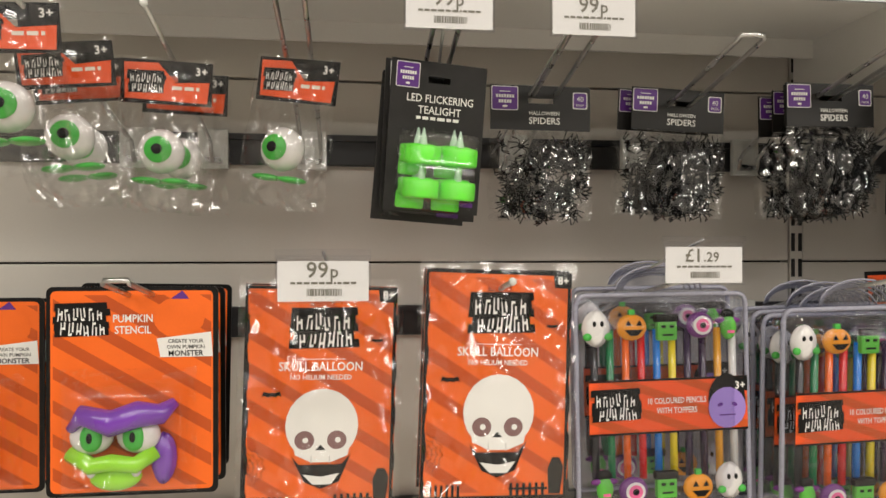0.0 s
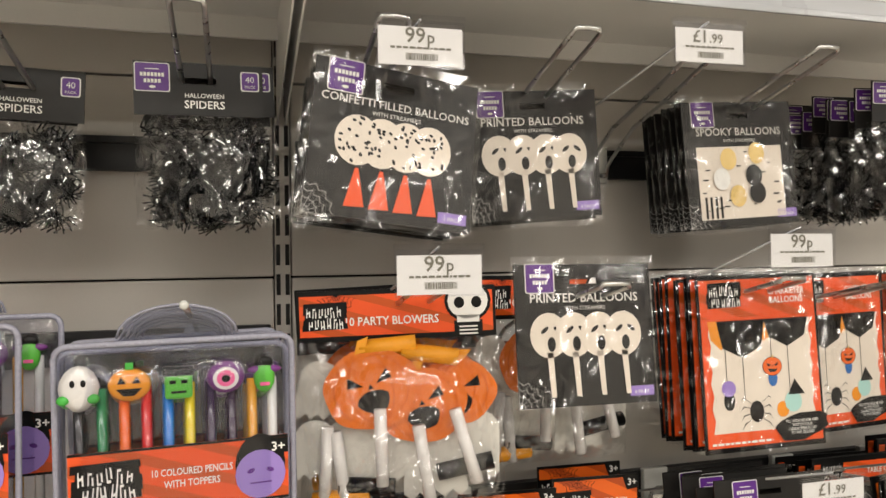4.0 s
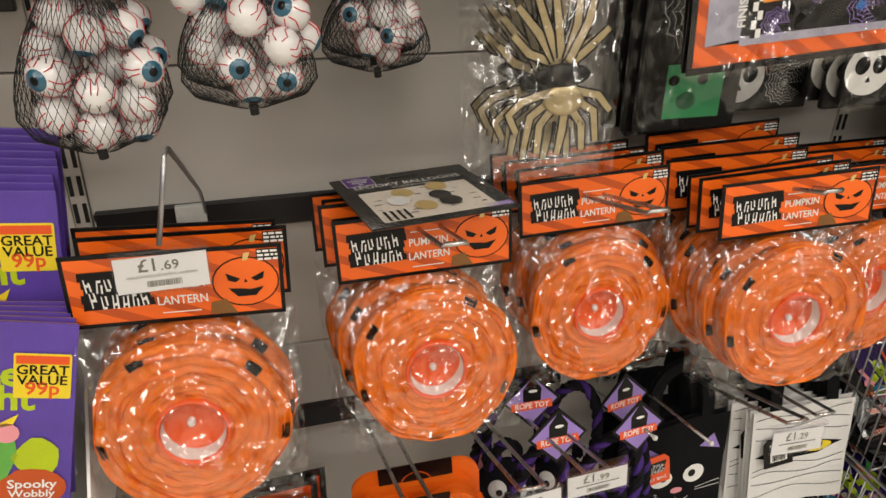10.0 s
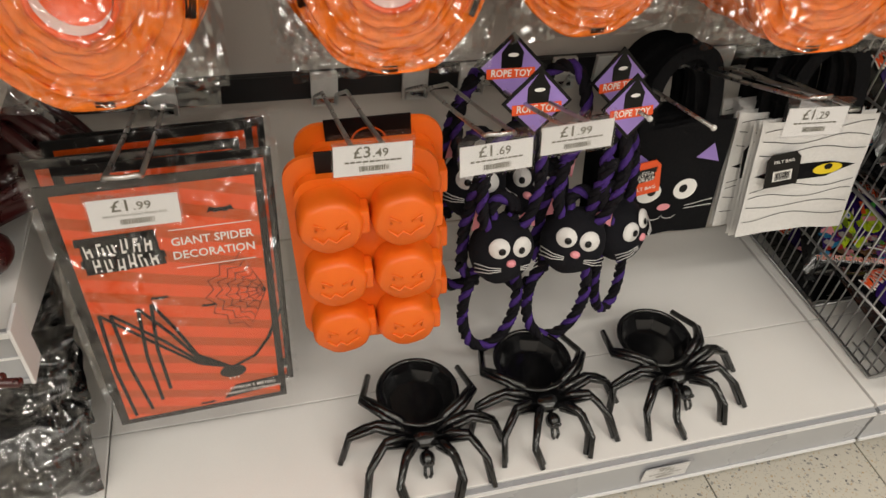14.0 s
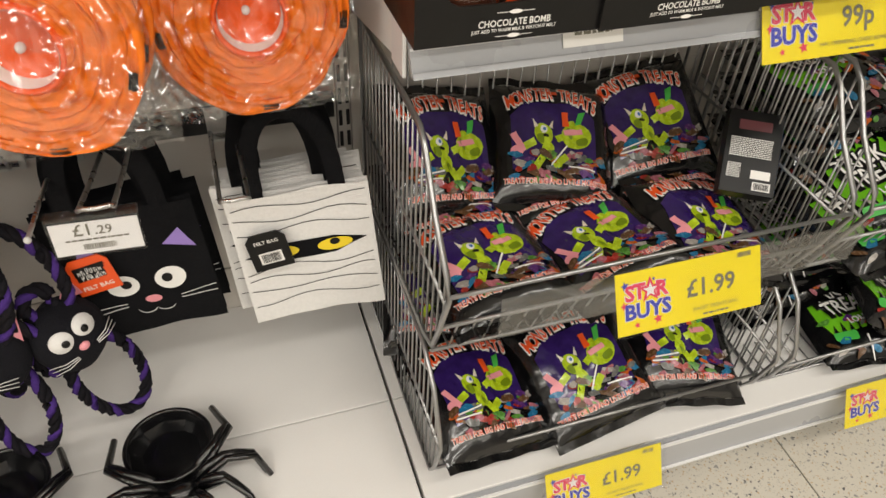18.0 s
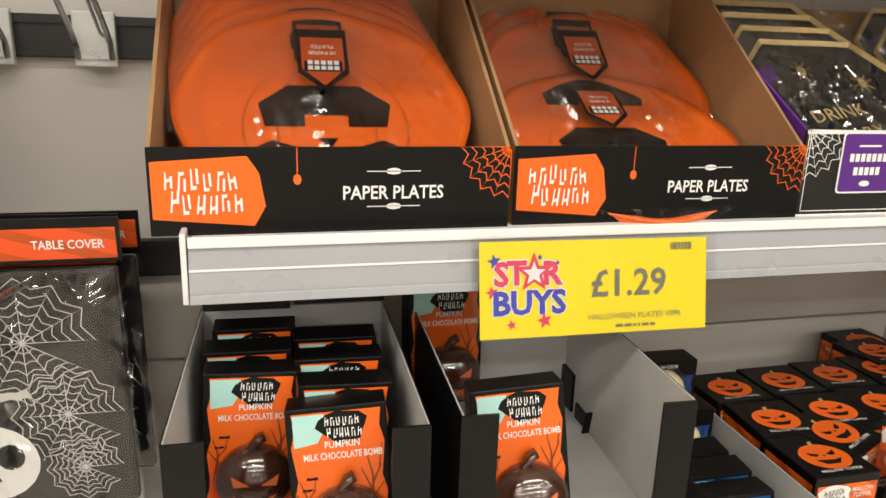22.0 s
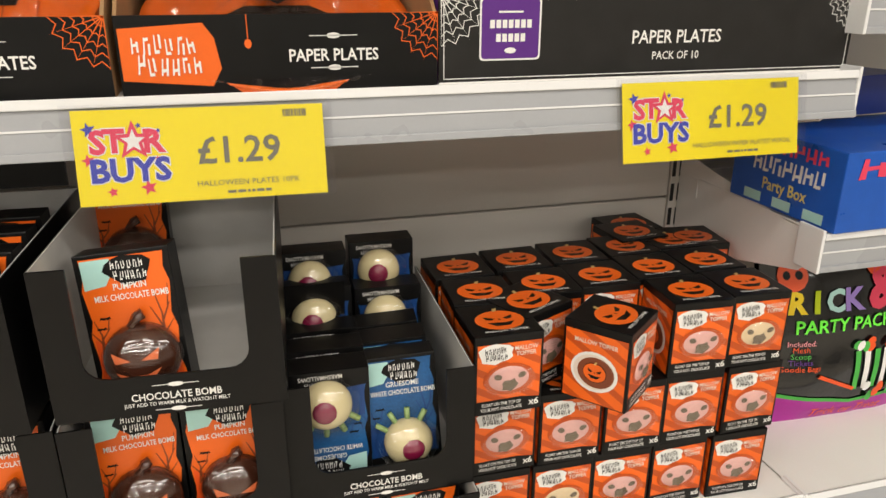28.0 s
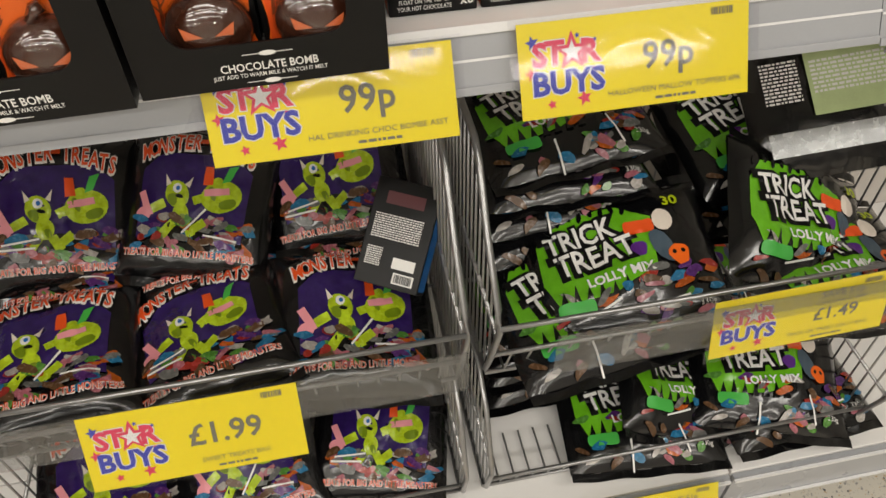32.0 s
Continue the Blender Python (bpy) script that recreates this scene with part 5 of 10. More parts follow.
BLOW = blower_pack()
hung(BLOW, 0.736, 0.765, 1.645, 2, 0.06, -14, -1.6, seed=2)
hung(BLOW, 0.935, 0.845, 1.652, 1, 0.05, 3, 1, seed=3, first=False)
hung(GHOST, 0.925, 0.738, 1.666, 1, 0.02, -1, 0.3, rx=-6, seed=4, first=False)
for x, tip in ((0.753, 0.70), (0.93, 0.68), (1.15, 0.70), (1.29, 0.68), (1.455, 0.69), (1.6, 0.7), (1.69, 0.76)):
    hook(x, RB, tip, rise=0.07, arm=0.03)
for x, tip in ((0.905, 0.68), (1.06, 0.72), (1.18, 0.68), (0.722, 0.69)):
    hook(x, RA, tip, rise=0.085, arm=0.028)


def character_pack():
    e = thing("character_balloon_pack", "orange and cream character balloon card in clear wrap", "hanging pack", None, "character balloon packs")
    w, h = 0.152, 0.194
    s = Shape()
    holed_card(s, w, 0, -h, -0.001, 0.001, BLACK, 0.026)
    part("card", s, e)
    p = Shape().rect(-w * 0.48, w * 0.48, -h * 0.97, -h * 0.02, -0.0013, RED)
    clip_stripes(p, -w * 0.48, w * 0.48, -h * 0.24, -h * 0.02, -0.0015, ORANGED, 0.026, 0.01, -0.4)
    edge = []
    for k in range(10):
        edge.append((-w * (0.41 + 0.02 * (k % 2)), -h * (0.26 + 0.07 * k)))
    right = [(w * (0.41 + 0.02 * (k % 2)), -h * (0.89 - 0.07 * k)) for k in range(10)]
    p.face(edge + right, -0.0017, CREAM)
    brand_blob(p, -w * 0.28, -h * 0.12, 0.044, -0.0017, BLACK, seed=7)
    words(p, "CHARACTER", w * 0.24, -h * 0.115, 0.0105, -0.0018, WHITE, bold=0.015, wide=0.78)
    words(p, "BALLOONS", w * 0.24, -h * 0.165, 0.0105, -0.0018, WHITE, bold=0.015, wide=0.82)
    amber = mat("amber_print", (0.8, 0.28, 0.01), 0.36)
    for cx, mt, d, q in ((-0.33, amber, 0.42, 0.1), (0.03, amber, 0.38, 0.15), (-0.16, BLACK, 0.47, 0.2), (0.22, BLACK, 0.42, 0.19)):
        p.face([(w * (cx - q), -h * 0.255), (w * (cx + q), -h * 0.255), (w * (cx + q * 0.8), -h * (d - 0.06)), (w * cx, -h * d), (w * (cx - q * 0.8), -h * (d - 0.06))][::-1], -0.0019 if mt is not BLACK else -0.0022, mt)
    for cx, z0, z1 in ((-0.16, 0.47, 0.7), (0.08, 0.33, 0.5), (0.22, 0.42, 0.68), (-0.3, 0.34, 0.62)):
        p.rect(w * cx - 0.0004, w * cx + 0.0004, -h * z1, -h * z0, -0.0021, BLACK)
    pumpkin_art(p, 0.08 * w, -h * 0.53, 0.024, -0.0026)
    p.face(oval(0.08 * w, -h * 0.6, 0.006, 0.009, 10), -0.0023, BLUE)
    p.face(oval(-0.29 * w, -h * 0.64, 0.009, 0.009, 12), -0.0023, LILAC)
    p.face(oval(-0.29 * w, -h * 0.71, 0.007, 0.011, 10), -0.0021, BLACK)
    p.face(oval(-0.07 * w, -h * 0.78, 0.009, 0.012, 12), -0.0023, BLACK)
    for k in range(8):
        sd = 1 if k < 4 else -1
        b = (k % 4 - 1.5) * 0.007
        p.face([(-0.07 * w, -h * 0.78 + b * 0.4), (-0.07 * w + sd * 0.016, -h * 0.77 + b * 1.4), (-0.07 * w + sd * 0.02, -h * 0.8 + b * 1.6), (-0.07 * w + sd * 0.0155, -h * 0.776 + b * 1.4)][::sd], -0.0022, BLACK)
    p.face(oval(0.24 * w, -h * 0.74, 0.011, 0.012, 12), -0.0023, SKY)
    p.face([(0.2 * w, -h * 0.7), (0.34 * w, -h * 0.7), (0.26 * w, -h * 0.61)], -0.0025, BLACK)
    p.face(oval(0.15 * w, -h * 0.78, 0.008, 0.009, 10), -0.0022, amber)
    p.face(oval(0.3 * w, -h * 0.885, 0.035, 0.015, 16, 8, 0.1), -0.0025, BLACK)
    for k, t in enumerate(("FILL WITH HELIUM AND", "WATCH YOUR", "CHARACTERS FLOAT", "TO THE CEILING!")):
        words(p, t, 0.3 * w, -h * (0.862 + 0.022 * k), 0.0048, -0.0028, WHITE, bold=0.01, wide=0.8)
    bars(p, -w * 0.45, w * 0.05, -h * 0.955, 0.0026, -0.002, WHITE, 1)
    part("print", p, e, "party balloons and small figures printed on cream")
    part("wrap", crinkle(-w / 2 - 0.003, w / 2 + 0.003, -h - 0.003, 0.007, -0.005, 0.0022, 14, bulge=0.002, freq=16), e, "clear plastic wrap")
    return e


CHARP = character_pack()
hung(CHARP, 1.149, 0.757, 1.65, 9, 0.011, -3, -1.3, rx=-3, seed=1)
hung(CHARP, 1.308, 0.808, 1.647, 6, 0.012, 4, -1, rx=-2, seed=2, first=False)
hung(CHARP, 1.475, 0.82, 1.652, 4, 0.012, 4, -1.5, seed=3, first=False)

for price, x, y, z, rz in (("99p", -0.0225, 0.616, 1.664, 0), ("99p", 0.084, 0.62, 1.896, 0), ("99p", 0.212, 0.62, 1.895, 0), ("£1.29", 0.326, 0.644, 1.676, 0), ("99p", 0.741, 0.671, 1.879, -2), ("99p", 0.752, 0.658, 1.681, 0), ("£1.99", 1.037, 0.678, 1.901, -2), ("99p", 1.136, 0.67, 1.698, 0)):
    ticket(price, x, y, z, rz=rz)
for x, z, x1, y1, z1 in ((-0.0, RB, -0.0225, 0.617, 1.667), (0.1, RA, 0.084, 0.621, 1.899), (0.19, RA, 0.212, 0.621, 1.898), (0.27, RB, 0.326, 0.645, 1.679), (0.7, RA, 0.741, 0.672, 1.882), (0.7, RB, 0.752, 0.659, 1.684), (0.95, RA, 1.037, 0.679, 1.904), (1.05, RB, 1.136, 0.671, 1.701)):
    ticket_arm(x, BACK - 0.02, z, x1, y1, z1)


# ---- third and fourth rows ----
def striped_header(p, w, hh, y, seed, title, title2, big=0.0105, blob=0.046, tx=0.22, base=None):
    p.rect(-w * 0.48, w * 0.48, -hh * 0.94, -hh * 0.05, y, base or ORANGE)
    clip_stripes(p, -w * 0.48, w * 0.48, -hh * 0.94, -hh * 0.05, y - 0.0002, ORANGED, 0.026, 0.01, -0.45)
    brand_blob(p, -w * 0.27, -hh * 0.52, blob, y - 0.0003, BLACK, seed=seed)
    words(p, title, w * tx, -hh * 0.52, big, y - 0.0006, WHITE, bold=0.015, wide=0.82)
    words(p, title2, w * tx, -hh * 0.74, big, y - 0.0006, WHITE, bold=0.015, wide=0.82)
    return p


def eyeball(owner, c, r, d):
    """A white ball with red veins and a dark blue iris that looks along d."""
    m = Matrix.Translation(c) @ Vector(d).to_track_quat("Z", "Y").to_matrix().to_4x4()
    ball = part("eyeball", Shape().ball((0, 0, 0), r, r, r, EYEW, 14, 9, m), owner, "white plastic eyeball with red veins")
    iris = Shape().lathe([(0, r * 1.02), (r * 0.22, r * 1.0), (r * 0.23, r * 0.985)], BLACK, 12, m)
    iris.lathe([(r * 0.22, r * 0.992), (r * 0.5, r * 0.885), (r * 0.53, r * 0.85)], mat("iris_blue", (0.02, 0.1, 0.16), 0.3, coat=0.6), 14, m)
    part("iris", iris, ball, "dark blue iris")
    veins = Shape()
    rng = random.Random(int(c[0] * 9999) + int(c[2] * 7777))
    for k in range(9):
        a = k * 0.7 + rng.uniform(-0.2, 0.2)
        pts = []
        for j in range(6):
            th = 0.65 + 0.36 * j
            b = a + rng.uniform(-0.18, 0.18)
            pts.append((1.01 * r * math.sin(th) * math.cos(b), 1.01 * r * math.sin(th) * math.sin(b), 1.01 * r * math.cos(th)))
        veins.tube(pts, 0.00055, mat("vein_red", (0.55, 0.02, 0.03), 0.4), 3, m)

    tagged(part("vein_print", veins, ball), "fine red veins", kind="stuff")


# each ball: its place under the header card and the way its iris looks
NETS = {14: [(-0.026, -0.03, -0.139, -0.5, -0.85, 0.0), (0.006, -0.036, -0.153, 0.1, 0.9, 0.5), (0.043, -0.028, -0.137, 0.45, -0.85, 0.0), (-0.026, -0.024, -0.172, -0.3, 0.8, -0.5), (0.034, -0.026, -0.165, 0.5, 0.6, -0.6), (0.003, -0.03, -0.184, -0.2, 0.9, -0.2), (0.033, -0.01, -0.187, 0.1, -0.6, -0.8),
             (-0.016, -0.002, -0.098, 0, 0.9, 0.3), (0.004, -0.012, -0.113, -0.2, -0.4, -0.9), (0.032, -0.008, -0.11, 0.6, -0.6, -0.4), (-0.03, 0.004, -0.124, -0.8, 0.3, 0), (0.02, 0.008, -0.14, 0, 0.9, 0), (-0.004, 0.006, -0.168, 0, 0.9, 0)],
        12: [(0.0, -0.034, -0.094, 0.2, 0.9, 0.3), (0.036, -0.026, -0.092, -0.5, -0.7, 0.45), (-0.012, -0.036, -0.132, 0.15, -0.95, 0.0), (0.026, -0.038, -0.117, 0.3, 0.9, 0.2), (0.027, -0.03, -0.144, 0.05, -0.95, -0.1), (0.0, -0.018, -0.153, 0.0, -0.55, -0.8),
             (-0.043, 0.002, -0.082, 0, 0.9, 0), (-0.02, -0.004, -0.078, -0.2, -0.7, -0.6), (-0.028, 0.0, -0.106, 0, 0.9, 0), (-0.034, -0.008, -0.124, -0.6, 0.6, 0), (0.046, -0.006, -0.116, 0.8, -0.2, -0.4)],
        7: [(-0.024, -0.022, -0.103, -0.35, -0.85, 0.25), (0.006, -0.022, -0.101, 0.3, 0.9, 0.2), (0.031, -0.018, -0.102, 0.4, 0.8, 0.0), (-0.009, -0.026, -0.129, -0.2, -0.3, -0.9), (0.016, -0.026, -0.122, -0.6, -0.75, 0.1), (0.038, -0.008, -0.12, 0.6, -0.3, -0.6), (0.012, -0.006, -0.142, 0.0, 0.3, -0.9)]}


def eyeball_net(n, seed):
    e = thing("eyeball_net", "black net of white eyeballs under an orange header card", "hanging pack", None, "nets of spooky eyeballs")
    w, hh = 0.108, 0.063
    s = Shape()
    holed_card(s, w, 0, -hh, -0.001, 0.001, BLACK, 0.024)
    part("header_card", s, e)
    p = striped_header(Shape(), w, hh, -0.0013, 8, "SPOOKY", "EYEBALLS", 0.0095, 0.046)
    p.face([(w * 0.3, 0), (w / 2, 0), (w / 2, -0.016), (w * 0.36, -0.018)], -0.0018, BLACK)
    words(p, "3+", w * 0.42, -0.0125, 0.011, -0.0022, WHITE, bold=0.02)
    web(p, -w * 0.2, -hh * 0.04, 0.022, -0.0018, BLACK, 190, 350, 6, 4, 0.0003)
    part("print", p, e)
    r = 0.0165 if n > 7 else 0.0148
    spots = NETS[n]
    for x, y, z, dx, dy, dz in spots:
        eyeball(e, (x, y, z), r, (dx, dy, dz))
    net = Shape()
    low = min(q[2] for q in spots) - r

    def skin(a, t):
        z = -hh + (low - 0.004 + hh) * t
        f = 0.25 + 0.95 * math.sin(min(1, t * 1.25) * 1.57) if t < 0.8 else 1.2 * (1 - ((t - 0.8) / 0.2) ** 2 * 0.75)
        return (0.048 * f * math.cos(a), -0.012 + 0.034 * f * math.sin(a), z)
    for k in range(46):
        for sg in (1, -1):
            net.tube([skin(2 * math.pi * k / 46 + sg * 1.1 * j / 9, j / 9) for j in range(10)], 0.00032, NET, 3)
    net.tube([(0, -0.012, low - 0.002), (0.001, -0.012, low - 0.012)], 0.004, NET, 6)
    part("net", net, e, "fine black net")
    return e


for k, (x, y, z, n, rz, ry, m) in enumerate(((0.728, 0.718, 1.436, 14, 4, 0.8, 2), (0.857, 0.725, 1.43, 12, 0, 0.8, 2), (0.992, 0.845, 1.413, 7, -5, 0, 2))):
    hung(eyeball_net(n, 20 + k), x, y, z, m, 0.05, rz, ry, seed=k)
for x, tip in ((0.728, 0.66), (0.857, 0.68), (0.992, 0.70), (1.147, 0.69), (1.36, 0.67), (1.52, 0.69), (1.645, 0.7)):
    hook(x, RC, tip, rise=0.05, arm=0.024)


def bunting_pack():
    e = thing("spider_bunting_pack", "clear bag of black and gold spider bunting under a charcoal header", "hanging pack", None, "spider bunting packs")
    w, hh, bh = 0.132, 0.072, 0.27
    s = Shape()
    holed_card(s, w, 0, -hh, -0.001, 0.001, CHAR, 0.026)
    part("header_card", s, e)
    p = Shape()
    plaque(p, -w * 0.23, -hh * 0.24, 0.03, 0.03, -0.0012)
    words(p, "SPIDER BUNTING", 0, -hh * 0.64, 0.0125, -0.0015, WHITE, bold=0.01, wide=0.88)
    words(p, "3 METRE", 0, -hh * 0.77, 0.0065, -0.0015, WHITE)
    for z in (0.46, 0.88):
        p.rect(-w * 0.12, w * 0.12, -hh * z - 0.0006, -hh * z, -0.0015, WHITE)
    part("print", p, e)
    foil, blk = mat("pale_gold_foil", (0.5, 0.4, 0.22), 0.3, metal=0.6, vary=0.2, scale=60), BLACK
    part("body", Shape().ball((0.004, -0.009, -0.165), 0.03, 0.005, 0.012, blk, 14, 8), e, "black card spider body")
    part("abdomen", Shape().ball((0.006, -0.0085, -0.19), 0.021, 0.004, 0.016, foil, 14, 8), e, "gold foil spider abdomen")
    legs = [((0.0, -0.155), (-0.03, -0.143), (-0.046, -0.125)), ((-0.004, -0.152), (-0.02, -0.125), (-0.042, -0.098)), ((0.0, -0.15), (-0.012, -0.12), (-0.024, -0.086)), ((0.003, -0.148), (-0.001, -0.118), (-0.006, -0.083)), ((0.008, -0.15), (0.017, -0.118), (0.02, -0.084)), ((0.01, -0.152), (0.028, -0.115), (0.036, -0.082)), ((0.012, -0.156), (0.034, -0.138), (0.052, -0.122)),
            ((-0.008, -0.182), (-0.036, -0.19), (-0.05, -0.203), (-0.042, -0.222)), ((-0.006, -0.19), (-0.028, -0.206), (-0.034, -0.24)), ((-0.004, -0.198), (-0.018, -0.215), (-0.02, -0.245)), ((0.008, -0.204), (0.006, -0.222), (0.002, -0.246)), ((0.014, -0.198), (0.026, -0.216), (0.028, -0.244)), ((0.018, -0.19), (0.04, -0.204), (0.044, -0.236)), ((0.02, -0.182), (0.044, -0.188), (0.058, -0.205))]
    for k, path in enumerate(legs):
        y = -0.004 - 0.0007 * (k % 6)
        s = Shape()
        for half, yy, mt in ((0.0058, y, blk), (0.0037, y - 0.0003, foil)):
            rim = []
            for j, (px, pz) in enumerate(path):
                qx, qz = path[min(j + 1, len(path) - 1)]
                ox, oz = path[max(j - 1, 0)]
                d = Vector((qx - ox, qz - oz)).normalized() * half * (1.0 if j < len(path) - 1 else 0.8)
                rim += [(px - d.y, yy - 0.001 * (j % 2), pz + d.x), (px + d.y, yy - 0.001 * (j % 2), pz - d.x)]
            s.raw(rim, [(2 * j, 2 * j + 1, 2 * j + 3, 2 * j + 2) for j in range(len(path) - 1)], mt)
        part("leg", s, e, "black edged gold foil leg")
    part("bag", crinkle(-w / 2, w / 2, -bh, -hh, -0.006, 0.006, 3, bulge=0.012, nu=16, nv=22), e, "crinkled clear bag")
    return e


hung(bunting_pack(), 1.147, 0.738, 1.43, 5, 0.022, -6, -2, rx=-3, seed=4, jitter=1.0)


def race_pack():
    e = thing("banner_pack", "orange striped racing banner game in a flat clear pack", "hanging pack", None, "racing banner packs")
    w, h = 0.275, 0.156
    part("card", Shape().box(-w / 2, w / 2, -0.001, 0.001, -h, 0, BLACK), e)
    p = Shape().rect(-w * 0.48, w * 0.48, -h * 0.95, -h * 0.05, -0.0013, ORANGE)
    clip_stripes(p, -w * 0.48, w * 0.48, -h * 0.95, -h * 0.05, -0.0015, ORANGED, 0.03, 0.013, -0.7)
    p.face([(-w * 0.44, -h * 0.82), (-w * 0.44, -h * 0.36), (w * 0.48, -h * 0.3), (w * 0.48, -h * 0.84)][::-1], -0.0018, BLACK)
    mist = mat("mist_print", (0.35, 0.34, 0.42), 0.4, vary=0.25, scale=60)
    p.face([(-w * 0.44, -h * 0.82), (-w * 0.3, -h * 0.8), (-w * 0.28, -h * 0.4), (-w * 0.44, -h * 0.36)], -0.002, mist)
    p.face([(-w * 0.3, -h * 0.38), (w * 0.48, -h * 0.32), (w * 0.48, -h * 0.39), (-w * 0.3, -h * 0.44)][::-1], -0.0022, mist)
    p.face([(-w * 0.3, -h * 0.78), (w * 0.48, -h * 0.8), (w * 0.48, -h * 0.85), (-w * 0.3, -h * 0.84)][::-1], -0.0022, mist)
    p.face([(-w * 0.22, -h * 0.58), (w * 0.48, -h * 0.53), (w * 0.48, -h * 0.4), (-w * 0.22, -h * 0.44)], -0.0025, mat("amber_print", (0.8, 0.28, 0.01), 0.36))
    for i in range(2):
        for j in range(8):
            p.rect(-w * 0.26 + i * 0.006, -w * 0.26 + (i + 1) * 0.006, -h * 0.8 + j * 0.009, -h * 0.8 + (j + 1) * 0.009, -0.0024, WHITE if (i + j) % 2 else BLACK)
    words(p, "FINISH", -w * 0.285, -h * 0.6, 0.013, -0.0026, WHITE, rot=90, bold=0.02)
    brand_blob(p, -w * 0.38, -h * 0.17, 0.044, -0.0022, BLACK, seed=9)
    words(p, "SPEEDY SPOOKY RACE", w * 0.24, -h * 0.19, 0.012, -0.0026, WHITE, bold=0.015, wide=0.9)
    for x, z, r in ((0.0, 0.5, 0.02), (0.22, 0.68, 0.024), (-0.16, 0.72, 0.018)):
        web(p, w * x, -h * z, r, -0.0027, LILAC, 0, 315, 8, 4, 0.0004)
    for x in (0.05, 0.2, 0.36):
        p.face(oval(w * x, -h * (0.47 + 0.2 * (x > 0.1)), 0.006, 0.005, 8), -0.0028, BLUE)
    part("print", p, e)
    part("wrap", crinkle(-w / 2 - 0.004, w / 2 + 0.004, -h - 0.005, 0.012, -0.006, 0.003, 31, bulge=0.003, nu=20, nv=14, freq=14), e, "clear plastic wrap")
    return e


hung(race_pack(), 1.412, 0.702, 1.428, 3, 0.012, -3, -5, seed=5, jitter=1.0)


def cover_pack(kind):
    e = thing("table_cover_pack", "folded printed table cover in a clear bag with header", "hanging pack", None, "table cover packs")
    w, hh, h = 0.15, 0.036, 0.252
    s = Shape()
    holed_card(s, w, 0, -hh, -0.001, 0.001, BLACK, 0.024)
    part("header_card", s, e)
    p = Shape().rect(-w * 0.48, w * 0.48, -hh * 0.92, -hh * 0.22, -0.0013, RED)
    clip_stripes(p, -w * 0.48, w * 0.48, -hh * 0.92, -hh * 0.22, -0.0015, ORANGED, 0.02, 0.008, -0.3)
    brand_blob(p, -w * 0.3, -hh * 0.55, 0.036, -0.0016, BLACK, seed=10)
    words(p, "TABLE COVER", w * 0.24, -hh * 0.68, 0.01, -0.0018, WHITE, bold=0.015, wide=0.85)
    part("print", p, e)
    c = Shape().box(-w * 0.47, w * 0.47, -0.008, 0.004, -h, -hh * 1.1, CHAR, bevel=0.004)
    part("folded_cover", c, e, "folded dark plastic table cover")
    q = Shape()
    y = -0.0085
    if kind == "web":
        for x, z, r in ((-0.005, -0.1, 0.058), (0.022, -0.165, 0.046), (0.03, -0.215, 0.032)):
            web(q, x, z, r, y, GREYB, 0, 330, 12, 6, 0.0005)
        bat(q, -0.02, -0.145, 0.035, y - 0.0003, GREYB)
        q.face(oval(-0.04, -0.205, 0.036, 0.034, 20), y - 0.0004, WHITE)
        q.face(oval(-0.052, -0.2, 0.011, 0.012, 12), y - 0.0008, BLACK)
        q.face(oval(-0.026, -0.2, 0.011, 0.012, 12), y - 0.0008, BLACK)
        q.face([(-0.043, -0.222), (-0.035, -0.222), (-0.039, -0.214)], y - 0.0008, BLACK)
    else:
        q.rect(-0.035, 0.045, -0.235, -0.165, y, mat("mint_print", (0.06, 0.36, 0.14), 0.4))
        for sx in (-1, 1):
            q.face(oval(-0.005 + sx * 0.02, -0.185, 0.008, 0.007, 10), y - 0.0003, BLACK)
        q.face(oval(-0.005, -0.212, 0.014, 0.012, 12), y - 0.0003, mat("dark_mint_print", (0.03, 0.14, 0.06), 0.4))
        web(q, 0.0, -0.1, 0.055, y, GREYB, 0, 330, 12, 5, 0.0004)
    part("cover_print", q, e)
    part("bag", crinkle(-w / 2, w / 2, -h - 0.004, -hh * 1.05, -0.011, 0.004, 17, bulge=0.004, nu=12, nv=18), e, "clear bag")
    return e


hung(cover_pack("green"), 1.40, 0.865, 1.398, 4, 0.02, -4, -1, seed=3, jitter=1.2)
WEBC = cover_pack("web")
hung(WEBC, 1.652, 0.80, 1.437, 4, 0.022, -3, -1, seed=4, jitter=0.8)
hung(WEBC, 1.53, 0.885, 1.41, 2, 0.02, -4, -1, seed=6, first=False)


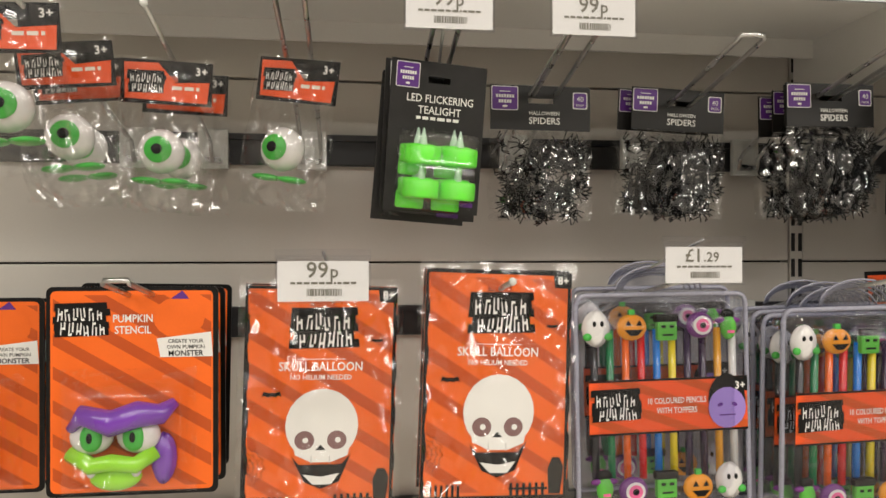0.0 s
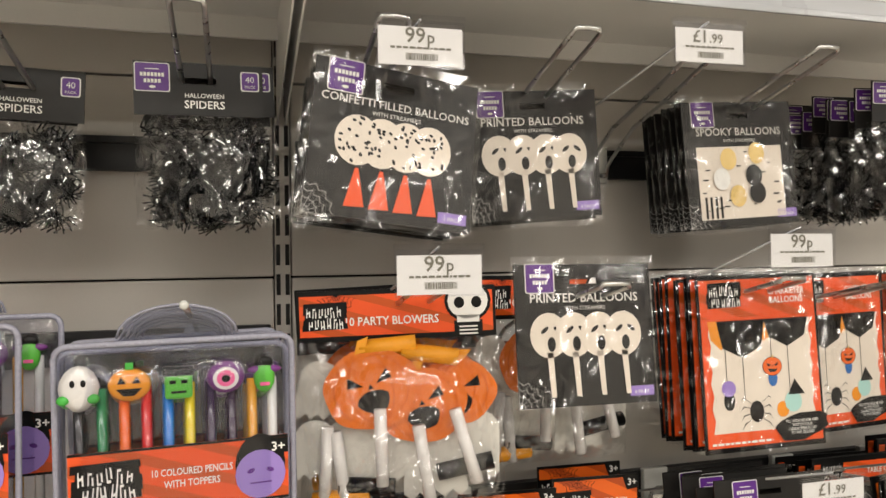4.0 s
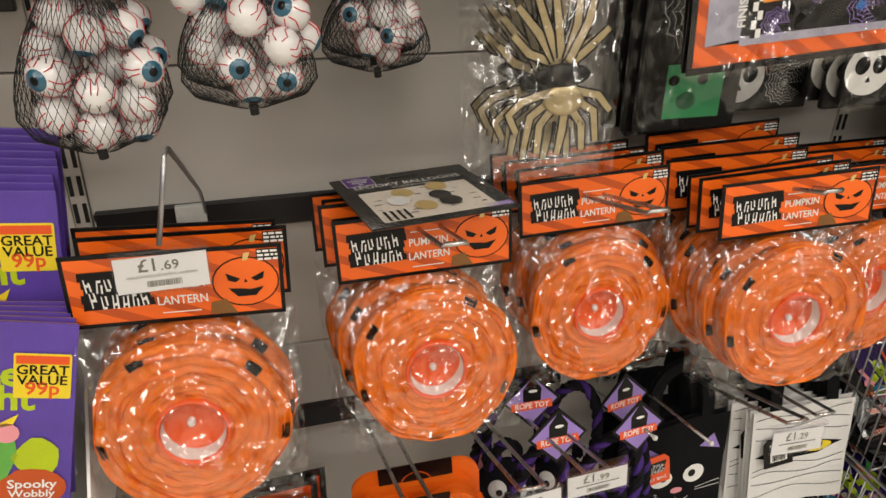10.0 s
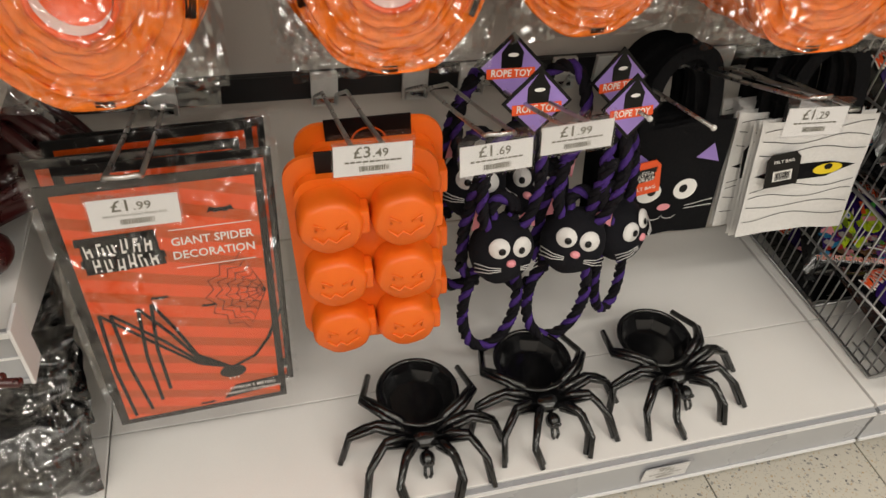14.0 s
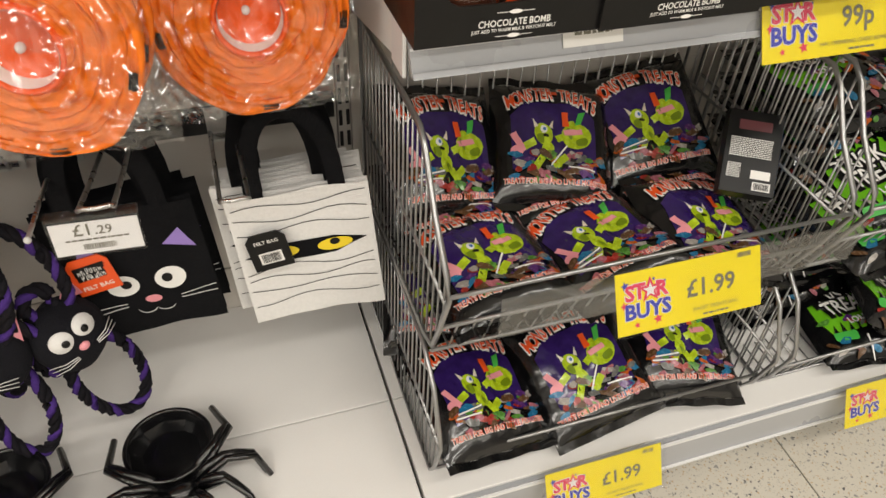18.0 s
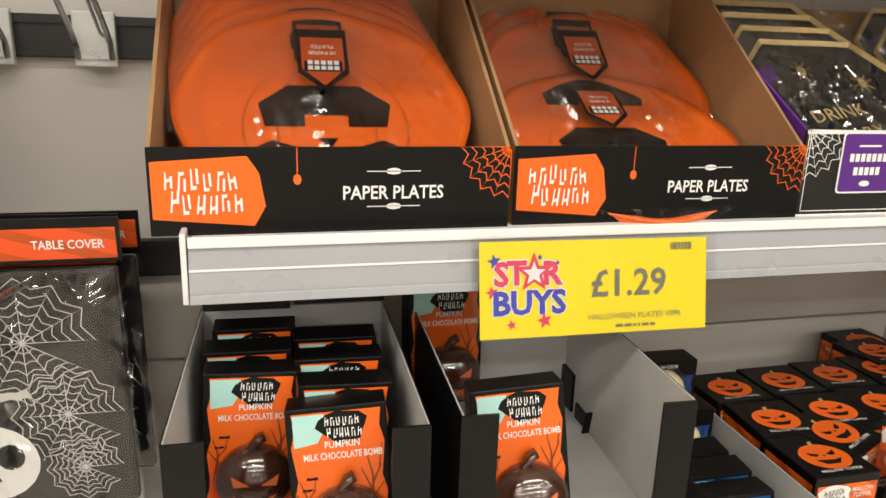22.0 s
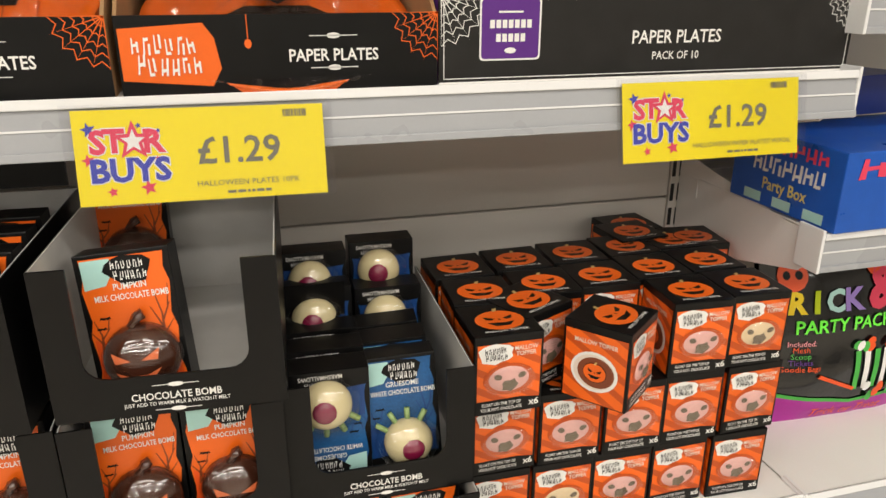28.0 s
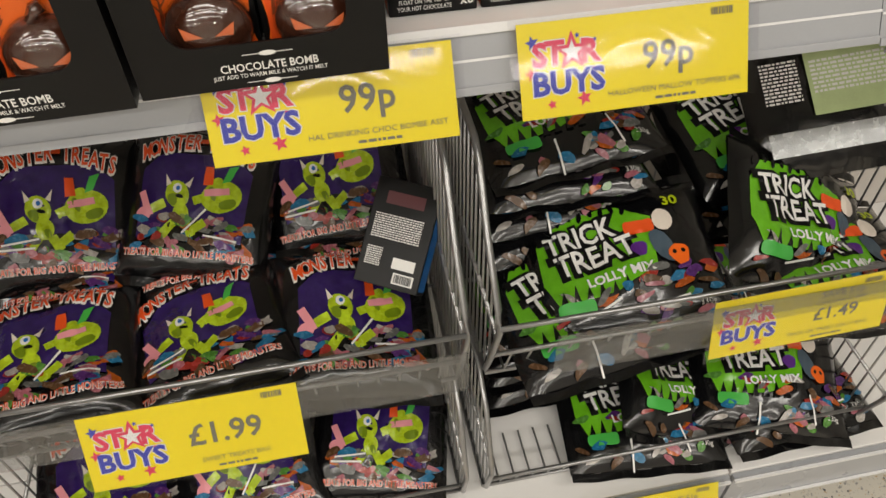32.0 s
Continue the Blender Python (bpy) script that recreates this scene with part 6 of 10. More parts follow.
def lantern_pack(seed):
    """A flat paper lantern in a clear bag: pleated rings round a plastic battery cup."""
    e = thing("pumpkin_lantern_pack", "orange paper pumpkin lantern in a clear bag under a header", "hanging pack", None, "pumpkin lantern packs")
    w, hh, bh, r = 0.191, 0.073, 0.288, 0.097
    s = Shape()
    holed_card(s, w, 0, -hh, -0.001, 0.001, BLACK, 0.03)
    part("header_card", s, e)
    p = striped_header(Shape(), w, hh, -0.0013, 12, "PUMPKIN", "LANTERN", 0.0125, 0.06, 0.02)
    pumpkin_art(p, w * 0.32, -hh * 0.5, 0.058, -0.0019)
    p.face([(w * 0.14, -hh * 0.92), (w * 0.27, -hh * 0.94), (w * 0.22, -hh * 0.72), (w * 0.15, -hh * 0.76)], -0.0025, mat("brown_print", (0.2, 0.09, 0.02), 0.4))
    p.rect(-w * 0.08, w * 0.1, -hh * 0.3, -hh * 0.285, -0.0022, WHITE).rect(-w * 0.08, w * 0.1, -hh * 0.86, -hh * 0.845, -0.0022, WHITE)
    p.rect(w * 0.38, w * 0.485, -hh * 0.2, -hh * 0.05, -0.0026, BLACK)
    bars(p, w * 0.385, w * 0.48, -hh * 0.1, 0.0022, -0.0028, WHITE, 3)
    part("print", p, e)
    rng = random.Random(seed)
    m = pose(0.0, -0.026, -hh - 0.108, 90) @ Matrix.Diagonal((0.95, 1.04, 1, 1)) @ pose(0, 0, 0, 0, 0, rng.uniform(0, 360))
    ph = [rng.uniform(0, 6) for _ in range(4)]
    wob = lambda a: 1 + 0.012 * math.sin(3 * a + ph[0]) + 0.01 * math.sin(5 * a + ph[1]) + 0.006 * math.sin(11 * a + ph[2])
    prof = [(r * 0.9, -0.021), (r * 0.985, -0.018), (r * 0.99, -0.013), (r * 0.975, -0.011), (r * 0.995, -0.008), (r * 0.98, -0.006), (r, -0.003)]
    n = 9
    for k in range(n):
        q = r - (r - 0.036) * (k + 0.35 + 0.3 * math.sin(k * 2.3)) / n
        up = 0.0012 * math.sin(k * 1.9)
        prof += [(q + 0.0026, 0.0012 + up), (q + 0.0008, 0.0026 + up), (q - 0.0002, 0.0008 + up), (q - 0.0024, -0.0012 + up)]
    prof += [(0.034, 0.004)]
    rings = Shape().lathe(prof, LANT, 84, m, wob=wob)
    np_ = len(prof)
    for i in range(84):
        a = 2 * math.pi * i / 84
        for j, (q, z) in enumerate(prof):
            if 1 < j < np_ - 1:
                v = Vector(rings.v[i * np_ + j])
                sh = 0.0022 * math.sin(2 * a + j * 0.5 + ph[1]) + 0.0012 * math.sin(7 * a + j * 0.9)
                rings.v[i * np_ + j] = tuple(v + m.to_3x3() @ Vector((sh * math.cos(a), sh * math.sin(a), 0.0014 * math.sin(13 * a + j * 1.7))))
    part("paper_rings", rings, e, "pleated orange tissue rings")
    k = Shape()
    for a in (0.3, 1.2, 2.5, 3.7, 5.2):
        a += ph[3]
        for j in range(2):
            q0, q1 = r * (0.93 - 0.035 * j), r * (0.985 - 0.035 * j)
            k.raw([(q * wob(a + d) * math.cos(a + d), q * wob(a + d) * math.sin(a + d), zz + 0.0012) for d in (-0.09, -0.03, 0.03, 0.09) for q, zz in ((q0, 0.0042), (q1, -0.0005))], [(0, 1, 3, 2), (2, 3, 5, 4), (4, 5, 7, 6)], BLACK, True, m)
    part("printed_patch", k, e, "black printed patches on the pleats")
    part("cup", Shape().lathe([(0.037, -0.003), (0.037, 0.006), (0.035, 0.0075), (0.033, 0.006), (0.032, -0.012), (0.0, -0.012)], LANTP, 36, m), e, "orange plastic battery cup")
    part("white_rim", Shape().raw([(q * math.cos(a), q * math.sin(a), z) for a in [2 * math.pi * j / 48 for j in range(49)] for q, z in ((0.0318, 0.0045), (0.031, -0.0115))], [(2 * j, 2 * j + 1, 2 * j + 3, 2 * j + 2) for j in range(48)], WHITE, True, m), e, "white inner rim")
    part("bulb", Shape().ball((0.004, 0.0, -0.009), 0.0045, 0.0045, 0.006, EYEW, 10, 7, m), e, "small white bulb")
    part("hook_loop", Shape().tube([(0.036 * math.cos(a) + 0.004 * math.cos(b), 0.036 * math.sin(a) + 0.004 * math.sin(b), 0.006) for a in (2.4,) for b in [0.7 * j for j in range(9)]], 0.0012, LANTP, 5, m), e)
    part("bag", crinkle(-w / 2 - 0.003, w / 2 + 0.004, -bh, -hh, -0.02, 0.009, seed, bulge=0.026, nu=22, nv=26), e, "crinkled clear bag")
    return e


LAN = [lantern_pack(41), lantern_pack(42)]
first = [True, True]
for k, (x, y, z, n, rz, ry) in enumerate(((0.77, 0.682, 1.139, 3, -4, 0.6), (1.015, 0.729, 1.129, 4, -5, -3.5), (1.249, 0.798, 1.122, 4, -7, -5), (1.467, 0.705, 1.136, 6, -10, -6), (1.66, 0.765, 1.115, 4, -3, -2))):
    j = k % 2
    hung(LAN[j], x, y, z, n, 0.036, rz, ry, rx=-2, seed=k, first=first[j], jitter=1.0)
    first[j] = False
for x, tip in ((0.772, 0.66), (1.022, 0.64), (1.25, 0.66), (1.472, 0.66), (1.66, 0.68)):
    hook(x, RD, tip, rise=0.1, arm=0.024)
copy_thing(SPOOK, pose(1.008, 0.82, 1.136, -94, 0, 7))

for price, x, y, z, rz in (("£1.29", 0.7255, 0.636, 1.466, 0), ("£1.99", 1.16, 0.66, 1.45, 0), ("99p", 1.4135, 0.66, 1.45, 0), ("£1.69", 0.763, 0.648, 1.156, 1), ("£3.99", 1.716, 0.62, 1.717, -3)):
    ticket(price, x, y, z, rz=rz, note={"£1.69": "HALLOWEEN PUMPKIN LANTERN", "£1.29": "HALLOWEEN SPOOKY EYEBALLS"}.get(price, ""))
for x, z, x1, y1, z1 in ((0.7, RC, 0.7255, 0.637, 1.469), (1.1, RC, 1.16, 0.661, 1.453), (1.34, RC, 1.4135, 0.661, 1.453), (1.7, RB, 1.716, 0.624, 1.717)):
    ticket_arm(x, BACK - 0.02, z, x1, y1, z1)
bent = thing("ticket_wire", "dark wire arm bent down over a hanging price ticket", "wire", None, "ticket wires")
part("rod", Shape().tube([(0.79, BACK - 0.02, RD + 0.01), (0.79, 0.9, RD + 0.07), (0.786, 0.7, 1.215), (0.782, 0.668, 1.238), (0.779, 0.658, 1.236), (0.764, 0.651, 1.16)], 0.0024, WIREG, 6), bent)


# ---- lowest row and base shelf ----
def giant_spider_pack():
    e = thing("spider_decoration_pack", "orange striped spider decoration card in a clear sleeve", "hanging pack", None, "giant spider decoration packs")
    w, h = 0.206, 0.378
    s = Shape()
    holed_card(s, w, 0, -h, -0.001, 0.001, CHAR, 0.03)
    part("card", s, e)
    p = Shape().rect(-w * 0.45, w * 0.46, -h * 0.975, -h * 0.03, -0.0013, RED)
    clip_stripes(p, -w * 0.45, w * 0.46, -h * 0.975, -h * 0.03, -0.0015, ORANGED, 0.034, 0.015, -0.3)
    brand_blob(p, -w * 0.22, -h * 0.25, 0.078, -0.0018, BLACK, seed=13)
    words(p, "GIANT SPIDER", w * 0.22, -h * 0.24, 0.0155, -0.002, WHITE, bold=0.016, wide=0.84)
    words(p, "DECORATION", w * 0.22, -h * 0.29, 0.0155, -0.002, WHITE, bold=0.016, wide=0.84)
    p.rect(w * 0.02, w * 0.42, -h * 0.185, -h * 0.182, -0.002, WHITE).rect(w * 0.02, w * 0.42, -h * 0.325, -h * 0.322, -0.002, WHITE)
    web(p, w * 0.45, -h * 0.46, 0.07, -0.002, BLACK, 110, 250, 7, 6, 0.0006)
    for x, z, k in ((0.28, 0.13, 0.028), (-0.1, 0.43, 0.02), (0.14, 0.49, 0.018), (0.02, 0.96, 0.02)):
        bat(p, w * x, -h * z, k, -0.0021, BLACK)
    rng = random.Random(8)
    fuzz = Shape()
    tops, ends = ((0.085, 0.465), (0.14, 0.47), (0.28, 0.46), (0.35, 0.45)), ((0.1, 0.96), (0.2, 0.94), (0.27, 0.9), (0.33, 0.85))
    runs = [[p0, ((p0[0] + p1[0]) / 2 - 0.02, (p0[1] + p1[1]) / 2), p1] for p0, p1 in zip(tops, ends)]
    runs += [[p0, (0.3 + 0.4 * p0[0], 0.63 - 0.02 * k), (0.52, 0.75 - 0.015 * k), (0.7, 0.795)] for k, p0 in enumerate(tops)]
    runs += [[(0.7, 0.795), (0.84, 0.755), (0.93, 0.68), (0.97, 0.62)]]
    for k, run in enumerate(runs):
        path = [((u - 0.5) * w, -v * h) for u, v in run]
        for (xa, za), (xb, zb) in zip(path, path[1:]):
            d = Vector((xb - xa, zb - za)).normalized() * 0.0021
            fuzz.face([(xa - d.y, za + d.x), (xa + d.y, za - d.x), (xb + d.y, zb - d.x), (xb - d.y, zb + d.x)], -0.0022 - 0.00005 * k, BLACK)
            for j in range(26):
                t = j / 26
                cx, cz = xa + t * (xb - xa), za + t * (zb - za)
                a = rng.uniform(0, 6.28)
                fuzz.face([(cx + 0.0008, cz), (cx + 0.005 * math.cos(a), cz + 0.005 * math.sin(a)), (cx, cz + 0.0008)], -0.0028, BLACK)
    fuzz.face(oval(w * 0.2, -h * 0.815, 0.016, 0.012, 14), -0.0026, BLACK)
    for sx in (-1, 0, 1):
        fuzz.face([(w * 0.2 + sx * 0.005 - 0.0015, -h * 0.845), (w * 0.2 + sx * 0.005 + 0.0015, -h * 0.845), (w * 0.2 + sx * 0.005, -h * 0.856)][::-1], -0.0029, WHITE)
    part("spider_print", fuzz, e, "black fuzzy spider printed on the card")
    p.face([(w * 0.12, -h * 0.955), (w * 0.46, -h * 0.93), (w * 0.46, -h * 0.88), (w * 0.2, -h * 0.89)], -0.0022, BLACK)
    words(p, "APPROX 5 METERS", w * 0.3, -h * 0.913, 0.0082, -0.0025, WHITE, bold=0.012, wide=0.84)
    words(p, "HANGING DECORATION", w * 0.3, -h * 0.937, 0.0075, -0.0025, WHITE, bold=0.012, wide=0.8)
    part("print", p, e)
    part("sleeve", crinkle(-w / 2 - 0.007, w / 2 + 0.007, -h - 0.008, 0.014, -0.006, 0.0035, 51, bulge=0.004, nu=16, nv=26, freq=12), e, "clear plastic sleeve")
    return e


hung(giant_spider_pack(), 0.788, 0.666, 0.771, 5, 0.026, 2.3, 0.3, seed=6, jitter=1.6)


def silicone_mould():
    e = thing("cake_mould", "orange silicone mould with six pumpkin cups on a black hanging card", "cake mould", None, "silicone cake moulds")
    w, h = 0.168, 0.285
    part("backing_card", Shape().box(-0.048, 0.048, -0.003, -0.0012, -0.083, -0.023, BLACK), e, "black hanging card")
    c = Shape()
    c.face(oval(0.0, -0.053, 0.02, 0.018, 20), -0.0033, ORANGED)
    c.face(oval(0.0, -0.053, 0.018, 0.016, 20), -0.0036, BLACK)
    bars(c, -0.014, 0.014, -0.055, 0.004, -0.0039, ORANGE)
    part("card_print", c, e)
    part("rim", Shape().prism(rounded(-w / 2, w / 2, -0.03 - h, -0.03, 0.03, 6), 0.0, 0.006, SILI), e, "flat orange rim")
    t = Shape()
    t.prism(rounded(-w * 0.44, w * 0.44, -0.04 - h * 0.95, -0.05, 0.026, 6), -0.012, -0.0005, SILI)
    part("tray_body", t, e)
    for i in (0, 1):
        for j in range(3):
            x, z = (-0.038, 0.042)[i], -0.095 - j * 0.085
            m = pose(x, -0.0125, z, 90)
            cup = Shape().lathe([(0.037, 0.0), (0.036, 0.02), (0.034, 0.03), (0.03, 0.034), (0.0, 0.035)], SILI, 28, m, wob=lambda a: 1 + 0.025 * math.sin(6 * a))
            cup.box(0.024, 0.042, -0.016, 0.016, 0.001, 0.026, SILI, m, 0.004)
            q = part("cup", cup, e, "pumpkin-shaped silicone cup")
            f = Shape()
            for sx in (-1, 1):
                f.tube([(sx * 0.006, 0.004, 0.0352), (sx * 0.018, 0.012, 0.0352), (sx * 0.016, 0.003, 0.0352)], 0.0016, SILI, 5, m)
            f.tube([(-0.02, -0.006, 0.0352), (-0.01, -0.016, 0.0352), (-0.004, -0.009, 0.0352), (0.004, -0.016, 0.0352), (0.01, -0.01, 0.0352), (0.02, -0.004, 0.0352)], 0.0016, SILI, 5, m)
            part("face_relief", f, q)
    part("rivet", Shape().ball((0.004, -0.006, -0.079), 0.004, 0.003, 0.004, EYEW, 10, 6), e, "white plastic rivet")
    return e


MOULD = silicone_mould()
hung(MOULD, 0.991, 0.688, 0.79, 2, 0.05, -4, -3, seed=2, jitter=1.5)


def rope(shape, path, r=0.0085, turns=60.0, mats=(ROPEB, ROPEP)):
    """Three twisted strands along a path."""
    pts = [Vector(p) for p in path]
    dense, dist = [], 0.0
    for a, b in zip(pts, pts[1:]):
        n = max(2, int((b - a).length / 0.005))
        for k in range(n):
            dense.append(a.lerp(b, k / n))
    dense.append(pts[-1])
    for s in range(3):
        line, dist = [], 0.0
        for i, p in enumerate(dense):
            d = (dense[min(i + 1, len(dense) - 1)] - dense[max(i - 1, 0)]).normalized()
            u = d.cross(Vector((0.2, 0.9, 0.3))).normalized()
            v = d.cross(u)
            if i:
                dist += (p - dense[i - 1]).length
            a = dist * turns * 2.2 + s * 2.094
            line.append(p + r * 0.52 * (math.cos(a) * u + math.sin(a) * v))
        shape.tube(line, r * 0.62, mats[1] if s == 2 else mats[0], 5)
    return shape


def ring(cx, cy, cz, rx, rz, a0, a1, n=18, tilt=0.0):
    return [(cx + rx * math.cos(radians(a0 + (a1 - a0) * k / n)), cy + tilt * math.sin(radians(a0 + (a1 - a0) * k / n)), cz + rz * math.sin(radians(a0 + (a1 - a0) * k / n))) for k in range(n + 1)]


def rope_toy(seed):
    """Plush cat head on a knotted rope loop, with a purple diamond card. Origin: head's centre."""
    e = thing("cat_rope_toy", "black plush cat-head pet toy on black and purple rope loops", "pet toy", None, "cat rope toys")
    part("head", Shape().ball((0, 0, 0), 0.047, 0.04, 0.049, PLUSH, 24, 16, shape=lambda a, b: 1 + 0.03 * math.sin(2 * a)), e, "black plush head")
    for sx in (-1, 1):
        part("ear", Shape().raw([(sx * 0.018, -0.006, 0.042), (sx * 0.046, -0.006, 0.03), (sx * 0.042, -0.012, 0.064), (sx * 0.032, 0.012, 0.04)], [(0, 1, 2), (1, 3, 2), (3, 0, 2)], PINK, True), e, "pink felt ear")
        part("eye", Shape().lathe([(0, 0.002), (0.0135, 0.001), (0.0145, -0.002)], FELTW, 20, pose(sx * 0.0165, -0.0375, 0.012, 90, 0, sx * 14)), e, "white felt eye")
        part("pupil", Shape().lathe([(0, 0.0035), (0.005, 0.002)], BLACK, 14, pose(sx * 0.0135, -0.0395, 0.009, 90, 0, sx * 12)), e)
        for j in (-1, 0, 1):
            part("whisker", Shape().tube([(sx * 0.014, -0.039, -0.017 + 0.002 * j), (sx * 0.03, -0.034, -0.018 + 0.004 * j), (sx * 0.046, -0.022, -0.016 + 0.006 * j)], 0.0006, FELTW, 4), e)
    part("nose", Shape().ball((0, -0.0395, -0.009), 0.007, 0.004, 0.0055, PINK, 12, 7), e, "pink stitched nose")
    for piece in e.children:
        piece.data.transform(pose(0, 0, 0, -24))
    part("lower_loop", rope(Shape(), ring(0.004, 0.004, -0.115, 0.042, 0.085, 62, -242, 24, 0.01)), e, "black and purple twisted rope")
    part("upper_loop", rope(Shape(), ring(0.0, 0.012, 0.1, 0.04, 0.085, -70, 250, 22, 0.012)), e, "black and purple twisted rope")
    part("side_rope", rope(Shape(), [(-0.03, 0.01, 0.16), (-0.045, 0.02, 0.1), (-0.05, 0.025, 0.02), (-0.046, 0.02, -0.05), (-0.02, 0.015, -0.075)]), e)
    part("knot", rope(Shape(), ring(0.0, 0.02, 0.05, 0.018, 0.016, 0, 340, 12, 0.01), 0.009), e)
    return e


def rope_tag(x, y, z, rz, first_one=[None]):
    if first_one[0] is None:
        e = thing("rope_toy_tag", "purple diamond cardboard tag with a red band", "tag", None, "rope toy tags")
        d = 0.043
        c = Shape().prism([(0, d), (-d, 0), (0, -d), (d, 0)], -0.001, 0.001, BLACK)
        part("card", c, e, "black bordered diamond card")
        p = Shape().face([(0, d * 0.86), (-d * 0.88, 0), (0, -d * 0.86), (d * 0.88, 0)], -0.0013, LILAC)
        p.face([(0, d * 0.9), (-d * 0.32, d * 0.42), (-d * 0.3, -d * 0.02), (d * 0.3, -d * 0.02), (d * 0.32, d * 0.42)], -0.0016, BLACK)
        p.face([(-d * 0.7, -d * 0.34), (d * 0.72, -d * 0.3), (d * 0.68, d * 0.0), (-d * 0.72, -d * 0.04)], -0.0019, RED)
        words(p, "ROPE TOY", 0, -d * 0.26, d * 0.29, -0.0022, WHITE, bold=0.02, wide=0.86)
        p.face(oval(d * 0.02, d * 0.36, d * 0.16, d * 0.06, 8), -0.0022, WHITE)
        part("print", p, e)
        e.matrix_basis = pose(x, y, z, -8, 0, rz)
        first_one[0] = e
        return
    copy_thing(first_one[0], pose(x, y, z, -8, 0, rz))


CAT = rope_toy(1)
CAT.matrix_basis = pose(1.199, 0.75, 0.534, 0, 3, 0)
for x, y, z, rz, ry in ((1.306, 0.75, 0.533, -20, 4), (1.39, 0.775, 0.522, 36, -12), (1.178, 0.835, 0.585, -14, 6), (1.275, 0.835, 0.57, -40, 3)):
    copy_thing(CAT, pose(x, y, z, 0, ry, rz))
for x, y, z, rz in ((1.205, 0.732, 0.777, 0), (1.195, 0.80, 0.785, -3), (1.339, 0.747, 0.75, 4), (1.345, 0.80, 0.757, 8)):
    rope_tag(x, y, z, rz)
for x, tip, dbl in ((0.775, 0.607, True), (0.99, 0.62, True), (1.12, 0.622, True), (1.205, 0.626, True), (1.35, 0.72, False), (1.42, 0.69, False), (1.5, 0.638, True), (1.62, 0.70, True)):
    hook(x, RE, tip, rise=0.14 if tip < 0.65 else 0.075, arm=0.03, double=dbl)


def felt_bag(mummy):
    col = FELTW if mummy else FELTB
    e = thing("felt_bag", ("white felt treat bag with wavy bandage lines and yellow eyes" if mummy else "black felt treat bag with a stitched cat face"), "treat bag", None, "white felt bags" if mummy else "black felt bags")
    w, h = 0.182, 0.206

    def face(u, v, y, amp=0.004):
        x, z = -w / 2 + w * u, -h + h * v
        return (x, y + amp * noise.noise((x * 14, z * 14, y * 30)) + 0.006 * math.sin(3 * u) * (1 - v), z + 0.003 * noise.noise((x * 20, 1, y * 50)) * (v in (0, 1)))
    part("front_panel", Shape().grid(lambda u, v: face(u, v, -0.004), 12, 14, col), e)
    part("back_panel", Shape().grid(lambda u, v: face(u, v, 0.006), 12, 14, col), e)
    for y in (-0.003, 0.007):
        part("handle", Shape().grid(lambda u, v: ((0.052 + (0.022 * (v - 0.5))) * math.cos(math.pi * (1 - u)) * 1.0, y + 0.004 * math.sin(9 * u), -0.012 + (0.125 + 0.02 * (v - 0.5)) * math.sin(math.pi * u) ** 0.7), 16, 1, FELTB), e, "black felt handle")
    fn = lambda x, y, z: Vector((x, face((x + w / 2) / w, (z + h) / h, -0.004)[1] + y, z))
    p = Shape()
    if mummy:
        for k, z in enumerate((-0.02, -0.045, -0.068, -0.15, -0.172, -0.195, -0.222)):
            pts = [(-w * 0.47 + w * 0.94 * j / 10, z + 0.006 * math.sin(j * 0.8 + k * 1.7)) for j in range(11)]
            for (xa, za), (xb, zb) in zip(pts, pts[1:]):
                p.face([(xa, za - 0.0008), (xb, zb - 0.0008), (xb, zb + 0.0008), (xa, za + 0.0008)], -0.0012, BLACK)
        p.face([(-w * 0.46, -0.118), (-w * 0.2, -0.1), (w * 0.2, -0.1), (w * 0.44, -0.112), (w * 0.2, -0.135), (-w * 0.2, -0.138)][::-1], -0.001, FELTB)
        for sx in (-1, 1):
            p.face(oval(sx * 0.036, -0.117, 0.024, 0.0125, 16, sx * 4), -0.0016, YELL)
            p.face(oval(sx * 0.036, -0.112, 0.007, 0.007, 12), -0.0022, BLACK)
    else:
        for sx in (-1, 1):
            p.face(oval(0.005 + sx * 0.03, -0.135, 0.02, 0.021, 20), -0.0012, WHITE)
            p.face(oval(0.005 + sx * 0.026, -0.133, 0.007, 0.0085, 12), -0.0018, BLACK)
            for j in (-1, 1):
                p.face([(0.005 + sx * 0.035, -0.176 + 0.003 * j), (0.005 + sx * 0.083, -0.173 + 0.006 * j), (0.005 + sx * 0.083, -0.1715 + 0.006 * j), (0.005 + sx * 0.035, -0.1745 + 0.003 * j)][::sx], -0.0012, WHITE)
            ring_pts = [(0.005 + sx * 0.012 + 0.012 * math.cos(a), -0.188 + 0.011 * math.sin(a)) for a in [math.pi + 0.4 * j for j in range(8)]]
            for (xa, za), (xb, zb) in zip(ring_pts, ring_pts[1:]):
                p.face([(xa, za), (xb, zb), (xb, zb + 0.0016), (xa, za + 0.0016)], -0.0012, WHITE)
            p.face([(0.005 + sx * 0.06, -0.045), (0.005 + sx * 0.075, -0.085), (0.005 + sx * 0.035, -0.07)][::sx], -0.0012, LILAC)
        p.face(oval(0.005, -0.17, 0.011, 0.008, 12), -0.0015, PINK)
    zk = 0.78 if mummy else 0.88
    p.v = [(a, b, c * zk) for a, b, c in p.v]
    part("face_print", drape(p, fn, 0.02), e, "face stitched and printed on the felt")
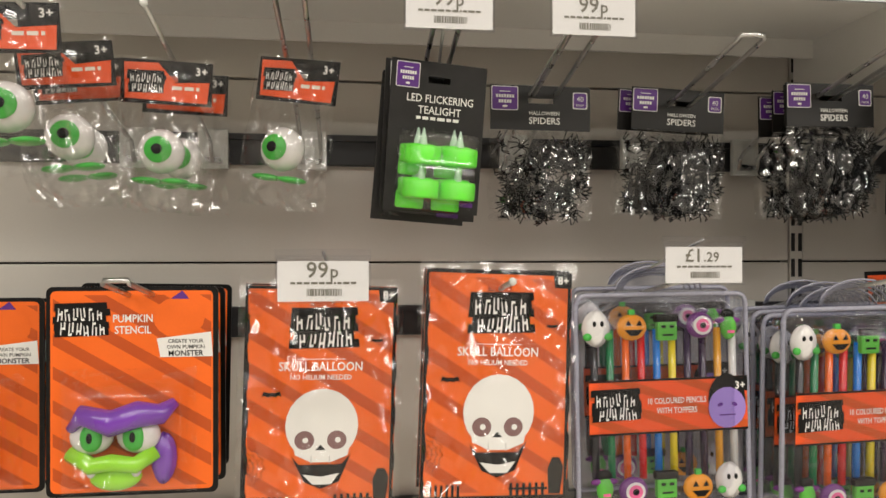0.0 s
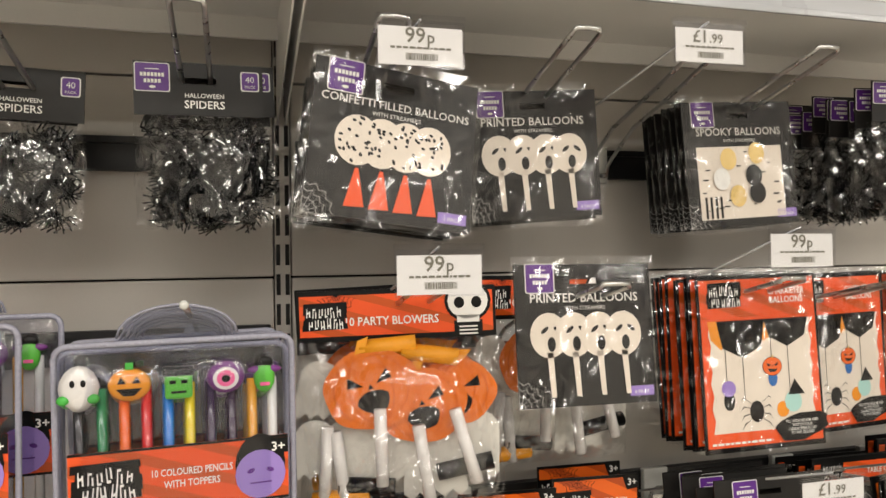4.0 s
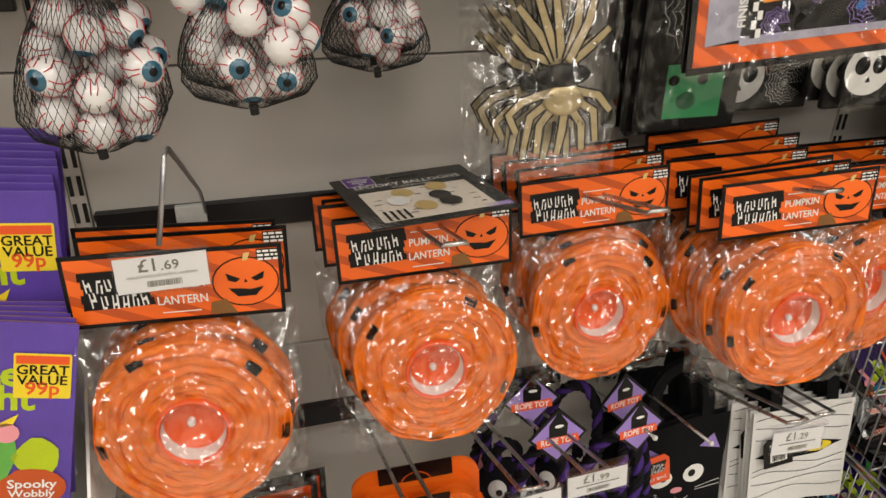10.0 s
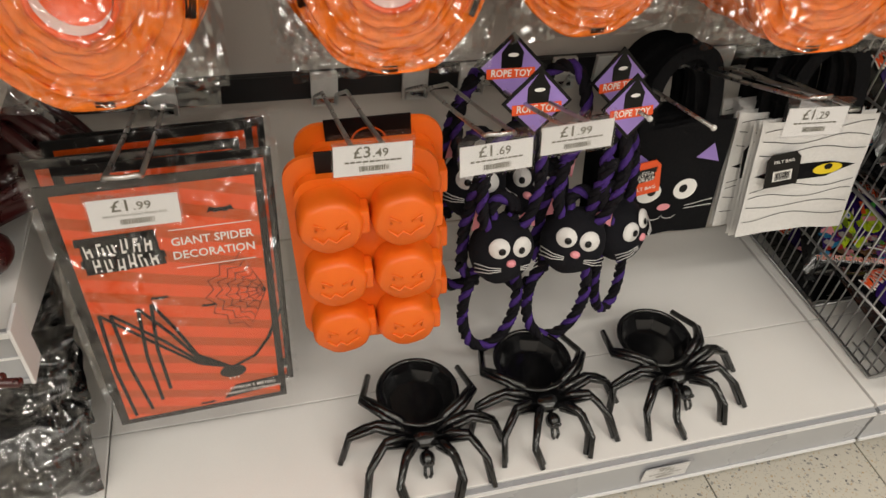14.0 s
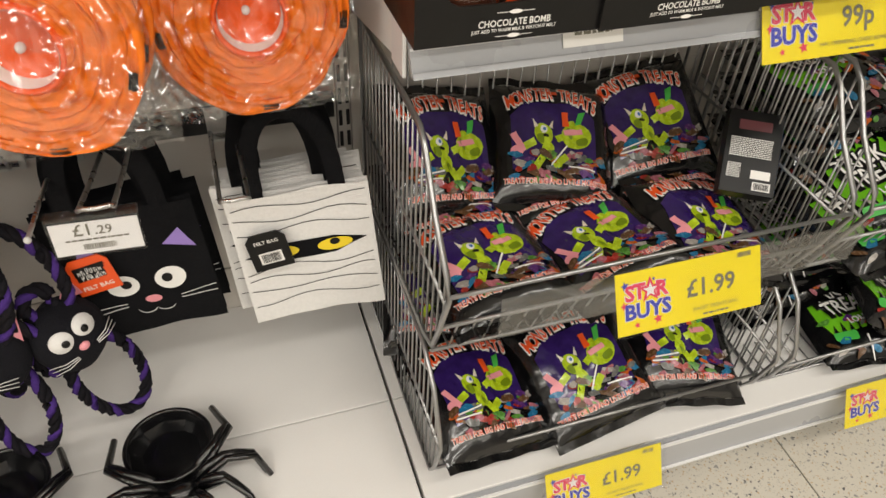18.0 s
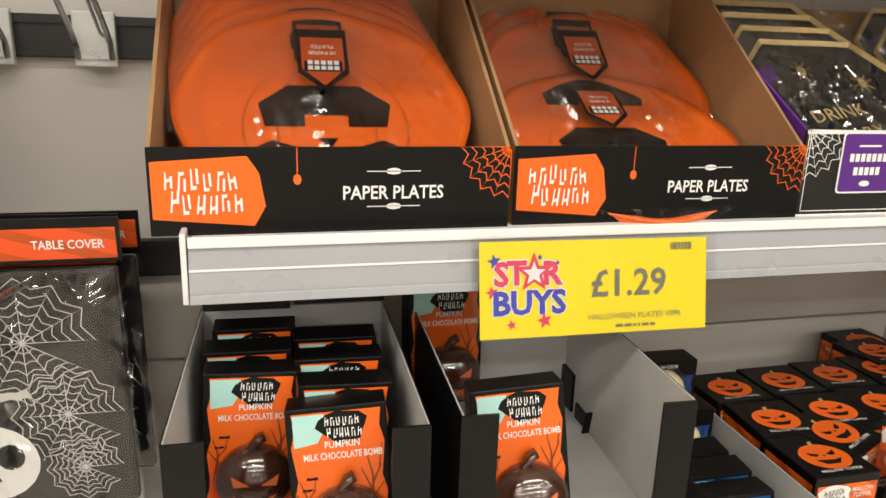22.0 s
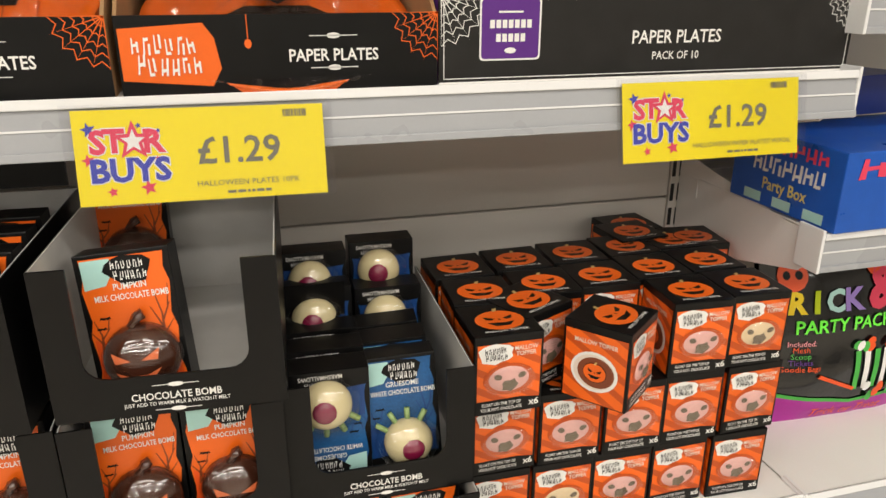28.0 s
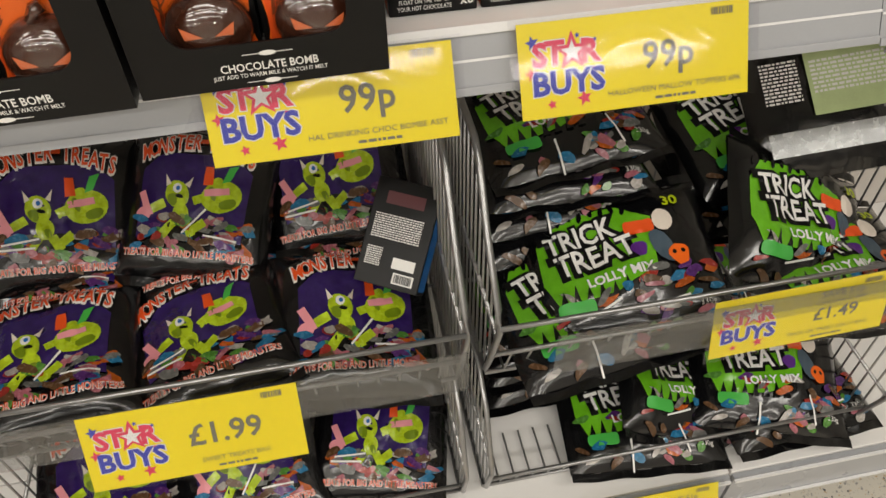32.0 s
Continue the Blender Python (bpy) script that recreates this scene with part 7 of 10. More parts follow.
    t = tagged(part("swing_tag", Shape().prism([(-0.026, -0.06), (0.026, -0.06), (0.026, -0.012), (0.018, -0.002), (-0.018, -0.002), (-0.026, -0.012)], -0.001, 0.001, BLACK if mummy else RED, pose(-0.052, -0.016, -0.045, 0, -6)), e), "black barcode tag" if mummy else "orange swing tag")
    q = Shape()
    m = pose(-0.052, -0.016, -0.045, 0, -6)
    if mummy:
        words(q, "FELT BAG", 0, -0.018, 0.0075, -0.0014, WHITE, bold=0.012)
        q.rect(-0.015, 0.015, -0.05, -0.032, -0.0014, WHITE)
        barcode(q, -0.012, 0.012, -0.048, -0.034, -0.0018, BLACK)
    else:
        words(q, "FELT BAG", 0, -0.052, 0.009, -0.0014, WHITE, bold=0.012)
        brand_blob(q, 0, -0.027, 0.036, -0.0012, BLACK, seed=15)
    part("tag_print", Shape().join(q, m), t)
    return e


hung(felt_bag(False), 1.477, 0.83, 0.659, 5, 0.018, 0, -4, rx=-3, seed=4, jitter=1.2)
hung(felt_bag(True), 1.695, 0.805, 0.668, 6, 0.018, -6, -5, rx=-6, seed=9, jitter=1.2)

for price, x, y, z, rz, rx, ry in (("£1.99", 0.779, 0.602, 0.80, 4, 0, 2), ("£3.49", 0.993, 0.613, 0.826, 0, -2, 0), ("£1.69", 1.115, 0.615, 0.814, 0, -6, -4), ("£1.99", 1.2, 0.618, 0.826, -3, 0, -6), ("£1.29", 1.496, 0.628, 0.813, -3, -8, 0)):
    ticket(price, x, y, z, rz=rz, rx=rx, ry=ry, note="HALLOWEEN GIANT SPIDER DEC" if x < 0.9 else "")
ticket("99p", 1.43, 0.5285, DECK - 0.03)


def spider_bowl():
    """A black plastic spider that carries a faceted dish. Origin: dish centre on the shelf."""
    e = thing("spider_bowl", "glossy black plastic spider with a faceted treat dish on its back", "treat bowl", None, "spider bowls")
    dish = Shape()
    n = 10
    prof = [(0.0, 0.03), (0.05, 0.031), (0.062, 0.048), (0.068, 0.062), (0.074, 0.063), (0.073, 0.056), (0.056, 0.028), (0.04, 0.02), (0.0, 0.02)]
    vs, fs = [], []
    for i in range(n):
        a = 2 * math.pi * (i + 0.5) / n
        vs += [(r * math.cos(a), r * math.sin(a), z) for r, z in prof]
    k = len(prof)
    for i in range(n):
        j = (i + 1) % n
        fs += [(i * k + q, j * k + q, j * k + q + 1, i * k + q + 1) for q in range(k - 1)]
    dish.raw(vs, fs, GLOSSB, False)
    dish.tube([(0.072 * math.cos(a), 0.072 * math.sin(a), 0.062) for a in [2 * math.pi * j / 40 for j in range(40)]], 0.0045, GLOSSB, 8, close=True)
    part("dish", dish, e, "faceted black dish")
    body = Shape().ball((0, -0.082, 0.04), 0.026, 0.024, 0.016, GLOSSB, 18, 10)
    part("thorax", body, e)
    head = Shape().ball((0, -0.118, 0.028), 0.014, 0.016, 0.015, GLOSSB, 16, 10)
    for sx in (-1, 1):
        head.ball((sx * 0.006, -0.131, 0.032), 0.005, 0.004, 0.005, GLOSSB, 8, 6)
        head.tube([(sx * 0.005, -0.128, 0.022), (sx * 0.006, -0.138, 0.01), (sx * 0.003, -0.14, 0.003)], 0.003, GLOSSB, 6)
    part("head", head, e, "ribbed spider head with fangs")
    for sx in (-1, 1):
        for pa, pb, pc, pd in (((0.02, -0.07, 0.04), (0.07, -0.04, 0.075), (0.1, 0.0, 0.06), (0.085, 0.055, 0.05)), ((0.022, -0.076, 0.042), (0.08, -0.065, 0.07), (0.128, -0.06, 0.04), (0.145, -0.085, 0.003)), ((0.022, -0.084, 0.04), (0.07, -0.1, 0.066), (0.1, -0.13, 0.036), (0.108, -0.165, 0.003)), ((0.018, -0.092, 0.038), (0.04, -0.13, 0.06), (0.052, -0.16, 0.03), (0.042, -0.185, 0.003))):
            part("leg", Shape().tube([(sx * a, b, c) for a, b, c in (pa, [(u + v) / 2 + (0.008 if i == 2 else 0) for i, (u, v) in enumerate(zip(pa, pb))], pb, [(u + v) / 2 + (0.004 if i == 2 else 0) for i, (u, v) in enumerate(zip(pb, pc))], pc, pd)], 0.0084, GLOSSB, 8, taper=lambda t: 1.1 - 0.4 * t), e, "jointed black leg")
            part("leg_twin", Shape().tube([(sx * (a + 0.004), b - 0.009, c) for a, b, c in (pa, pb, pc, pd)], 0.0072, GLOSSB, 7, taper=lambda t: 1.1 - 0.4 * t), e)
    return e


BOWL = spider_bowl()
for piece in BOWL.children:
    piece.data.transform(Matrix.Diagonal((0.8, 0.8, 0.8, 1)))
BOWL.matrix_basis = pose(1.073, 0.677, DECK + 0.001, 0, 0, -4)
copy_thing(BOWL, pose(1.259, 0.70, DECK + 0.001, 0, 0, 2))
copy_thing(BOWL, pose(1.47, 0.705, DECK + 0.001, 0, 0, 8))


# ---- shelf bay: yellow tickets ----
STAR = {}


def star_ticket(price, note, x, y, z, w=0.19, rz=0.0, ry=0.0, rx=0.0, save=False):
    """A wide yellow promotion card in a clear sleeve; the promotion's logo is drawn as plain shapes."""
    key = (price, note)
    h = w * 0.385
    if key not in STAR:
        e = thing("promotion_ticket", f"yellow promotion ticket reading {price} in a clear sleeve", "price ticket", None, "yellow promotion tickets")
        s = Shape().box(-w / 2, w / 2, 0.0, 0.0008, -h, 0.0, YELLOW)
        part("card", s, e, "bright yellow card")
        p = Shape()
        cx, cz = -w * 0.3, -h * 0.5
        for txt, tx, tz, mt in (("S", -0.112, 0.05, CRIMSON), ("T", -0.048, 0.06, CRIMSON), ("R", 0.1, 0.05, CRIMSON), ("BUYS", 0.005, -0.25, NAVY)):
            words(p, txt, cx + w * tx, cz + h * tz, h * 0.34, -0.0004, WHITE, bold=0.07, wide=1.02)
            words(p, txt, cx + w * tx, cz + h * tz, h * 0.34, -0.0008, mt, bold=0.035, wide=1.02)
        star(p, cx + w * 0.025, cz + h * 0.17, h * 0.22, -0.0007, CRIMSON)
        star(p, cx + w * 0.025, cz + h * 0.165, h * 0.13, -0.001, WHITE)
        for dx, dz, r, mt in ((-0.14, 0.3, 0.08, NAVY), (0.05, 0.33, 0.035, NAVY), (-0.15, -0.02, 0.075, CRIMSON), (0.125, 0.27, 0.03, NAVY), (-0.07, -0.36, 0.06, CRIMSON), (0.07, -0.33, 0.09, CRIMSON), (0.115, -0.02, 0.03, CRIMSON)):
            star(p, cx + w * dx, cz + h * dz, h * r, -0.0007, mt, 12)
        if save:
            words(p, "SAVE 51p", w * 0.22, -h * 0.26, h * 0.16, -0.0006, GREYT, bold=0.012)
            words(p, "Compared to RRP", w * 0.22, -h * 0.38, h * 0.1, -0.0006, GREYT)
            words(p, price, w * 0.2, -h * 0.64, h * 0.3, -0.0006, GREYT, bold=0.015)
        else:
            words(p, price, w * 0.14, -h * 0.6, h * 0.4, -0.0006, GREYT, bold=0.018)
        words(p, note, w * 0.17, -h * 0.85, h * 0.088, -0.0006, GREYT, wide=1.05)
        bars(p, w * 0.08, w * 0.26, -h * 0.94, h * 0.03, -0.0006, GREYT, rng=random.Random(2))
        barcode(p, w * 0.33, w * 0.43, -h * 0.13, -h * 0.05, -0.0006, GREYT)
        part("print", p, e, "grey price, red and blue stars")
        c = Shape().box(-w / 2 - 0.007, w / 2 + 0.007, -0.003, -0.0024, -h - 0.002, 0.004, CLEAR)
        part("sleeve", c, e, "clear plastic sleeve")
        e.matrix_basis = pose(x, y, z, rx, ry, rz)
        STAR[key] = e
        return e
    return copy_thing(STAR[key], pose(x, y, z, rx, ry, rz))


star_ticket("79p", "HALLOWEEN NAPKINS 20PK", 1.959, 0.688, 1.738, rx=-4)
star_ticket("99p", "HALLOWEEN ADULT NAPKINS W/FOIL", 2.214, 0.688, 1.739, rx=-4)
star_ticket("£1.29", "HALLOWEEN PLATES 10PK", 2.088, 0.683, 1.437, rx=-12, ry=0.5)
star_ticket("£1.29", "HALLOWEEN PAPER PLATES W/FOIL", 2.551, 0.686, 1.442, rx=-12)
star_ticket("99p", "HAL DRINKING CHOC BOMBE ASST", 2.259, 0.643, 0.951, rx=-29)
star_ticket("99p", "HALLOWEEN MALLOW TOPPERS 6PK", 2.499, 0.641, 0.958, rx=-30)
star_ticket("99p", "HW NOVELTY SHAPED TUMBLER", 2.06, 0.664, 1.963)
star_ticket("£1.99", "SWEET TREATS BAG", 2.094, 0.536, 0.692, rx=-30)
star_ticket("£1.99", "SWEET TREATS BAG.", 2.065, 0.5245, DECK + 0.018, rx=-28)
star_ticket("£1.49", "TRICK OR TREAT LOLLY BAG", 2.69, 0.545, 0.693, ry=-2, rx=-14, save=True)
star_ticket("£1.49", "TRICK OR TREAT LOLLY BAG.", 2.6, 0.5245, DECK + 0.018, rx=-28, save=True)
ticket("79p", 2.503, 0.688, 1.741)
ticket("£5.99", 2.482, 0.666, 1.962)
blank = thing("shelf_label", "blank white label tucked in the ticket strip", "price ticket", pose(1.975, 0.6462, 0.947, -26))
part("card", bars(Shape().box(-0.032, 0.032, -0.0008, 0.0, -0.03, 0.0, TICKET), -0.02, 0.02, -0.014, 0.003, -0.0012, GREYT, 2, rng=random.Random(4)), blank)


# ---- paper plates ----
def plate_tray(front_art):
    """Open display tray with a low printed front, sloping kraft sides and a tall back. Origin: front left bottom."""
    e = thing("display_tray", "black cardboard display tray, kraft inside, printed front", "display box", None, "paper plate trays")
    w, d, hf, hb = 0.26, 0.24, 0.062, 0.2
    part("front_panel", Shape().box(0, w, 0, 0.003, 0, hf, BLACK), e, "black printed front")
    part("back_panel", Shape().box(0, w, d - 0.003, d, 0, hb, KRAFT), e, "kraft board back")
    part("base", Shape().box(0.003, w - 0.003, 0.003, d - 0.003, 0, 0.003, KRAFT), e)
    for x in (0, w - 0.003):
        part("side_panel", Shape().prism([(0.003, 0), (d - 0.003, 0), (d - 0.003, hb), (d * 0.75, hb), (0.003, hf)], 0, 0.003, KRAFT, Matrix(((0, 1, 0, x), (1, 0, 0, 0), (0, 0, 1, 0), (0, 0, 0, 1)))), e, "sloping kraft side")
    p = Shape()
    y = -0.0004
    p.face([(0.002, 0.012), (0.07, 0.006), (0.078, 0.02), (0.074, 0.044), (0.066, 0.056), (0.002, 0.052)], y, ORANGE)
    brand_blob(p, 0.036, 0.031, 0.06, y - 0.0003, None, seed=21)
    words(p, front_art, 0.17, 0.024, 0.014, y, WHITE, bold=0.016, wide=0.86)
    for z in (0.018, 0.044):
        p.rect(0.15, 0.19, z, z + 0.0007, y, WHITE)
        p.face(oval(0.17, z + 0.0003, 0.006, 0.0025, 8), y, WHITE)
    web(p, w, hf, 0.042, y, ORANGE, 180, 270, 6, 5, 0.0005)
    p.rect(0.1, 0.1007, 0.042, hf, y, ORANGE)
    p.face(oval(0.1003, 0.039, 0.003, 0.004, 8), y, ORANGE)
    part("print", p, e, "orange patch, web and white lettering")
    return e


PT = plate_tray("PAPER PLATES")
PT.matrix_basis = pose(1.763, 0.708, S2 + 0.0, 0, 0, 0)
copy_thing(PT, pose(2.0285, 0.712, S2 + 0.0))


def pumpkin_plate():
    """A shrink-wrapped stack of pumpkin-shaped plates, face upside down. Origin: centre of the front face."""
    e = thing("pumpkin_plate_pack", "wrapped orange pumpkin-shaped paper plates leaning in a tray", "paper plates", None, "pumpkin plate packs")
    pl = mat("orange_plate_card", (0.84, 0.14, 0.006), 0.3, vary=0.05, scale=12, bump=0.02, coat=0.3)

    def outline(k):
        return [((0.12 + 0.0014 * math.cos(8 * a)) * k * math.cos(a), (0.11 + 0.0014 * math.cos(8 * a)) * k * math.sin(a)) for a in [2 * math.pi * j / 64 for j in range(64)]]
    rim = Shape()
    rings = [(1.0, -0.004), (1.0, -0.006), (0.93, -0.003), (0.86, 0.004), (0.8, 0.0055), (0.0, 0.0055)]
    vs, fs = [], []
    for k, y in rings:
        vs += [(x, y, z) for x, z in outline(max(k, 0.001))]
    for r in range(len(rings) - 1):
        fs += [(r * 64 + i, r * 64 + (i + 1) % 64, (r + 1) * 64 + (i + 1) % 64, (r + 1) * 64 + i) for i in range(64)]
    rim.raw(vs, fs, pl, True)
    rim.raw([(x, y, z) for y in (-0.004, 0.012) for x, z in outline(0.995)], [(i, (i + 1) % 64, 64 + (i + 1) % 64, 64 + i) for i in range(64)], pl, True)
    part("plate", rim, e, "orange card plates")
    f = Shape()
    y = 0.0045
    f.face([(-0.05, 0.0), (-0.055, 0.024), (-0.03, 0.044), (0.03, 0.044), (0.055, 0.024), (0.05, 0.0), (0.018, 0.0), (0.018, 0.012), (-0.018, 0.012), (-0.018, 0.0)], y, BLACK)
    f.face([(-0.008, -0.012), (0.0, -0.024), (0.008, -0.012)], y, BLACK)
    for sx in (-1, 1):
        f.face([(sx * 0.022, -0.022), (sx * 0.045, -0.014), (sx * 0.075, -0.03), (sx * 0.05, -0.034)][::sx], y, BLACK)
        for q in (0.45, 0.75):
            pts = [(sx * 0.1 * q * math.cos(a) * 0.9, 0.07 * math.sin(a)) for a in [-1.0 + 0.2 * j for j in range(11)]]
            for (xa, za), (xb, zb) in zip(pts, pts[1:]):
                f.face([(xa - 0.0008, za), (xa + 0.0008, za), (xb + 0.0008, zb), (xb - 0.0008, zb)], y + 0.0002, ORANGED)
    part("face_print", Shape().join(f, pose(0, 0, -0.012)), e, "black printed pumpkin face")
    t = Shape().face([(-0.0215, 0.1), (0.0215, 0.1), (0.0215, 0.05), (0.0, 0.03), (-0.0215, 0.05)], -0.0068, BLACK)
    t.face([(-0.018, 0.09), (0.018, 0.09), (0.018, 0.054), (0.0, 0.036), (-0.018, 0.054)], -0.0071, ORANGED)
    t.rect(-0.016, 0.016, 0.051, 0.063, -0.0074, BLACK)
    for zz in (0.0525, 0.0585):
        for j in range(5):
            t.rect(-0.013 + j * 0.0055, -0.0088 + j * 0.0055, zz, zz + 0.0045, -0.0077, WHITE)
    words(t, "10 PAPER", 0, 0.074, 0.006, -0.0075, WHITE, rot=180, bold=0.01)
    words(t, "PLATES", 0, 0.081, 0.006, -0.0075, WHITE, rot=180, bold=0.01)
    part("paper_label", Shape().join(t, pose(0, 0, -0.014)), e, "upside-down black and orange label")
    part("wrap", Shape().grid(lambda u, v: ((0.125 * (2 * u - 1)) * math.sqrt(max(0.02, 1 - (0.96 * (2 * v - 1)) ** 2)), -0.0085 + 0.002 * noise.noise((u * 8, v * 8, 2)), 0.112 * (2 * v - 1)), 20, 20, FILMS), e, "clear shrink wrap")
    return e


PP = pumpkin_plate()
tilt = -45
n_plate = 0
for x0, count in ((1.893, 6),):
    for k in range(count):
        at = pose(x0 - 0.002 * k, 0.80 + 0.019 * k, S2 + 0.079 + 0.009 * k, tilt + 2 * k)
        if n_plate == 0:
            PP.matrix_basis = at
        else:
            copy_thing(PP, at)
        n_plate += 1
for k in range(5):
    copy_thing(PP, pose(2.164 - 0.002 * k, 0.865 + 0.017 * k, S2 + 0.09 + 0.009 * k, -46 + 2 * k))
copy_thing(PP, pose(2.16, 0.80, S2 + 0.052, -60))


def haunted_tray():
    e = thing("display_tray", "charcoal display tray with a white border and purple sides", "display box", None, "paper plate trays")
    w, d, hf, hb = 0.436, 0.245, 0.075, 0.19
    part("front_panel", Shape().box(0, w, 0, 0.003, 0, hf, CHAR), e, "charcoal printed front")
    part("back_panel", Shape().box(0, w, d - 0.003, d, 0, hb, KRAFT), e, "kraft board back")
    part("base", Shape().box(0.003, w - 0.003, 0.003, d - 0.003, 0, 0.003, KRAFT), e)
    for x, mt in ((0, PURPLE), (w - 0.003, KRAFT)):
        part("side_panel", Shape().prism([(0.003, 0), (d - 0.003, 0), (d - 0.003, hb), (d * 0.8, hb), (0.003, hf)], 0, 0.003, mt, Matrix(((0, 1, 0, x), (1, 0, 0, 0), (0, 0, 1, 0), (0, 0, 0, 1)))), e)
    p = Shape()
    for a, b, c, dd in ((0, w, hf - 0.0035, hf), (0.004, w - 0.004, 0.004, 0.0048), (0.004, 0.0048, 0.004, hf - 0.006), (w - 0.0048, w - 0.004, 0.004, hf - 0.006), (0, w, 0, 0.0015)):
        p.rect(a, b, c, dd, -0.0004, WHITE)
    plaque(p, 0.066, hf * 0.62, 0.058, 0.054, -0.0005)
    words(p, "PAPER PLATES", 0.235, hf * 0.42, 0.017, -0.0006, WHITE, bold=0.012, wide=0.9)
    words(p, "PACK OF 10", 0.235, hf * 0.22, 0.0105, -0.0006, WHITE, bold=0.01, wide=0.9)
    web(p, 0.002, hf, 0.045, -0.0006, WHITE, -90, 0, 6, 5, 0.0005)
    web(p, w - 0.002, hf, 0.035, -0.0006, WHITE, 180, 270, 6, 5, 0.0005)
    part("print", p, e)
    return e


HT = haunted_tray()
HT.matrix_basis = pose(2.291, 0.716, S2 + 0.0)


FOILG = mat("bright_gold_foil", (0.85, 0.62, 0.26), 0.32, metal=0.5, vary=0.12, scale=60)


def coffin_plate():
    e = thing("coffin_plate_pack", "wrapped black coffin-shaped paper plates with a gold rim", "paper plates", None, "coffin plate packs")
    o = [(-0.054, 0.088), (0.054, 0.088), (0.09, 0.044), (0.077, -0.1), (-0.077, -0.1), (-0.09, 0.044)]
    part("plate_edges", Shape().prism([(x * 0.985, z * 0.985) for x, z in o], 0.0015, 0.012, BLACK), e, "stacked black plate edges")
    rim, ro, ri = Shape(), o, [(x * 0.945, z * 0.945) for x, z in o]
    for j in range(6):
        (xa, za), (xb, zb), (xc, zc), (xd, zd) = ro[j], ro[(j + 1) % 6], ri[(j + 1) % 6], ri[j]
        rim.raw([(xa, -0.0045, za), (xb, -0.0045, zb), (xc, -0.0015, zc), (xd, -0.0015, zd)], [(0, 1, 2, 3)], FOILG)
        rim.raw([(xa, -0.0045, za), (xb, -0.0045, zb), (xb, 0.0015, zb), (xa, 0.0015, za)], [(3, 2, 1, 0)], FOILG)
    part("gold_rim", rim, e, "raised gold foil rim")
    part("plate", Shape().prism([(x * 0.95, z * 0.95) for x, z in o], -0.001, 0.0014, BLACK), e, "matt black plate")
    p = Shape()
    for x, z in ((-0.02, 0.045), (0.045, 0.03)):
        p.face(oval(x, z, 0.005, 0.007, 8), -0.0014, GOLD)
        for k in range(8):
            a = radians(20 + 40 * (k % 4) + 180 * (k // 4))
            p.face([(x, z), (x + 0.014 * math.cos(a), z + 0.014 * math.sin(a)), (x + 0.0125 * math.cos(a + 0.12), z + 0.0125 * math.sin(a + 0.12))], -0.0014, GOLD)
    words(p, "DRINK", 0.0, -0.02, 0.022, -0.0014, GOLD, rot=12)
    words(p, "SCARY", 0.01, -0.048, 0.022, -0.0014, GOLD, rot=12)
    p.face([(-0.074, 0.042), (-0.054, 0.053), (-0.05, 0.033), (-0.07, 0.023)][::-1], -0.0018, PURPLE)
    p.face([(-0.08, 0.03), (-0.05, 0.045), (-0.045, 0.015), (-0.072, 0.0)][::-1], -0.0016, BLACK)
    part("print", p, e, "gold spiders and lettering, purple label")
    part("wrap", crinkle(-0.09, 0.09, -0.102, 0.09, -0.0075, 0.0045, 71, nu=18, nv=18, bulge=0.004, freq=16), e, "clear wrap")
    return e


CP = coffin_plate()
n_plate = 0
for x0 in (2.402, 2.625):
    for k in range(4):
        at = pose(x0 - 0.009 * k, 0.815 + 0.025 * k, S2 + 0.09 + 0.011 * k, -48 + 3 * k, 0, -4)
        if n_plate == 0:
            CP.matrix_basis = at
        else:
            copy_thing(CP, at)
        n_plate += 1


# ---- napkins and cups ----
def napkin_tray(haunted, w):
    e = thing("napkin_tray", ("charcoal" if haunted else "black") + " cardboard napkin tray with a printed front", "display box", None, "napkin trays")
    h, d = 0.05, 0.18
    mt = CHAR if haunted else BLACK
    part("front_panel", Shape().box(0, w, 0, 0.003, 0, h, mt), e)
    part("back_panel", Shape().box(0, w, d - 0.003, d, 0, h * 1.5, KRAFT), e)
    part("base", Shape().box(0.003, w - 0.003, 0.003, d - 0.003, 0, 0.003, KRAFT), e)
    for x in (0, w - 0.003):
        part("side_panel", Shape().prism([(0.003, 0), (d - 0.003, 0), (d - 0.003, h * 1.5), (0.003, h)], 0, 0.003, KRAFT, Matrix(((0, 1, 0, x), (1, 0, 0, 0), (0, 0, 1, 0), (0, 0, 0, 1)))), e)
    p = Shape()
    if haunted:
        plaque(p, 0.025, h * 0.56, 0.036, 0.036, -0.0004)
        words(p, "PAPER NAPKIN", w * 0.66, h * 0.36, 0.0125, -0.0005, WHITE, bold=0.012, wide=0.86)
    else:
        p.face([(0.001, 0.01), (0.05, 0.006), (0.058, 0.02), (0.052, 0.04), (0.001, 0.042)], -0.0004, ORANGE)
        brand_blob(p, 0.027, 0.025, 0.046, -0.0007, None, seed=23)
        words(p, "PAPER NAPKIN", w * 0.64, h * 0.4, 0.0105, -0.0005, WHITE, bold=0.014, wide=0.84)
        web(p, w, h, 0.032, -0.0005, ORANGE, 180, 270, 6, 5, 0.0004)
        p.rect(w * 0.4, w * 0.4 + 0.0006, h * 0.7, h, -0.0005, ORANGE)
        p.face(oval(w * 0.4, h * 0.64, 0.0024, 0.003, 8), -0.0005, ORANGE)
    part("print", p, e)
    return e


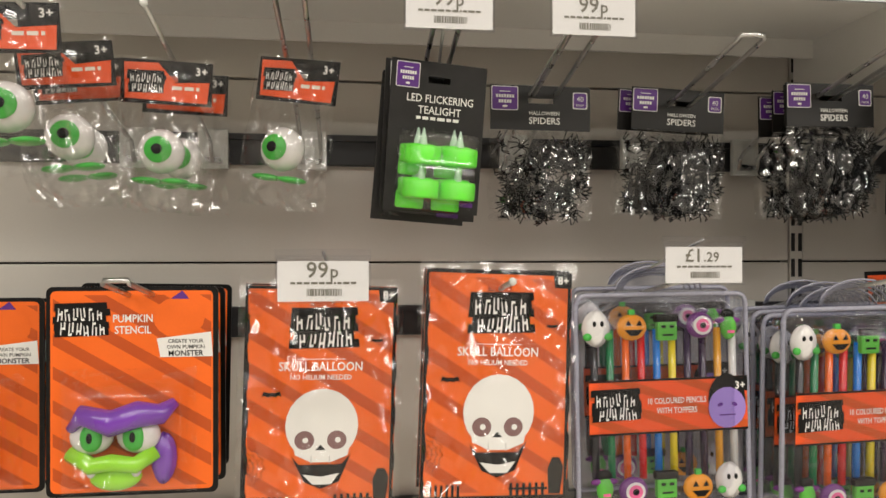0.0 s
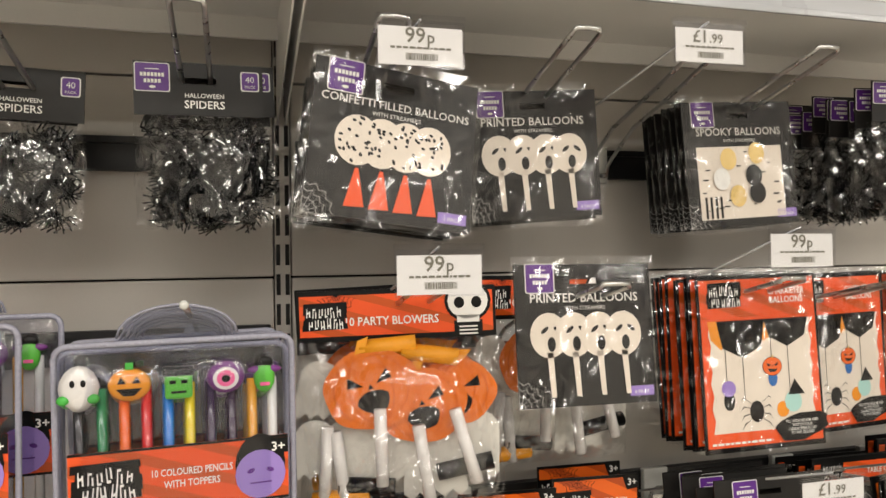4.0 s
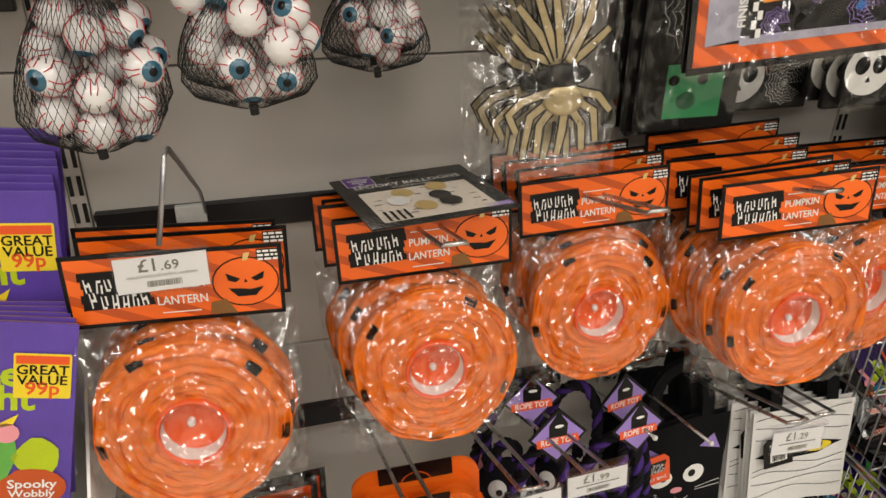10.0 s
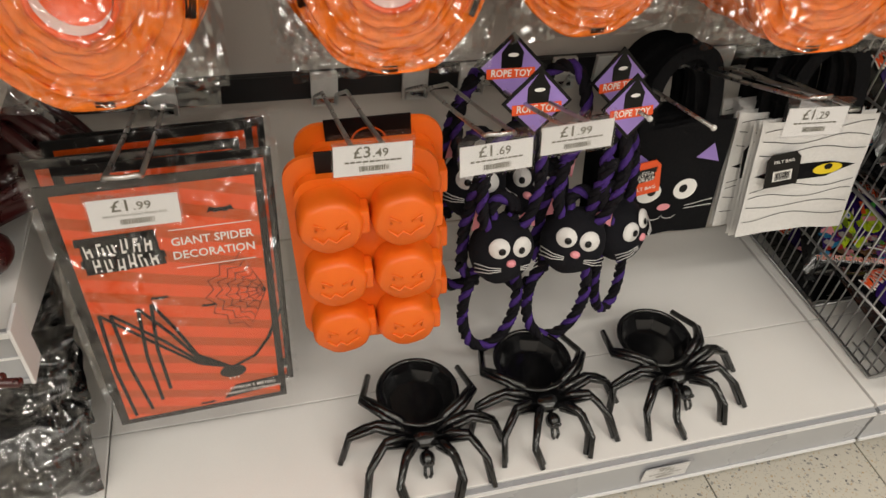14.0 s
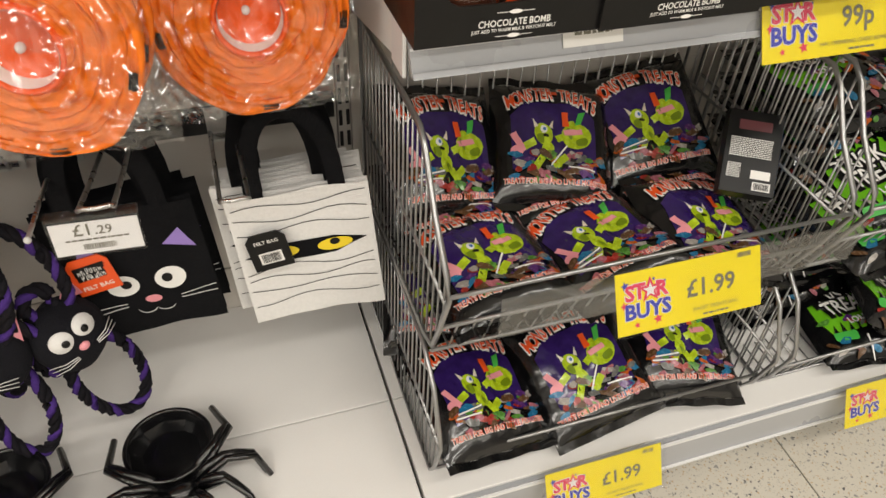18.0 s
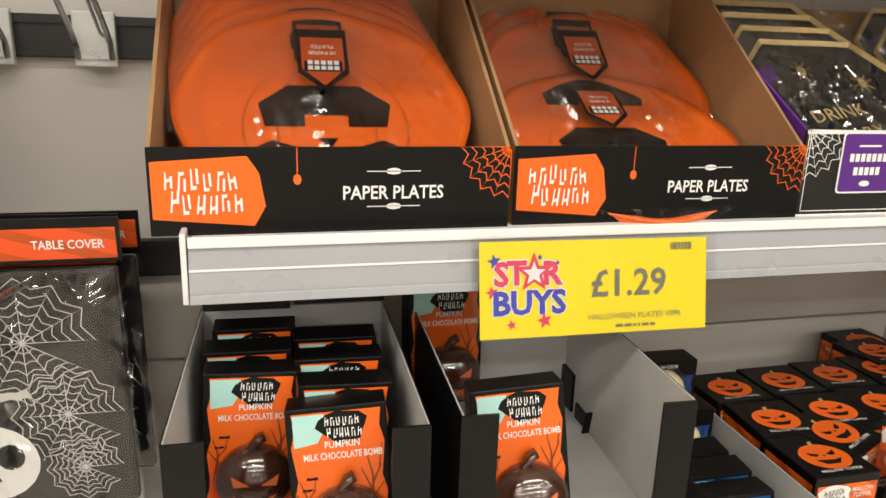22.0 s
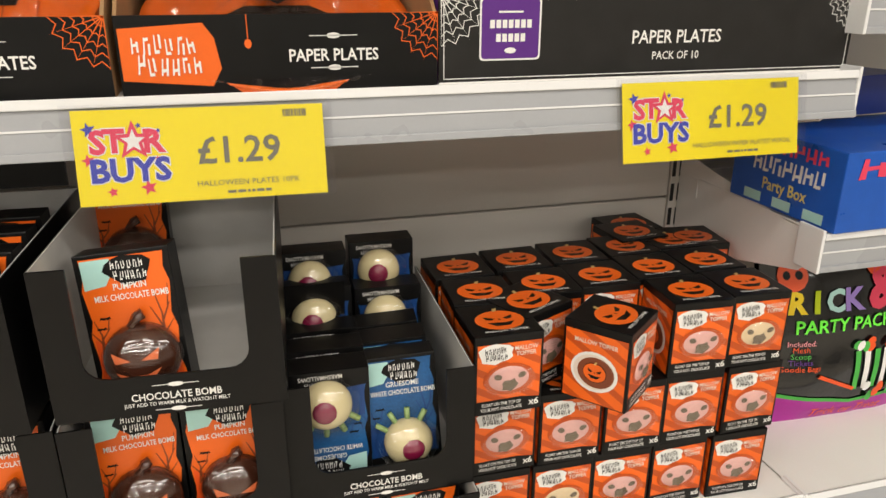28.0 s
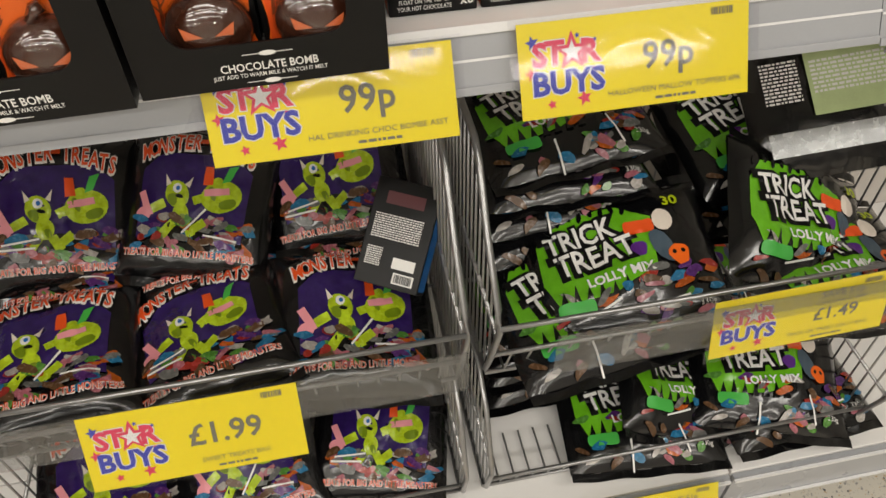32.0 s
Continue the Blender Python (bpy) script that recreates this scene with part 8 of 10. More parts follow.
NT = napkin_tray(False, 0.17)
NT.matrix_basis = pose(1.795, 0.72, S1)
copy_thing(NT, pose(1.973, 0.722, S1))
napkin_tray(True, 0.142).matrix_basis = pose(2.157, 0.757, S1, 0, 0, -3)


def napkin_pack():
    e = thing("napkin_pack", "wrapped dark napkins printed with an orange pumpkin", "napkins", None, "pumpkin napkin packs")
    w, h = 0.168, 0.155
    part("folded_napkin", Shape().box(-w / 2, w / 2, 0, 0.03, 0, h, CHAR, bevel=0.004), e, "folded charcoal napkins")
    p = Shape()
    body = [(0.062 * math.cos(a) * 1.1, 0.052 + 0.042 * math.sin(a)) for a in [0.2 * j for j in range(32)]]
    p.face(body, -0.0006, mat("amber_pumpkin_print", (0.74, 0.2, 0.008), 0.4, vary=0.06))
    p.face([(-0.006, 0.09), (0.008, 0.09), (0.014, 0.108), (0.002, 0.106)], -0.0008, GOLD)
    for sx in (-1, 1):
        p.face([(sx * 0.012, 0.054), (sx * 0.044, 0.068), (sx * 0.04, 0.056), (sx * 0.024, 0.05)][::sx], -0.0011, BLACK)
    p.face([(-0.006, 0.046), (0.006, 0.046), (0, 0.054)], -0.0011, BLACK)
    p.face([(-0.036, 0.038), (-0.02, 0.028), (0.02, 0.028), (0.036, 0.038), (0.012, 0.034), (-0.012, 0.034)], -0.0011, BLACK)
    words(p, "Happy", -0.03, 0.128, 0.021, -0.0008, ORANGE, rot=10, shear=0.2, wide=0.9)
    words(p, "Halloween", -0.028, 0.108, 0.02, -0.0008, WHITE, rot=8, shear=0.2, wide=0.9)
    p.face(rounded(0.038, 0.074, 0.09, 0.142, 0.01), -0.0014, BLACK)
    p.face(rounded(0.042, 0.07, 0.094, 0.116, 0.003), -0.0017, ORANGE)
    brand_blob(p, 0.056, 0.128, 0.03, -0.0018, None, seed=24)
    words(p, "20", 0.056, 0.106, 0.007, -0.002, WHITE, bold=0.01)
    words(p, "NAPKINS", 0.056, 0.099, 0.0052, -0.002, WHITE, bold=0.01)
    part("print", p, e)
    part("wrap", crinkle(-w / 2 - 0.005, w / 2 + 0.005, -0.002, h + 0.005, -0.0035, 0.002, 75, nu=14, nv=14, freq=14), e, "clear wrap")
    return e


NP = napkin_pack()
NP.matrix_basis = pose(1.878, 0.735, S1 + 0.004, -4)
copy_thing(NP, pose(1.878, 0.77, S1 + 0.004, -4))
copy_thing(NP, pose(1.878, 0.805, S1 + 0.004, -4))
copy_thing(NP, pose(2.055, 0.74, S1 + 0.01, -44))
copy_thing(NP, pose(2.057, 0.785, S1 + 0.004, -48))
hp = thing("napkin_pack", "wrapped charcoal napkins with gold foil lying in a tray", "napkins", pose(2.22, 0.76, S1 + 0.004, -35))
part("folded_napkin", Shape().box(-0.05, 0.05, 0, 0.02, 0, 0.11, CHAR, bevel=0.006), hp)
part("foil_edge", Shape().box(-0.056, -0.012, -0.004, 0.0, 0.01, 0.05, GOLD, bevel=0.002), hp, "gold foil edge")
part("label_card", Shape().box(0.0, 0.045, -0.006, -0.001, 0.02, 0.1, BLACK), hp, "black label card")


def cup_stack(n):
    e = thing("cup_stack", "nested orange paper cups with red and white striped rims", "paper cups", None, "stacks of paper cups")
    small = lambda sh: Shape().join(sh, Matrix.Diagonal((0.87, 0.87, 0.72, 1)))
    cupm = mat("orange_cup_paper", (0.75, 0.1, 0.02), 0.4, vary=0.05)
    c = Shape().lathe([(0.0, 0.0), (0.026, 0.0), (0.0335, 0.078), (0.035, 0.08), (0.0335, 0.0815)], cupm, 28)
    part("bottom_cup", small(c), e, "orange cup with a black pumpkin face")
    p = Shape()
    for a in (-1.9, -1.2):
        p.raw([(0.0305 * math.cos(a + d), 0.0305 * math.sin(a + d), z) for d, z in ((-0.18, 0.03), (0.18, 0.03), (0, 0.05))], [(0, 1, 2)], BLACK)
    part("face_print", small(p), e)
    for k in range(n):
        z = 0.0815 + k * 0.0088
        rim = part("cup_rim", small(Shape().lathe([(0.0318, z + 0.0035), (0.0345, z + 0.004), (0.0362, z + 0.006), (0.035, z + 0.008), (0.0325, z + 0.0078), (0.031, z + 0.003)], WHITE, 28)), e, "rolled white rim")
        part("cup_wall", small(Shape().lathe([(0.0325, z - 0.0012), (0.0345, z + 0.0042)], cupm, 28)), rim, "orange cup wall")
    return e


C8 = cup_stack(8)
C8.matrix_basis = pose(2.327, 0.80, S1)
C6 = cup_stack(6)
C6.matrix_basis = pose(2.407, 0.80, S1)
for x, y, stack in ((2.264, 0.815, C8), (2.475, 0.80, C6), (2.38, 0.862, C8), (2.30, 0.872, C8), (2.445, 0.87, C6)):
    copy_thing(stack, pose(x, y, S1, 0, 0, x * 900))


# ---- chocolate trays ----
def choc_pack(blue=False):
    """A boxed drinking-chocolate shape behind a window. Origin: bottom centre of the front."""
    e = thing("chocolate_pack", ("blue card pack with a white chocolate eyeball" if blue else "orange card pack with a moulded chocolate pumpkin"), "chocolate pack", None, "white chocolate packs" if blue else "pumpkin chocolate packs")
    w, h = 0.072, 0.118
    part("box", Shape().box(-w / 2, w / 2, 0.0, 0.03, 0, h, BLACK, bevel=0.001), e, "black card box")
    p = Shape()
    edge = lambda s: [(s * (w * 0.44 + 0.0018 * math.sin(k * 2.1)), h * (0.02 + 0.95 * k / 9)) for k in range(10)]
    p.face(edge(1) + edge(-1)[::-1], -0.0005, mat("night_blue_print", (0.012, 0.085, 0.24), 0.34, vary=0.5, scale=25) if blue else ORANGE)
    low = [(-w * 0.43, h * 0.02), (w * 0.43, h * 0.02), (w * 0.43, h * 0.34), (w * 0.1, h * 0.4), (-w * 0.2, h * 0.36), (-w * 0.43, h * 0.42)]
    p.face(low, -0.0008, mat("deep_blue_print", (0.008, 0.05, 0.2), 0.36) if blue else RED)
    p.face([(-w * 0.43, h * 0.96), (-w * 0.43, h * 0.76), (-w * 0.2, h * 0.78), (-w * 0.1, h * 0.88), (-w * 0.12, h * 0.96)], -0.0008, SKY)
    p.face(oval(0.004, h * 0.875, 0.018, 0.012, 14, 0, 0.15), -0.001, BLACK)
    brand_blob(p, 0.004, h * 0.875, 0.03, -0.0011, None, seed=25)
    words(p, "GRUESOME" if blue else "PUMPKIN", 0.003, h * 0.745, 0.0072, -0.0011, WHITE, bold=0.012, wide=0.85)
    words(p, "WHITE CHOCOLATE BOMB" if blue else "MILK CHOCOLATE BOMB", 0.003, h * 0.675, 0.0072, -0.0011, WHITE, bold=0.012, wide=0.68)
    ink = mat("brown_ink_print", (0.22, 0.045, 0.01), 0.4) if not blue else mat("deep_blue_print", (0.008, 0.05, 0.2), 0.36)
    for tx, sc in ((0.022, 1.0), (-0.026, 0.6)):
        for (xa, za, xb, zb, t) in ((0, 0.3, 0.001, 0.55, 0.0016), (0.001, 0.5, 0.008, 0.62, 0.0009), (0.0005, 0.45, -0.007, 0.6, 0.0009), (0.001, 0.55, -0.003, 0.72, 0.0007), (0.006, 0.58, 0.009, 0.75, 0.0006), (0.0, 0.4, 0.009, 0.5, 0.0008)):
            q = lambda v: h * (0.3 + (v - 0.3) * sc)
            p.face([(tx + xa - t, q(za)), (tx + xa + t, q(za)), (tx + xb + t * 0.4, q(zb)), (tx + xb - t * 0.4, q(zb))], -0.001, ink)
    if blue:
        p.face([(-w * 0.46, h * 0.0), (w * 0.46, h * 0.0), (w * 0.46, h * 0.15), (w * 0.1, h * 0.17), (-w * 0.46, h * 0.14)], -0.0013, BLACK)
        words(p, "FILLED WITH", 0.008, h * 0.085, 0.0062, -0.0016, WHITE, bold=0.01, wide=0.8)
        words(p, "MARSHMALLOWS", 0.008, h * 0.03, 0.0062, -0.0016, WHITE, bold=0.01, wide=0.8)
    bat(p, -0.02, h * 0.56, 0.009, -0.0011, BLACK)
    bat(p, -0.024, h * 0.49, 0.008, -0.0011, BLACK)
    part("print", p, e, "printed sky with bare trees and bats")
    cz = h * 0.27
    if blue:
        part("eyeball_chocolate", Shape().ball((0.004, -0.004, cz), 0.0235, 0.019, 0.0235, mat("white_chocolate", (0.72, 0.62, 0.36), 0.2, vary=0.04, coat=0.6), 22, 14), e, "cream chocolate ball")
        part("iris", Shape().ball((0.006, -0.0165, cz - 0.001), 0.0125, 0.0085, 0.0125, mat("berry_glaze", (0.22, 0.01, 0.05), 0.25, coat=0.5), 16, 10), e, "berry red iris")
        hg = Shape()
        for k in range(4):
            a = radians(60 + 28 * k)
            hg.tube([(0.004 + 0.02 * math.cos(a), -0.0025, cz + 0.018 * math.sin(a)), (0.004 + 0.036 * math.cos(a), -0.0025, cz + 0.034 * math.sin(a))], 0.0028, mat("pale_green_print", (0.3, 0.42, 0.16), 0.4), 6)
        part("hand_print", hg, e, "pale green printed fingers")
    else:
        rib = lambda a, b: 1 + 0.05 * abs(math.sin(4 * a)) * math.sin(b)
        part("chocolate_pumpkin", Shape().ball((0.003, -0.003, cz), 0.029, 0.019, 0.028, CHOC, 32, 14, shape=rib), e, "glossy moulded chocolate pumpkin")
        part("stem", Shape().tube([(0.002, -0.006, cz + 0.019), (0.001, -0.007, cz + 0.028), (0.005, -0.007, cz + 0.034), (0.01, -0.006, cz + 0.036)], 0.0045, CHOC, 8), e)
        f = Shape()
        glow = mat("orange_sugar_print", (0.7, 0.16, 0.05), 0.35)
        for sx in (-1, 1):
            f.raw([(0.003 + sx * 0.004, -0.0232, cz + 0.003), (0.003 + sx * 0.018, -0.021, cz + 0.011), (0.003 + sx * 0.016, -0.0218, cz + 0.002)], [(0, 1, 2)], glow)
        f.raw([(0.003 + x * 1.15, -0.0238 + abs(x) * 0.2, cz + z * 1.35 + 0.003) for x, z in ((-0.015, -0.006), (-0.008, -0.013), (0.008, -0.013), (0.015, -0.006), (0.006, -0.009), (-0.006, -0.009))], [(0, 1, 5), (1, 2, 4, 5), (2, 3, 4)], glow)
        part("carved_face", f, e, "orange carved face")
    part("window_bubble", Shape().ball((0.003, -0.001, cz), 0.032, 0.025, 0.029, BUBBLE, 20, 12), e, "clear bubble window")
    return e


def choc_tray(w=0.172, h=0.1245, d=0.25, open_back=True):
    """A shelf-ready carton: grey inside, black outside, with a rounded cut-out front. Origin: bottom left of the front."""
    e = thing("chocolate_tray", "black shelf-ready carton with a rounded cut-out front and grey inside", "display box", None, "chocolate trays")
    # front: a frame with a U-shaped opening
    lo, wl = 0.034, 0.026
    r = 0.016
    arc = [(wl + r - r * math.cos(radians(18 * k)), lo + r - r * math.sin(radians(18 * k))) for k in range(6)]
    rim = [(0, h), (wl, h)] + arc + [(w - x, z) for x, z in arc[::-1]] + [(w - wl, h), (w, h)]
    low = [(x, 0) for x, z in rim]
    n, vs, fs = len(rim), [], []
    for y in (0, 0.002):
        vs += [(x, y, z) for x, z in rim] + [(x, y, 0) for x, z in low]
    for k in range(n - 1):
        fs += [(n + k, n + k + 1, k + 1, k), (3 * n + k, 2 * n + k, 2 * n + k + 1, 3 * n + k + 1), (k, k + 1, 2 * n + k + 1, 2 * n + k), (n + k, 3 * n + k, 3 * n + k + 1, n + k + 1)]
    fs += [(0, 2 * n, 3 * n, n), (n - 1, 2 * n - 1, 4 * n - 1, 3 * n - 1)]
    f = Shape().raw(vs, fs, BLACK)
    part("front_panel", f, e, "black front with a rounded opening")
    for x in (0, w - 0.002):
        part("side_panel", Shape().box(x, x + 0.001, 0.002, d, 0, h, BLACK if x == 0 else GREYB), e)
        part("side_lining", Shape().box(x + 0.001, x + 0.002, 0.002, d, 0, h, GREYB if x == 0 else BLACK), e, "grey board inner face")
    part("base", Shape().box(0.002, w - 0.002, 0.002, d, 0, 0.002, GREYB), e, "grey board floor")
    part("back_panel", Shape().box(0.002, w - 0.002, d - 0.002, d, 0.002, h, GREYB), e)
    p = Shape()
    words(p, "CHOCOLATE BOMB", w * 0.52, 0.0135, 0.0088, -0.0004, WHITE, bold=0.014, wide=0.84)
    words(p, "JUST ADD TO WARM MILK & WATCH IT MELT", w * 0.52, 0.0085, 0.0045, -0.0004, WHITE, bold=0.01, wide=0.84)
    for z in (0.004, 0.0255):
        p.rect(w * 0.42, w * 0.62, z, z + 0.0006, -0.0004, WHITE)
        p.face(oval(w * 0.52, z + 0.0003, 0.006, 0.002, 10), -0.0005, WHITE)
    part("print", p, e, "white lettering and scrolls")
    return e


TRAY = choc_tray()
CHP, CHB = choc_pack(), choc_pack(True)
placed = {"t": 0, "p": 0, "b": 0}


def put(kind, proto, m):
    if placed[kind]:
        copy_thing(proto, m)
    else:
        proto.matrix_basis = m
    placed[kind] += 1


trays = [(1.785, 0.602, S3, 0), (1.956, 0.598, S3, 1), (2.131, 0.608, S3, 1), (1.783, 0.613, S3 + 0.126, 1), (1.958, 0.61, S3 + 0.127, 1), (2.127, 0.624, S3 + 0.13, -1), (1.771, 0.616, S3 + 0.255, -2), (1.962, 0.605, S3 + 0.262, -3)]
for k, (x, y, z, rz) in enumerate(trays):
    m = pose(x, y, z, 0, 0, rz)
    put("t", TRAY, m)
    if k in (5, 6, 7):
        continue
    for c, dx in enumerate((0.05, 0.124)):
        put("p", CHP, m @ pose(dx, 0.028, 0.0025, 1 if c else -2, 0, 2 - 3 * c))
        copy_thing(CHP, m @ pose(dx, 0.066, 0.0025, 0, 0, 0))
m5, m6, m7 = (pose(x, y, z, 0, 0, rz) for x, y, z, rz in trays[5:])
for dx, dy, a in ((0.126, 0.03, -7), (0.126, 0.075, 0), (0.125, 0.11, 0), (0.05, 0.14, 0), (0.05, 0.19, 0)):
    put("b", CHB, m5 @ pose(dx - 0.012, dy, 0.003, a, -3, -4))
for dx, dy in ((0.045, 0.03), (0.046, 0.07), (0.046, 0.11)):
    copy_thing(CHB, m5 @ pose(dx, dy, 0.121, 0, 180, 0))
for dx, dy, a, r in ((0.118, 0.028, -9, -4), (0.118, 0.07, -4, 2), (0.046, 0.1, -4, 3), (0.046, 0.15, 0, 0), (0.12, 0.12, -3, 0), (0.12, 0.17, 0, 0), (0.05, 0.2, 0, 0)):
    copy_thing(CHP, m6 @ pose(dx, dy, 0.003, a, r, r))
for dx, dy, z in ((0.046, 0.15, 0.15), (0.122, 0.16, 0.14), (0.122, 0.2, 0.178), (0.046, 0.19, 0.175)):
    copy_thing(CHB, m5 @ pose(dx, dy, z, 0, 180, 0))
copy_thing(CHP, m7 @ pose(0.062, 0.03, 0.003, -9, -5, -3))
copy_thing(CHP, m7 @ pose(0.03, 0.2, 0.03, -3, 0, 4))
flap = thing("carton_flap", "open black carton flap standing behind the packs", "carton flap", m6 @ pose(0.004, 0.225, 0.13, -6))
part("flap_left", Shape().box(0.0, 0.078, 0, 0.0015, 0, 0.06, BLACK), flap)
part("flap_right", Shape().box(0.082, 0.166, 0, 0.0015, 0.004, 0.064, BLACK), flap)
flap2 = thing("carton_flap", "open black carton flap standing behind the packs", "carton flap", m5 @ pose(0.004, 0.2, 0.12, 12))
part("flap_left", Shape().box(0.0, 0.07, -0.05, -0.0485, 0, 0.05, BLACK), flap2)


# ---- marshmallow topper boxes ----
def mallow_box(cream):
    e = thing("mallow_box", "orange and black carton with an oval window over pink marshmallows" if not cream else "orange and black carton with an oval window over cream marshmallows", "carton", None, "marshmallow topper boxes")
    w, h = 0.0705, 0.0865
    part("carton", Shape().box(-w / 2, w / 2, 0, w, 0, h, BLACK, bevel=0.0012), e, "black edged carton")
    p = Shape()
    for m in (pose(0, 0, 0), pose(w / 2, w / 2, 0, 0, 0, 90), pose(-w / 2, w / 2, 0, 0, 0, -90)):
        p.rect(-w * 0.46, w * 0.46, h * 0.02, h * 0.9, -0.0004, ORANGE, m)
        clip_stripes_m = Shape()
        clip_stripes(clip_stripes_m, -w * 0.46, w * 0.46, h * 0.02, h * 0.9, -0.0006, ORANGED, 0.02, 0.008, -0.55)
        p.join(clip_stripes_m, m)
    q = Shape()
    q.face(oval(-w * 0.2, h * 0.78, 0.018, 0.011, 16, 0, 0.12), -0.0008, WHITE)
    brand_blob(q, -w * 0.2, h * 0.78, 0.026, -0.0009, None, BLACK, seed=26)
    words(q, "MALLOW", w * 0.24, h * 0.8, 0.0068, -0.0009, CREAM, bold=0.012, wide=0.82)
    words(q, "TOPPER", w * 0.24, h * 0.73, 0.0068, -0.0009, CREAM, bold=0.012, wide=0.86)
    q.face([(-w * 0.47, 0.001), (w * 0.47, 0.001), (w * 0.47, h * 0.17), (w * 0.2, h * 0.2), (-w * 0.47, h * 0.19)], -0.0008, BLACK)
    words(q, "FLOAT ON THE TOP OF", -w * 0.1, h * 0.12, 0.0052, -0.0011, WHITE, bold=0.01, wide=0.72)
    words(q, "YOUR HOT CHOCOLATE", -w * 0.1, h * 0.055, 0.0052, -0.0011, WHITE, bold=0.01, wide=0.72)
    words(q, "x6", w * 0.38, h * 0.075, 0.0105, -0.0011, WHITE, bold=0.02)
    q.face(oval(0.0, h * 0.45, w * 0.375, h * 0.2, 26), -0.001, ORANGED)
    p.join(q)
    top = pose(0, w / 2, h, -90)
    tq = Shape()
    pumpkin_art(tq, 0.0, -0.004, 0.05, -0.0006)
    words(tq, "MALLOW TOPPER", 0, -0.0285, 0.0055, -0.0006, WHITE, bold=0.01)
    p.join(tq, pose(0, w / 2, h, 90) @ pose(0, 0, 0, 180))
    s = Shape()
    cupm = pose(-w / 2, w / 2, 0, 0, 0, -90)
    s.face(oval(0, h * 0.42, 0.025, 0.022, 22), -0.0009, WHITE)
    s.face(oval(0, h * 0.42, 0.022, 0.019, 22), -0.0012, CREAM)
    s.face(oval(0.002, h * 0.42, 0.0195, 0.0168, 20), -0.0015, mat("cocoa_print", (0.2, 0.05, 0.018), 0.4))
    pumpkin_art(s, 0.001, h * 0.42, 0.024, -0.002)
    words(s, "MALLOW TOPPER", 0.0, h * 0.76, 0.007, -0.001, CREAM, bold=0.012, wide=0.8)
    p.join(s, cupm)
    part("print", p, e, "orange stripes and lettering")
    win = part("window", Shape().ball((0, 0.003, h * 0.45), w * 0.365, 0.007, h * 0.195, MARSHY if cream else MARSH, 22, 12), e, "pale marshmallow behind the window")
    f = Shape()
    brown = mat("marsh_face_ink", (0.16, 0.12, 0.08), 0.6)
    for sx in (-1, 1):
        f.face(oval(sx * 0.0095, h * 0.49, 0.0034, 0.0024, 8, sx * 20), -0.0042, brown)
    f.face(oval(0.0, h * 0.4, 0.0075, 0.0055, 12, 6, 0.3, 7), -0.0044, brown)
    part("marshmallow_face", Shape().join(f, Matrix.Translation((0, 0, -h * 0.44 * 0.3)) @ Matrix.Diagonal((1.3, 1, 1.3, 1))), win, "brown printed face")
    part("window_film", Shape().grid(lambda u, v: ((2 * u - 1) * w * 0.38, -0.0055 + 0.001 * noise.noise((u * 6, v * 6, 1)), h * 0.45 + (2 * v - 1) * h * 0.2 * math.sqrt(max(0, 1 - (2 * u - 1) ** 2))), 12, 8, FILMS), e, "clear window film")
    return e


MB = [mallow_box(False), mallow_box(True)]
used = [0, 0]
rng = random.Random(12)


def put_box(m, cream):
    if used[cream]:
        copy_thing(MB[cream], m)
    else:
        MB[cream].matrix_basis = m
    used[cream] += 1


for layer in range(3):
    for col in range(5):
        for row in range(3):
            x = 2.348 + col * 0.0735 + (0.006 if layer == 1 else 0)
            if layer == 2 and row == 0 and col in (1, 2):
                continue
            m = pose(x + rng.uniform(-0.002, 0.002), 0.678 + row * 0.073 + rng.uniform(0, 0.004) - (0.005 * (4 - col) if layer == 2 else 0), S3 + layer * 0.0875, 0, 0, rng.uniform(-3, 1))
            put_box(m, 1 if (layer, col, row) in ((0, 1, 0), (2, 4, 0)) else 0)
put_box(pose(2.405, 0.70, S3 + 0.1755, 0, 0, 26), 0)
put_box(pose(2.482, 0.645, S3 + 0.177, 0, 0, 40), 0)
put_box(pose(2.62, 0.90, S3 + 0.1755, 0, 0, 4), 0)
put_box(pose(2.605, 0.862, S3 + 0.178, 0, 0, 6), 0)
put_box(pose(2.67, 0.83, S3 + 0.1755, 0, 0, -6), 0)


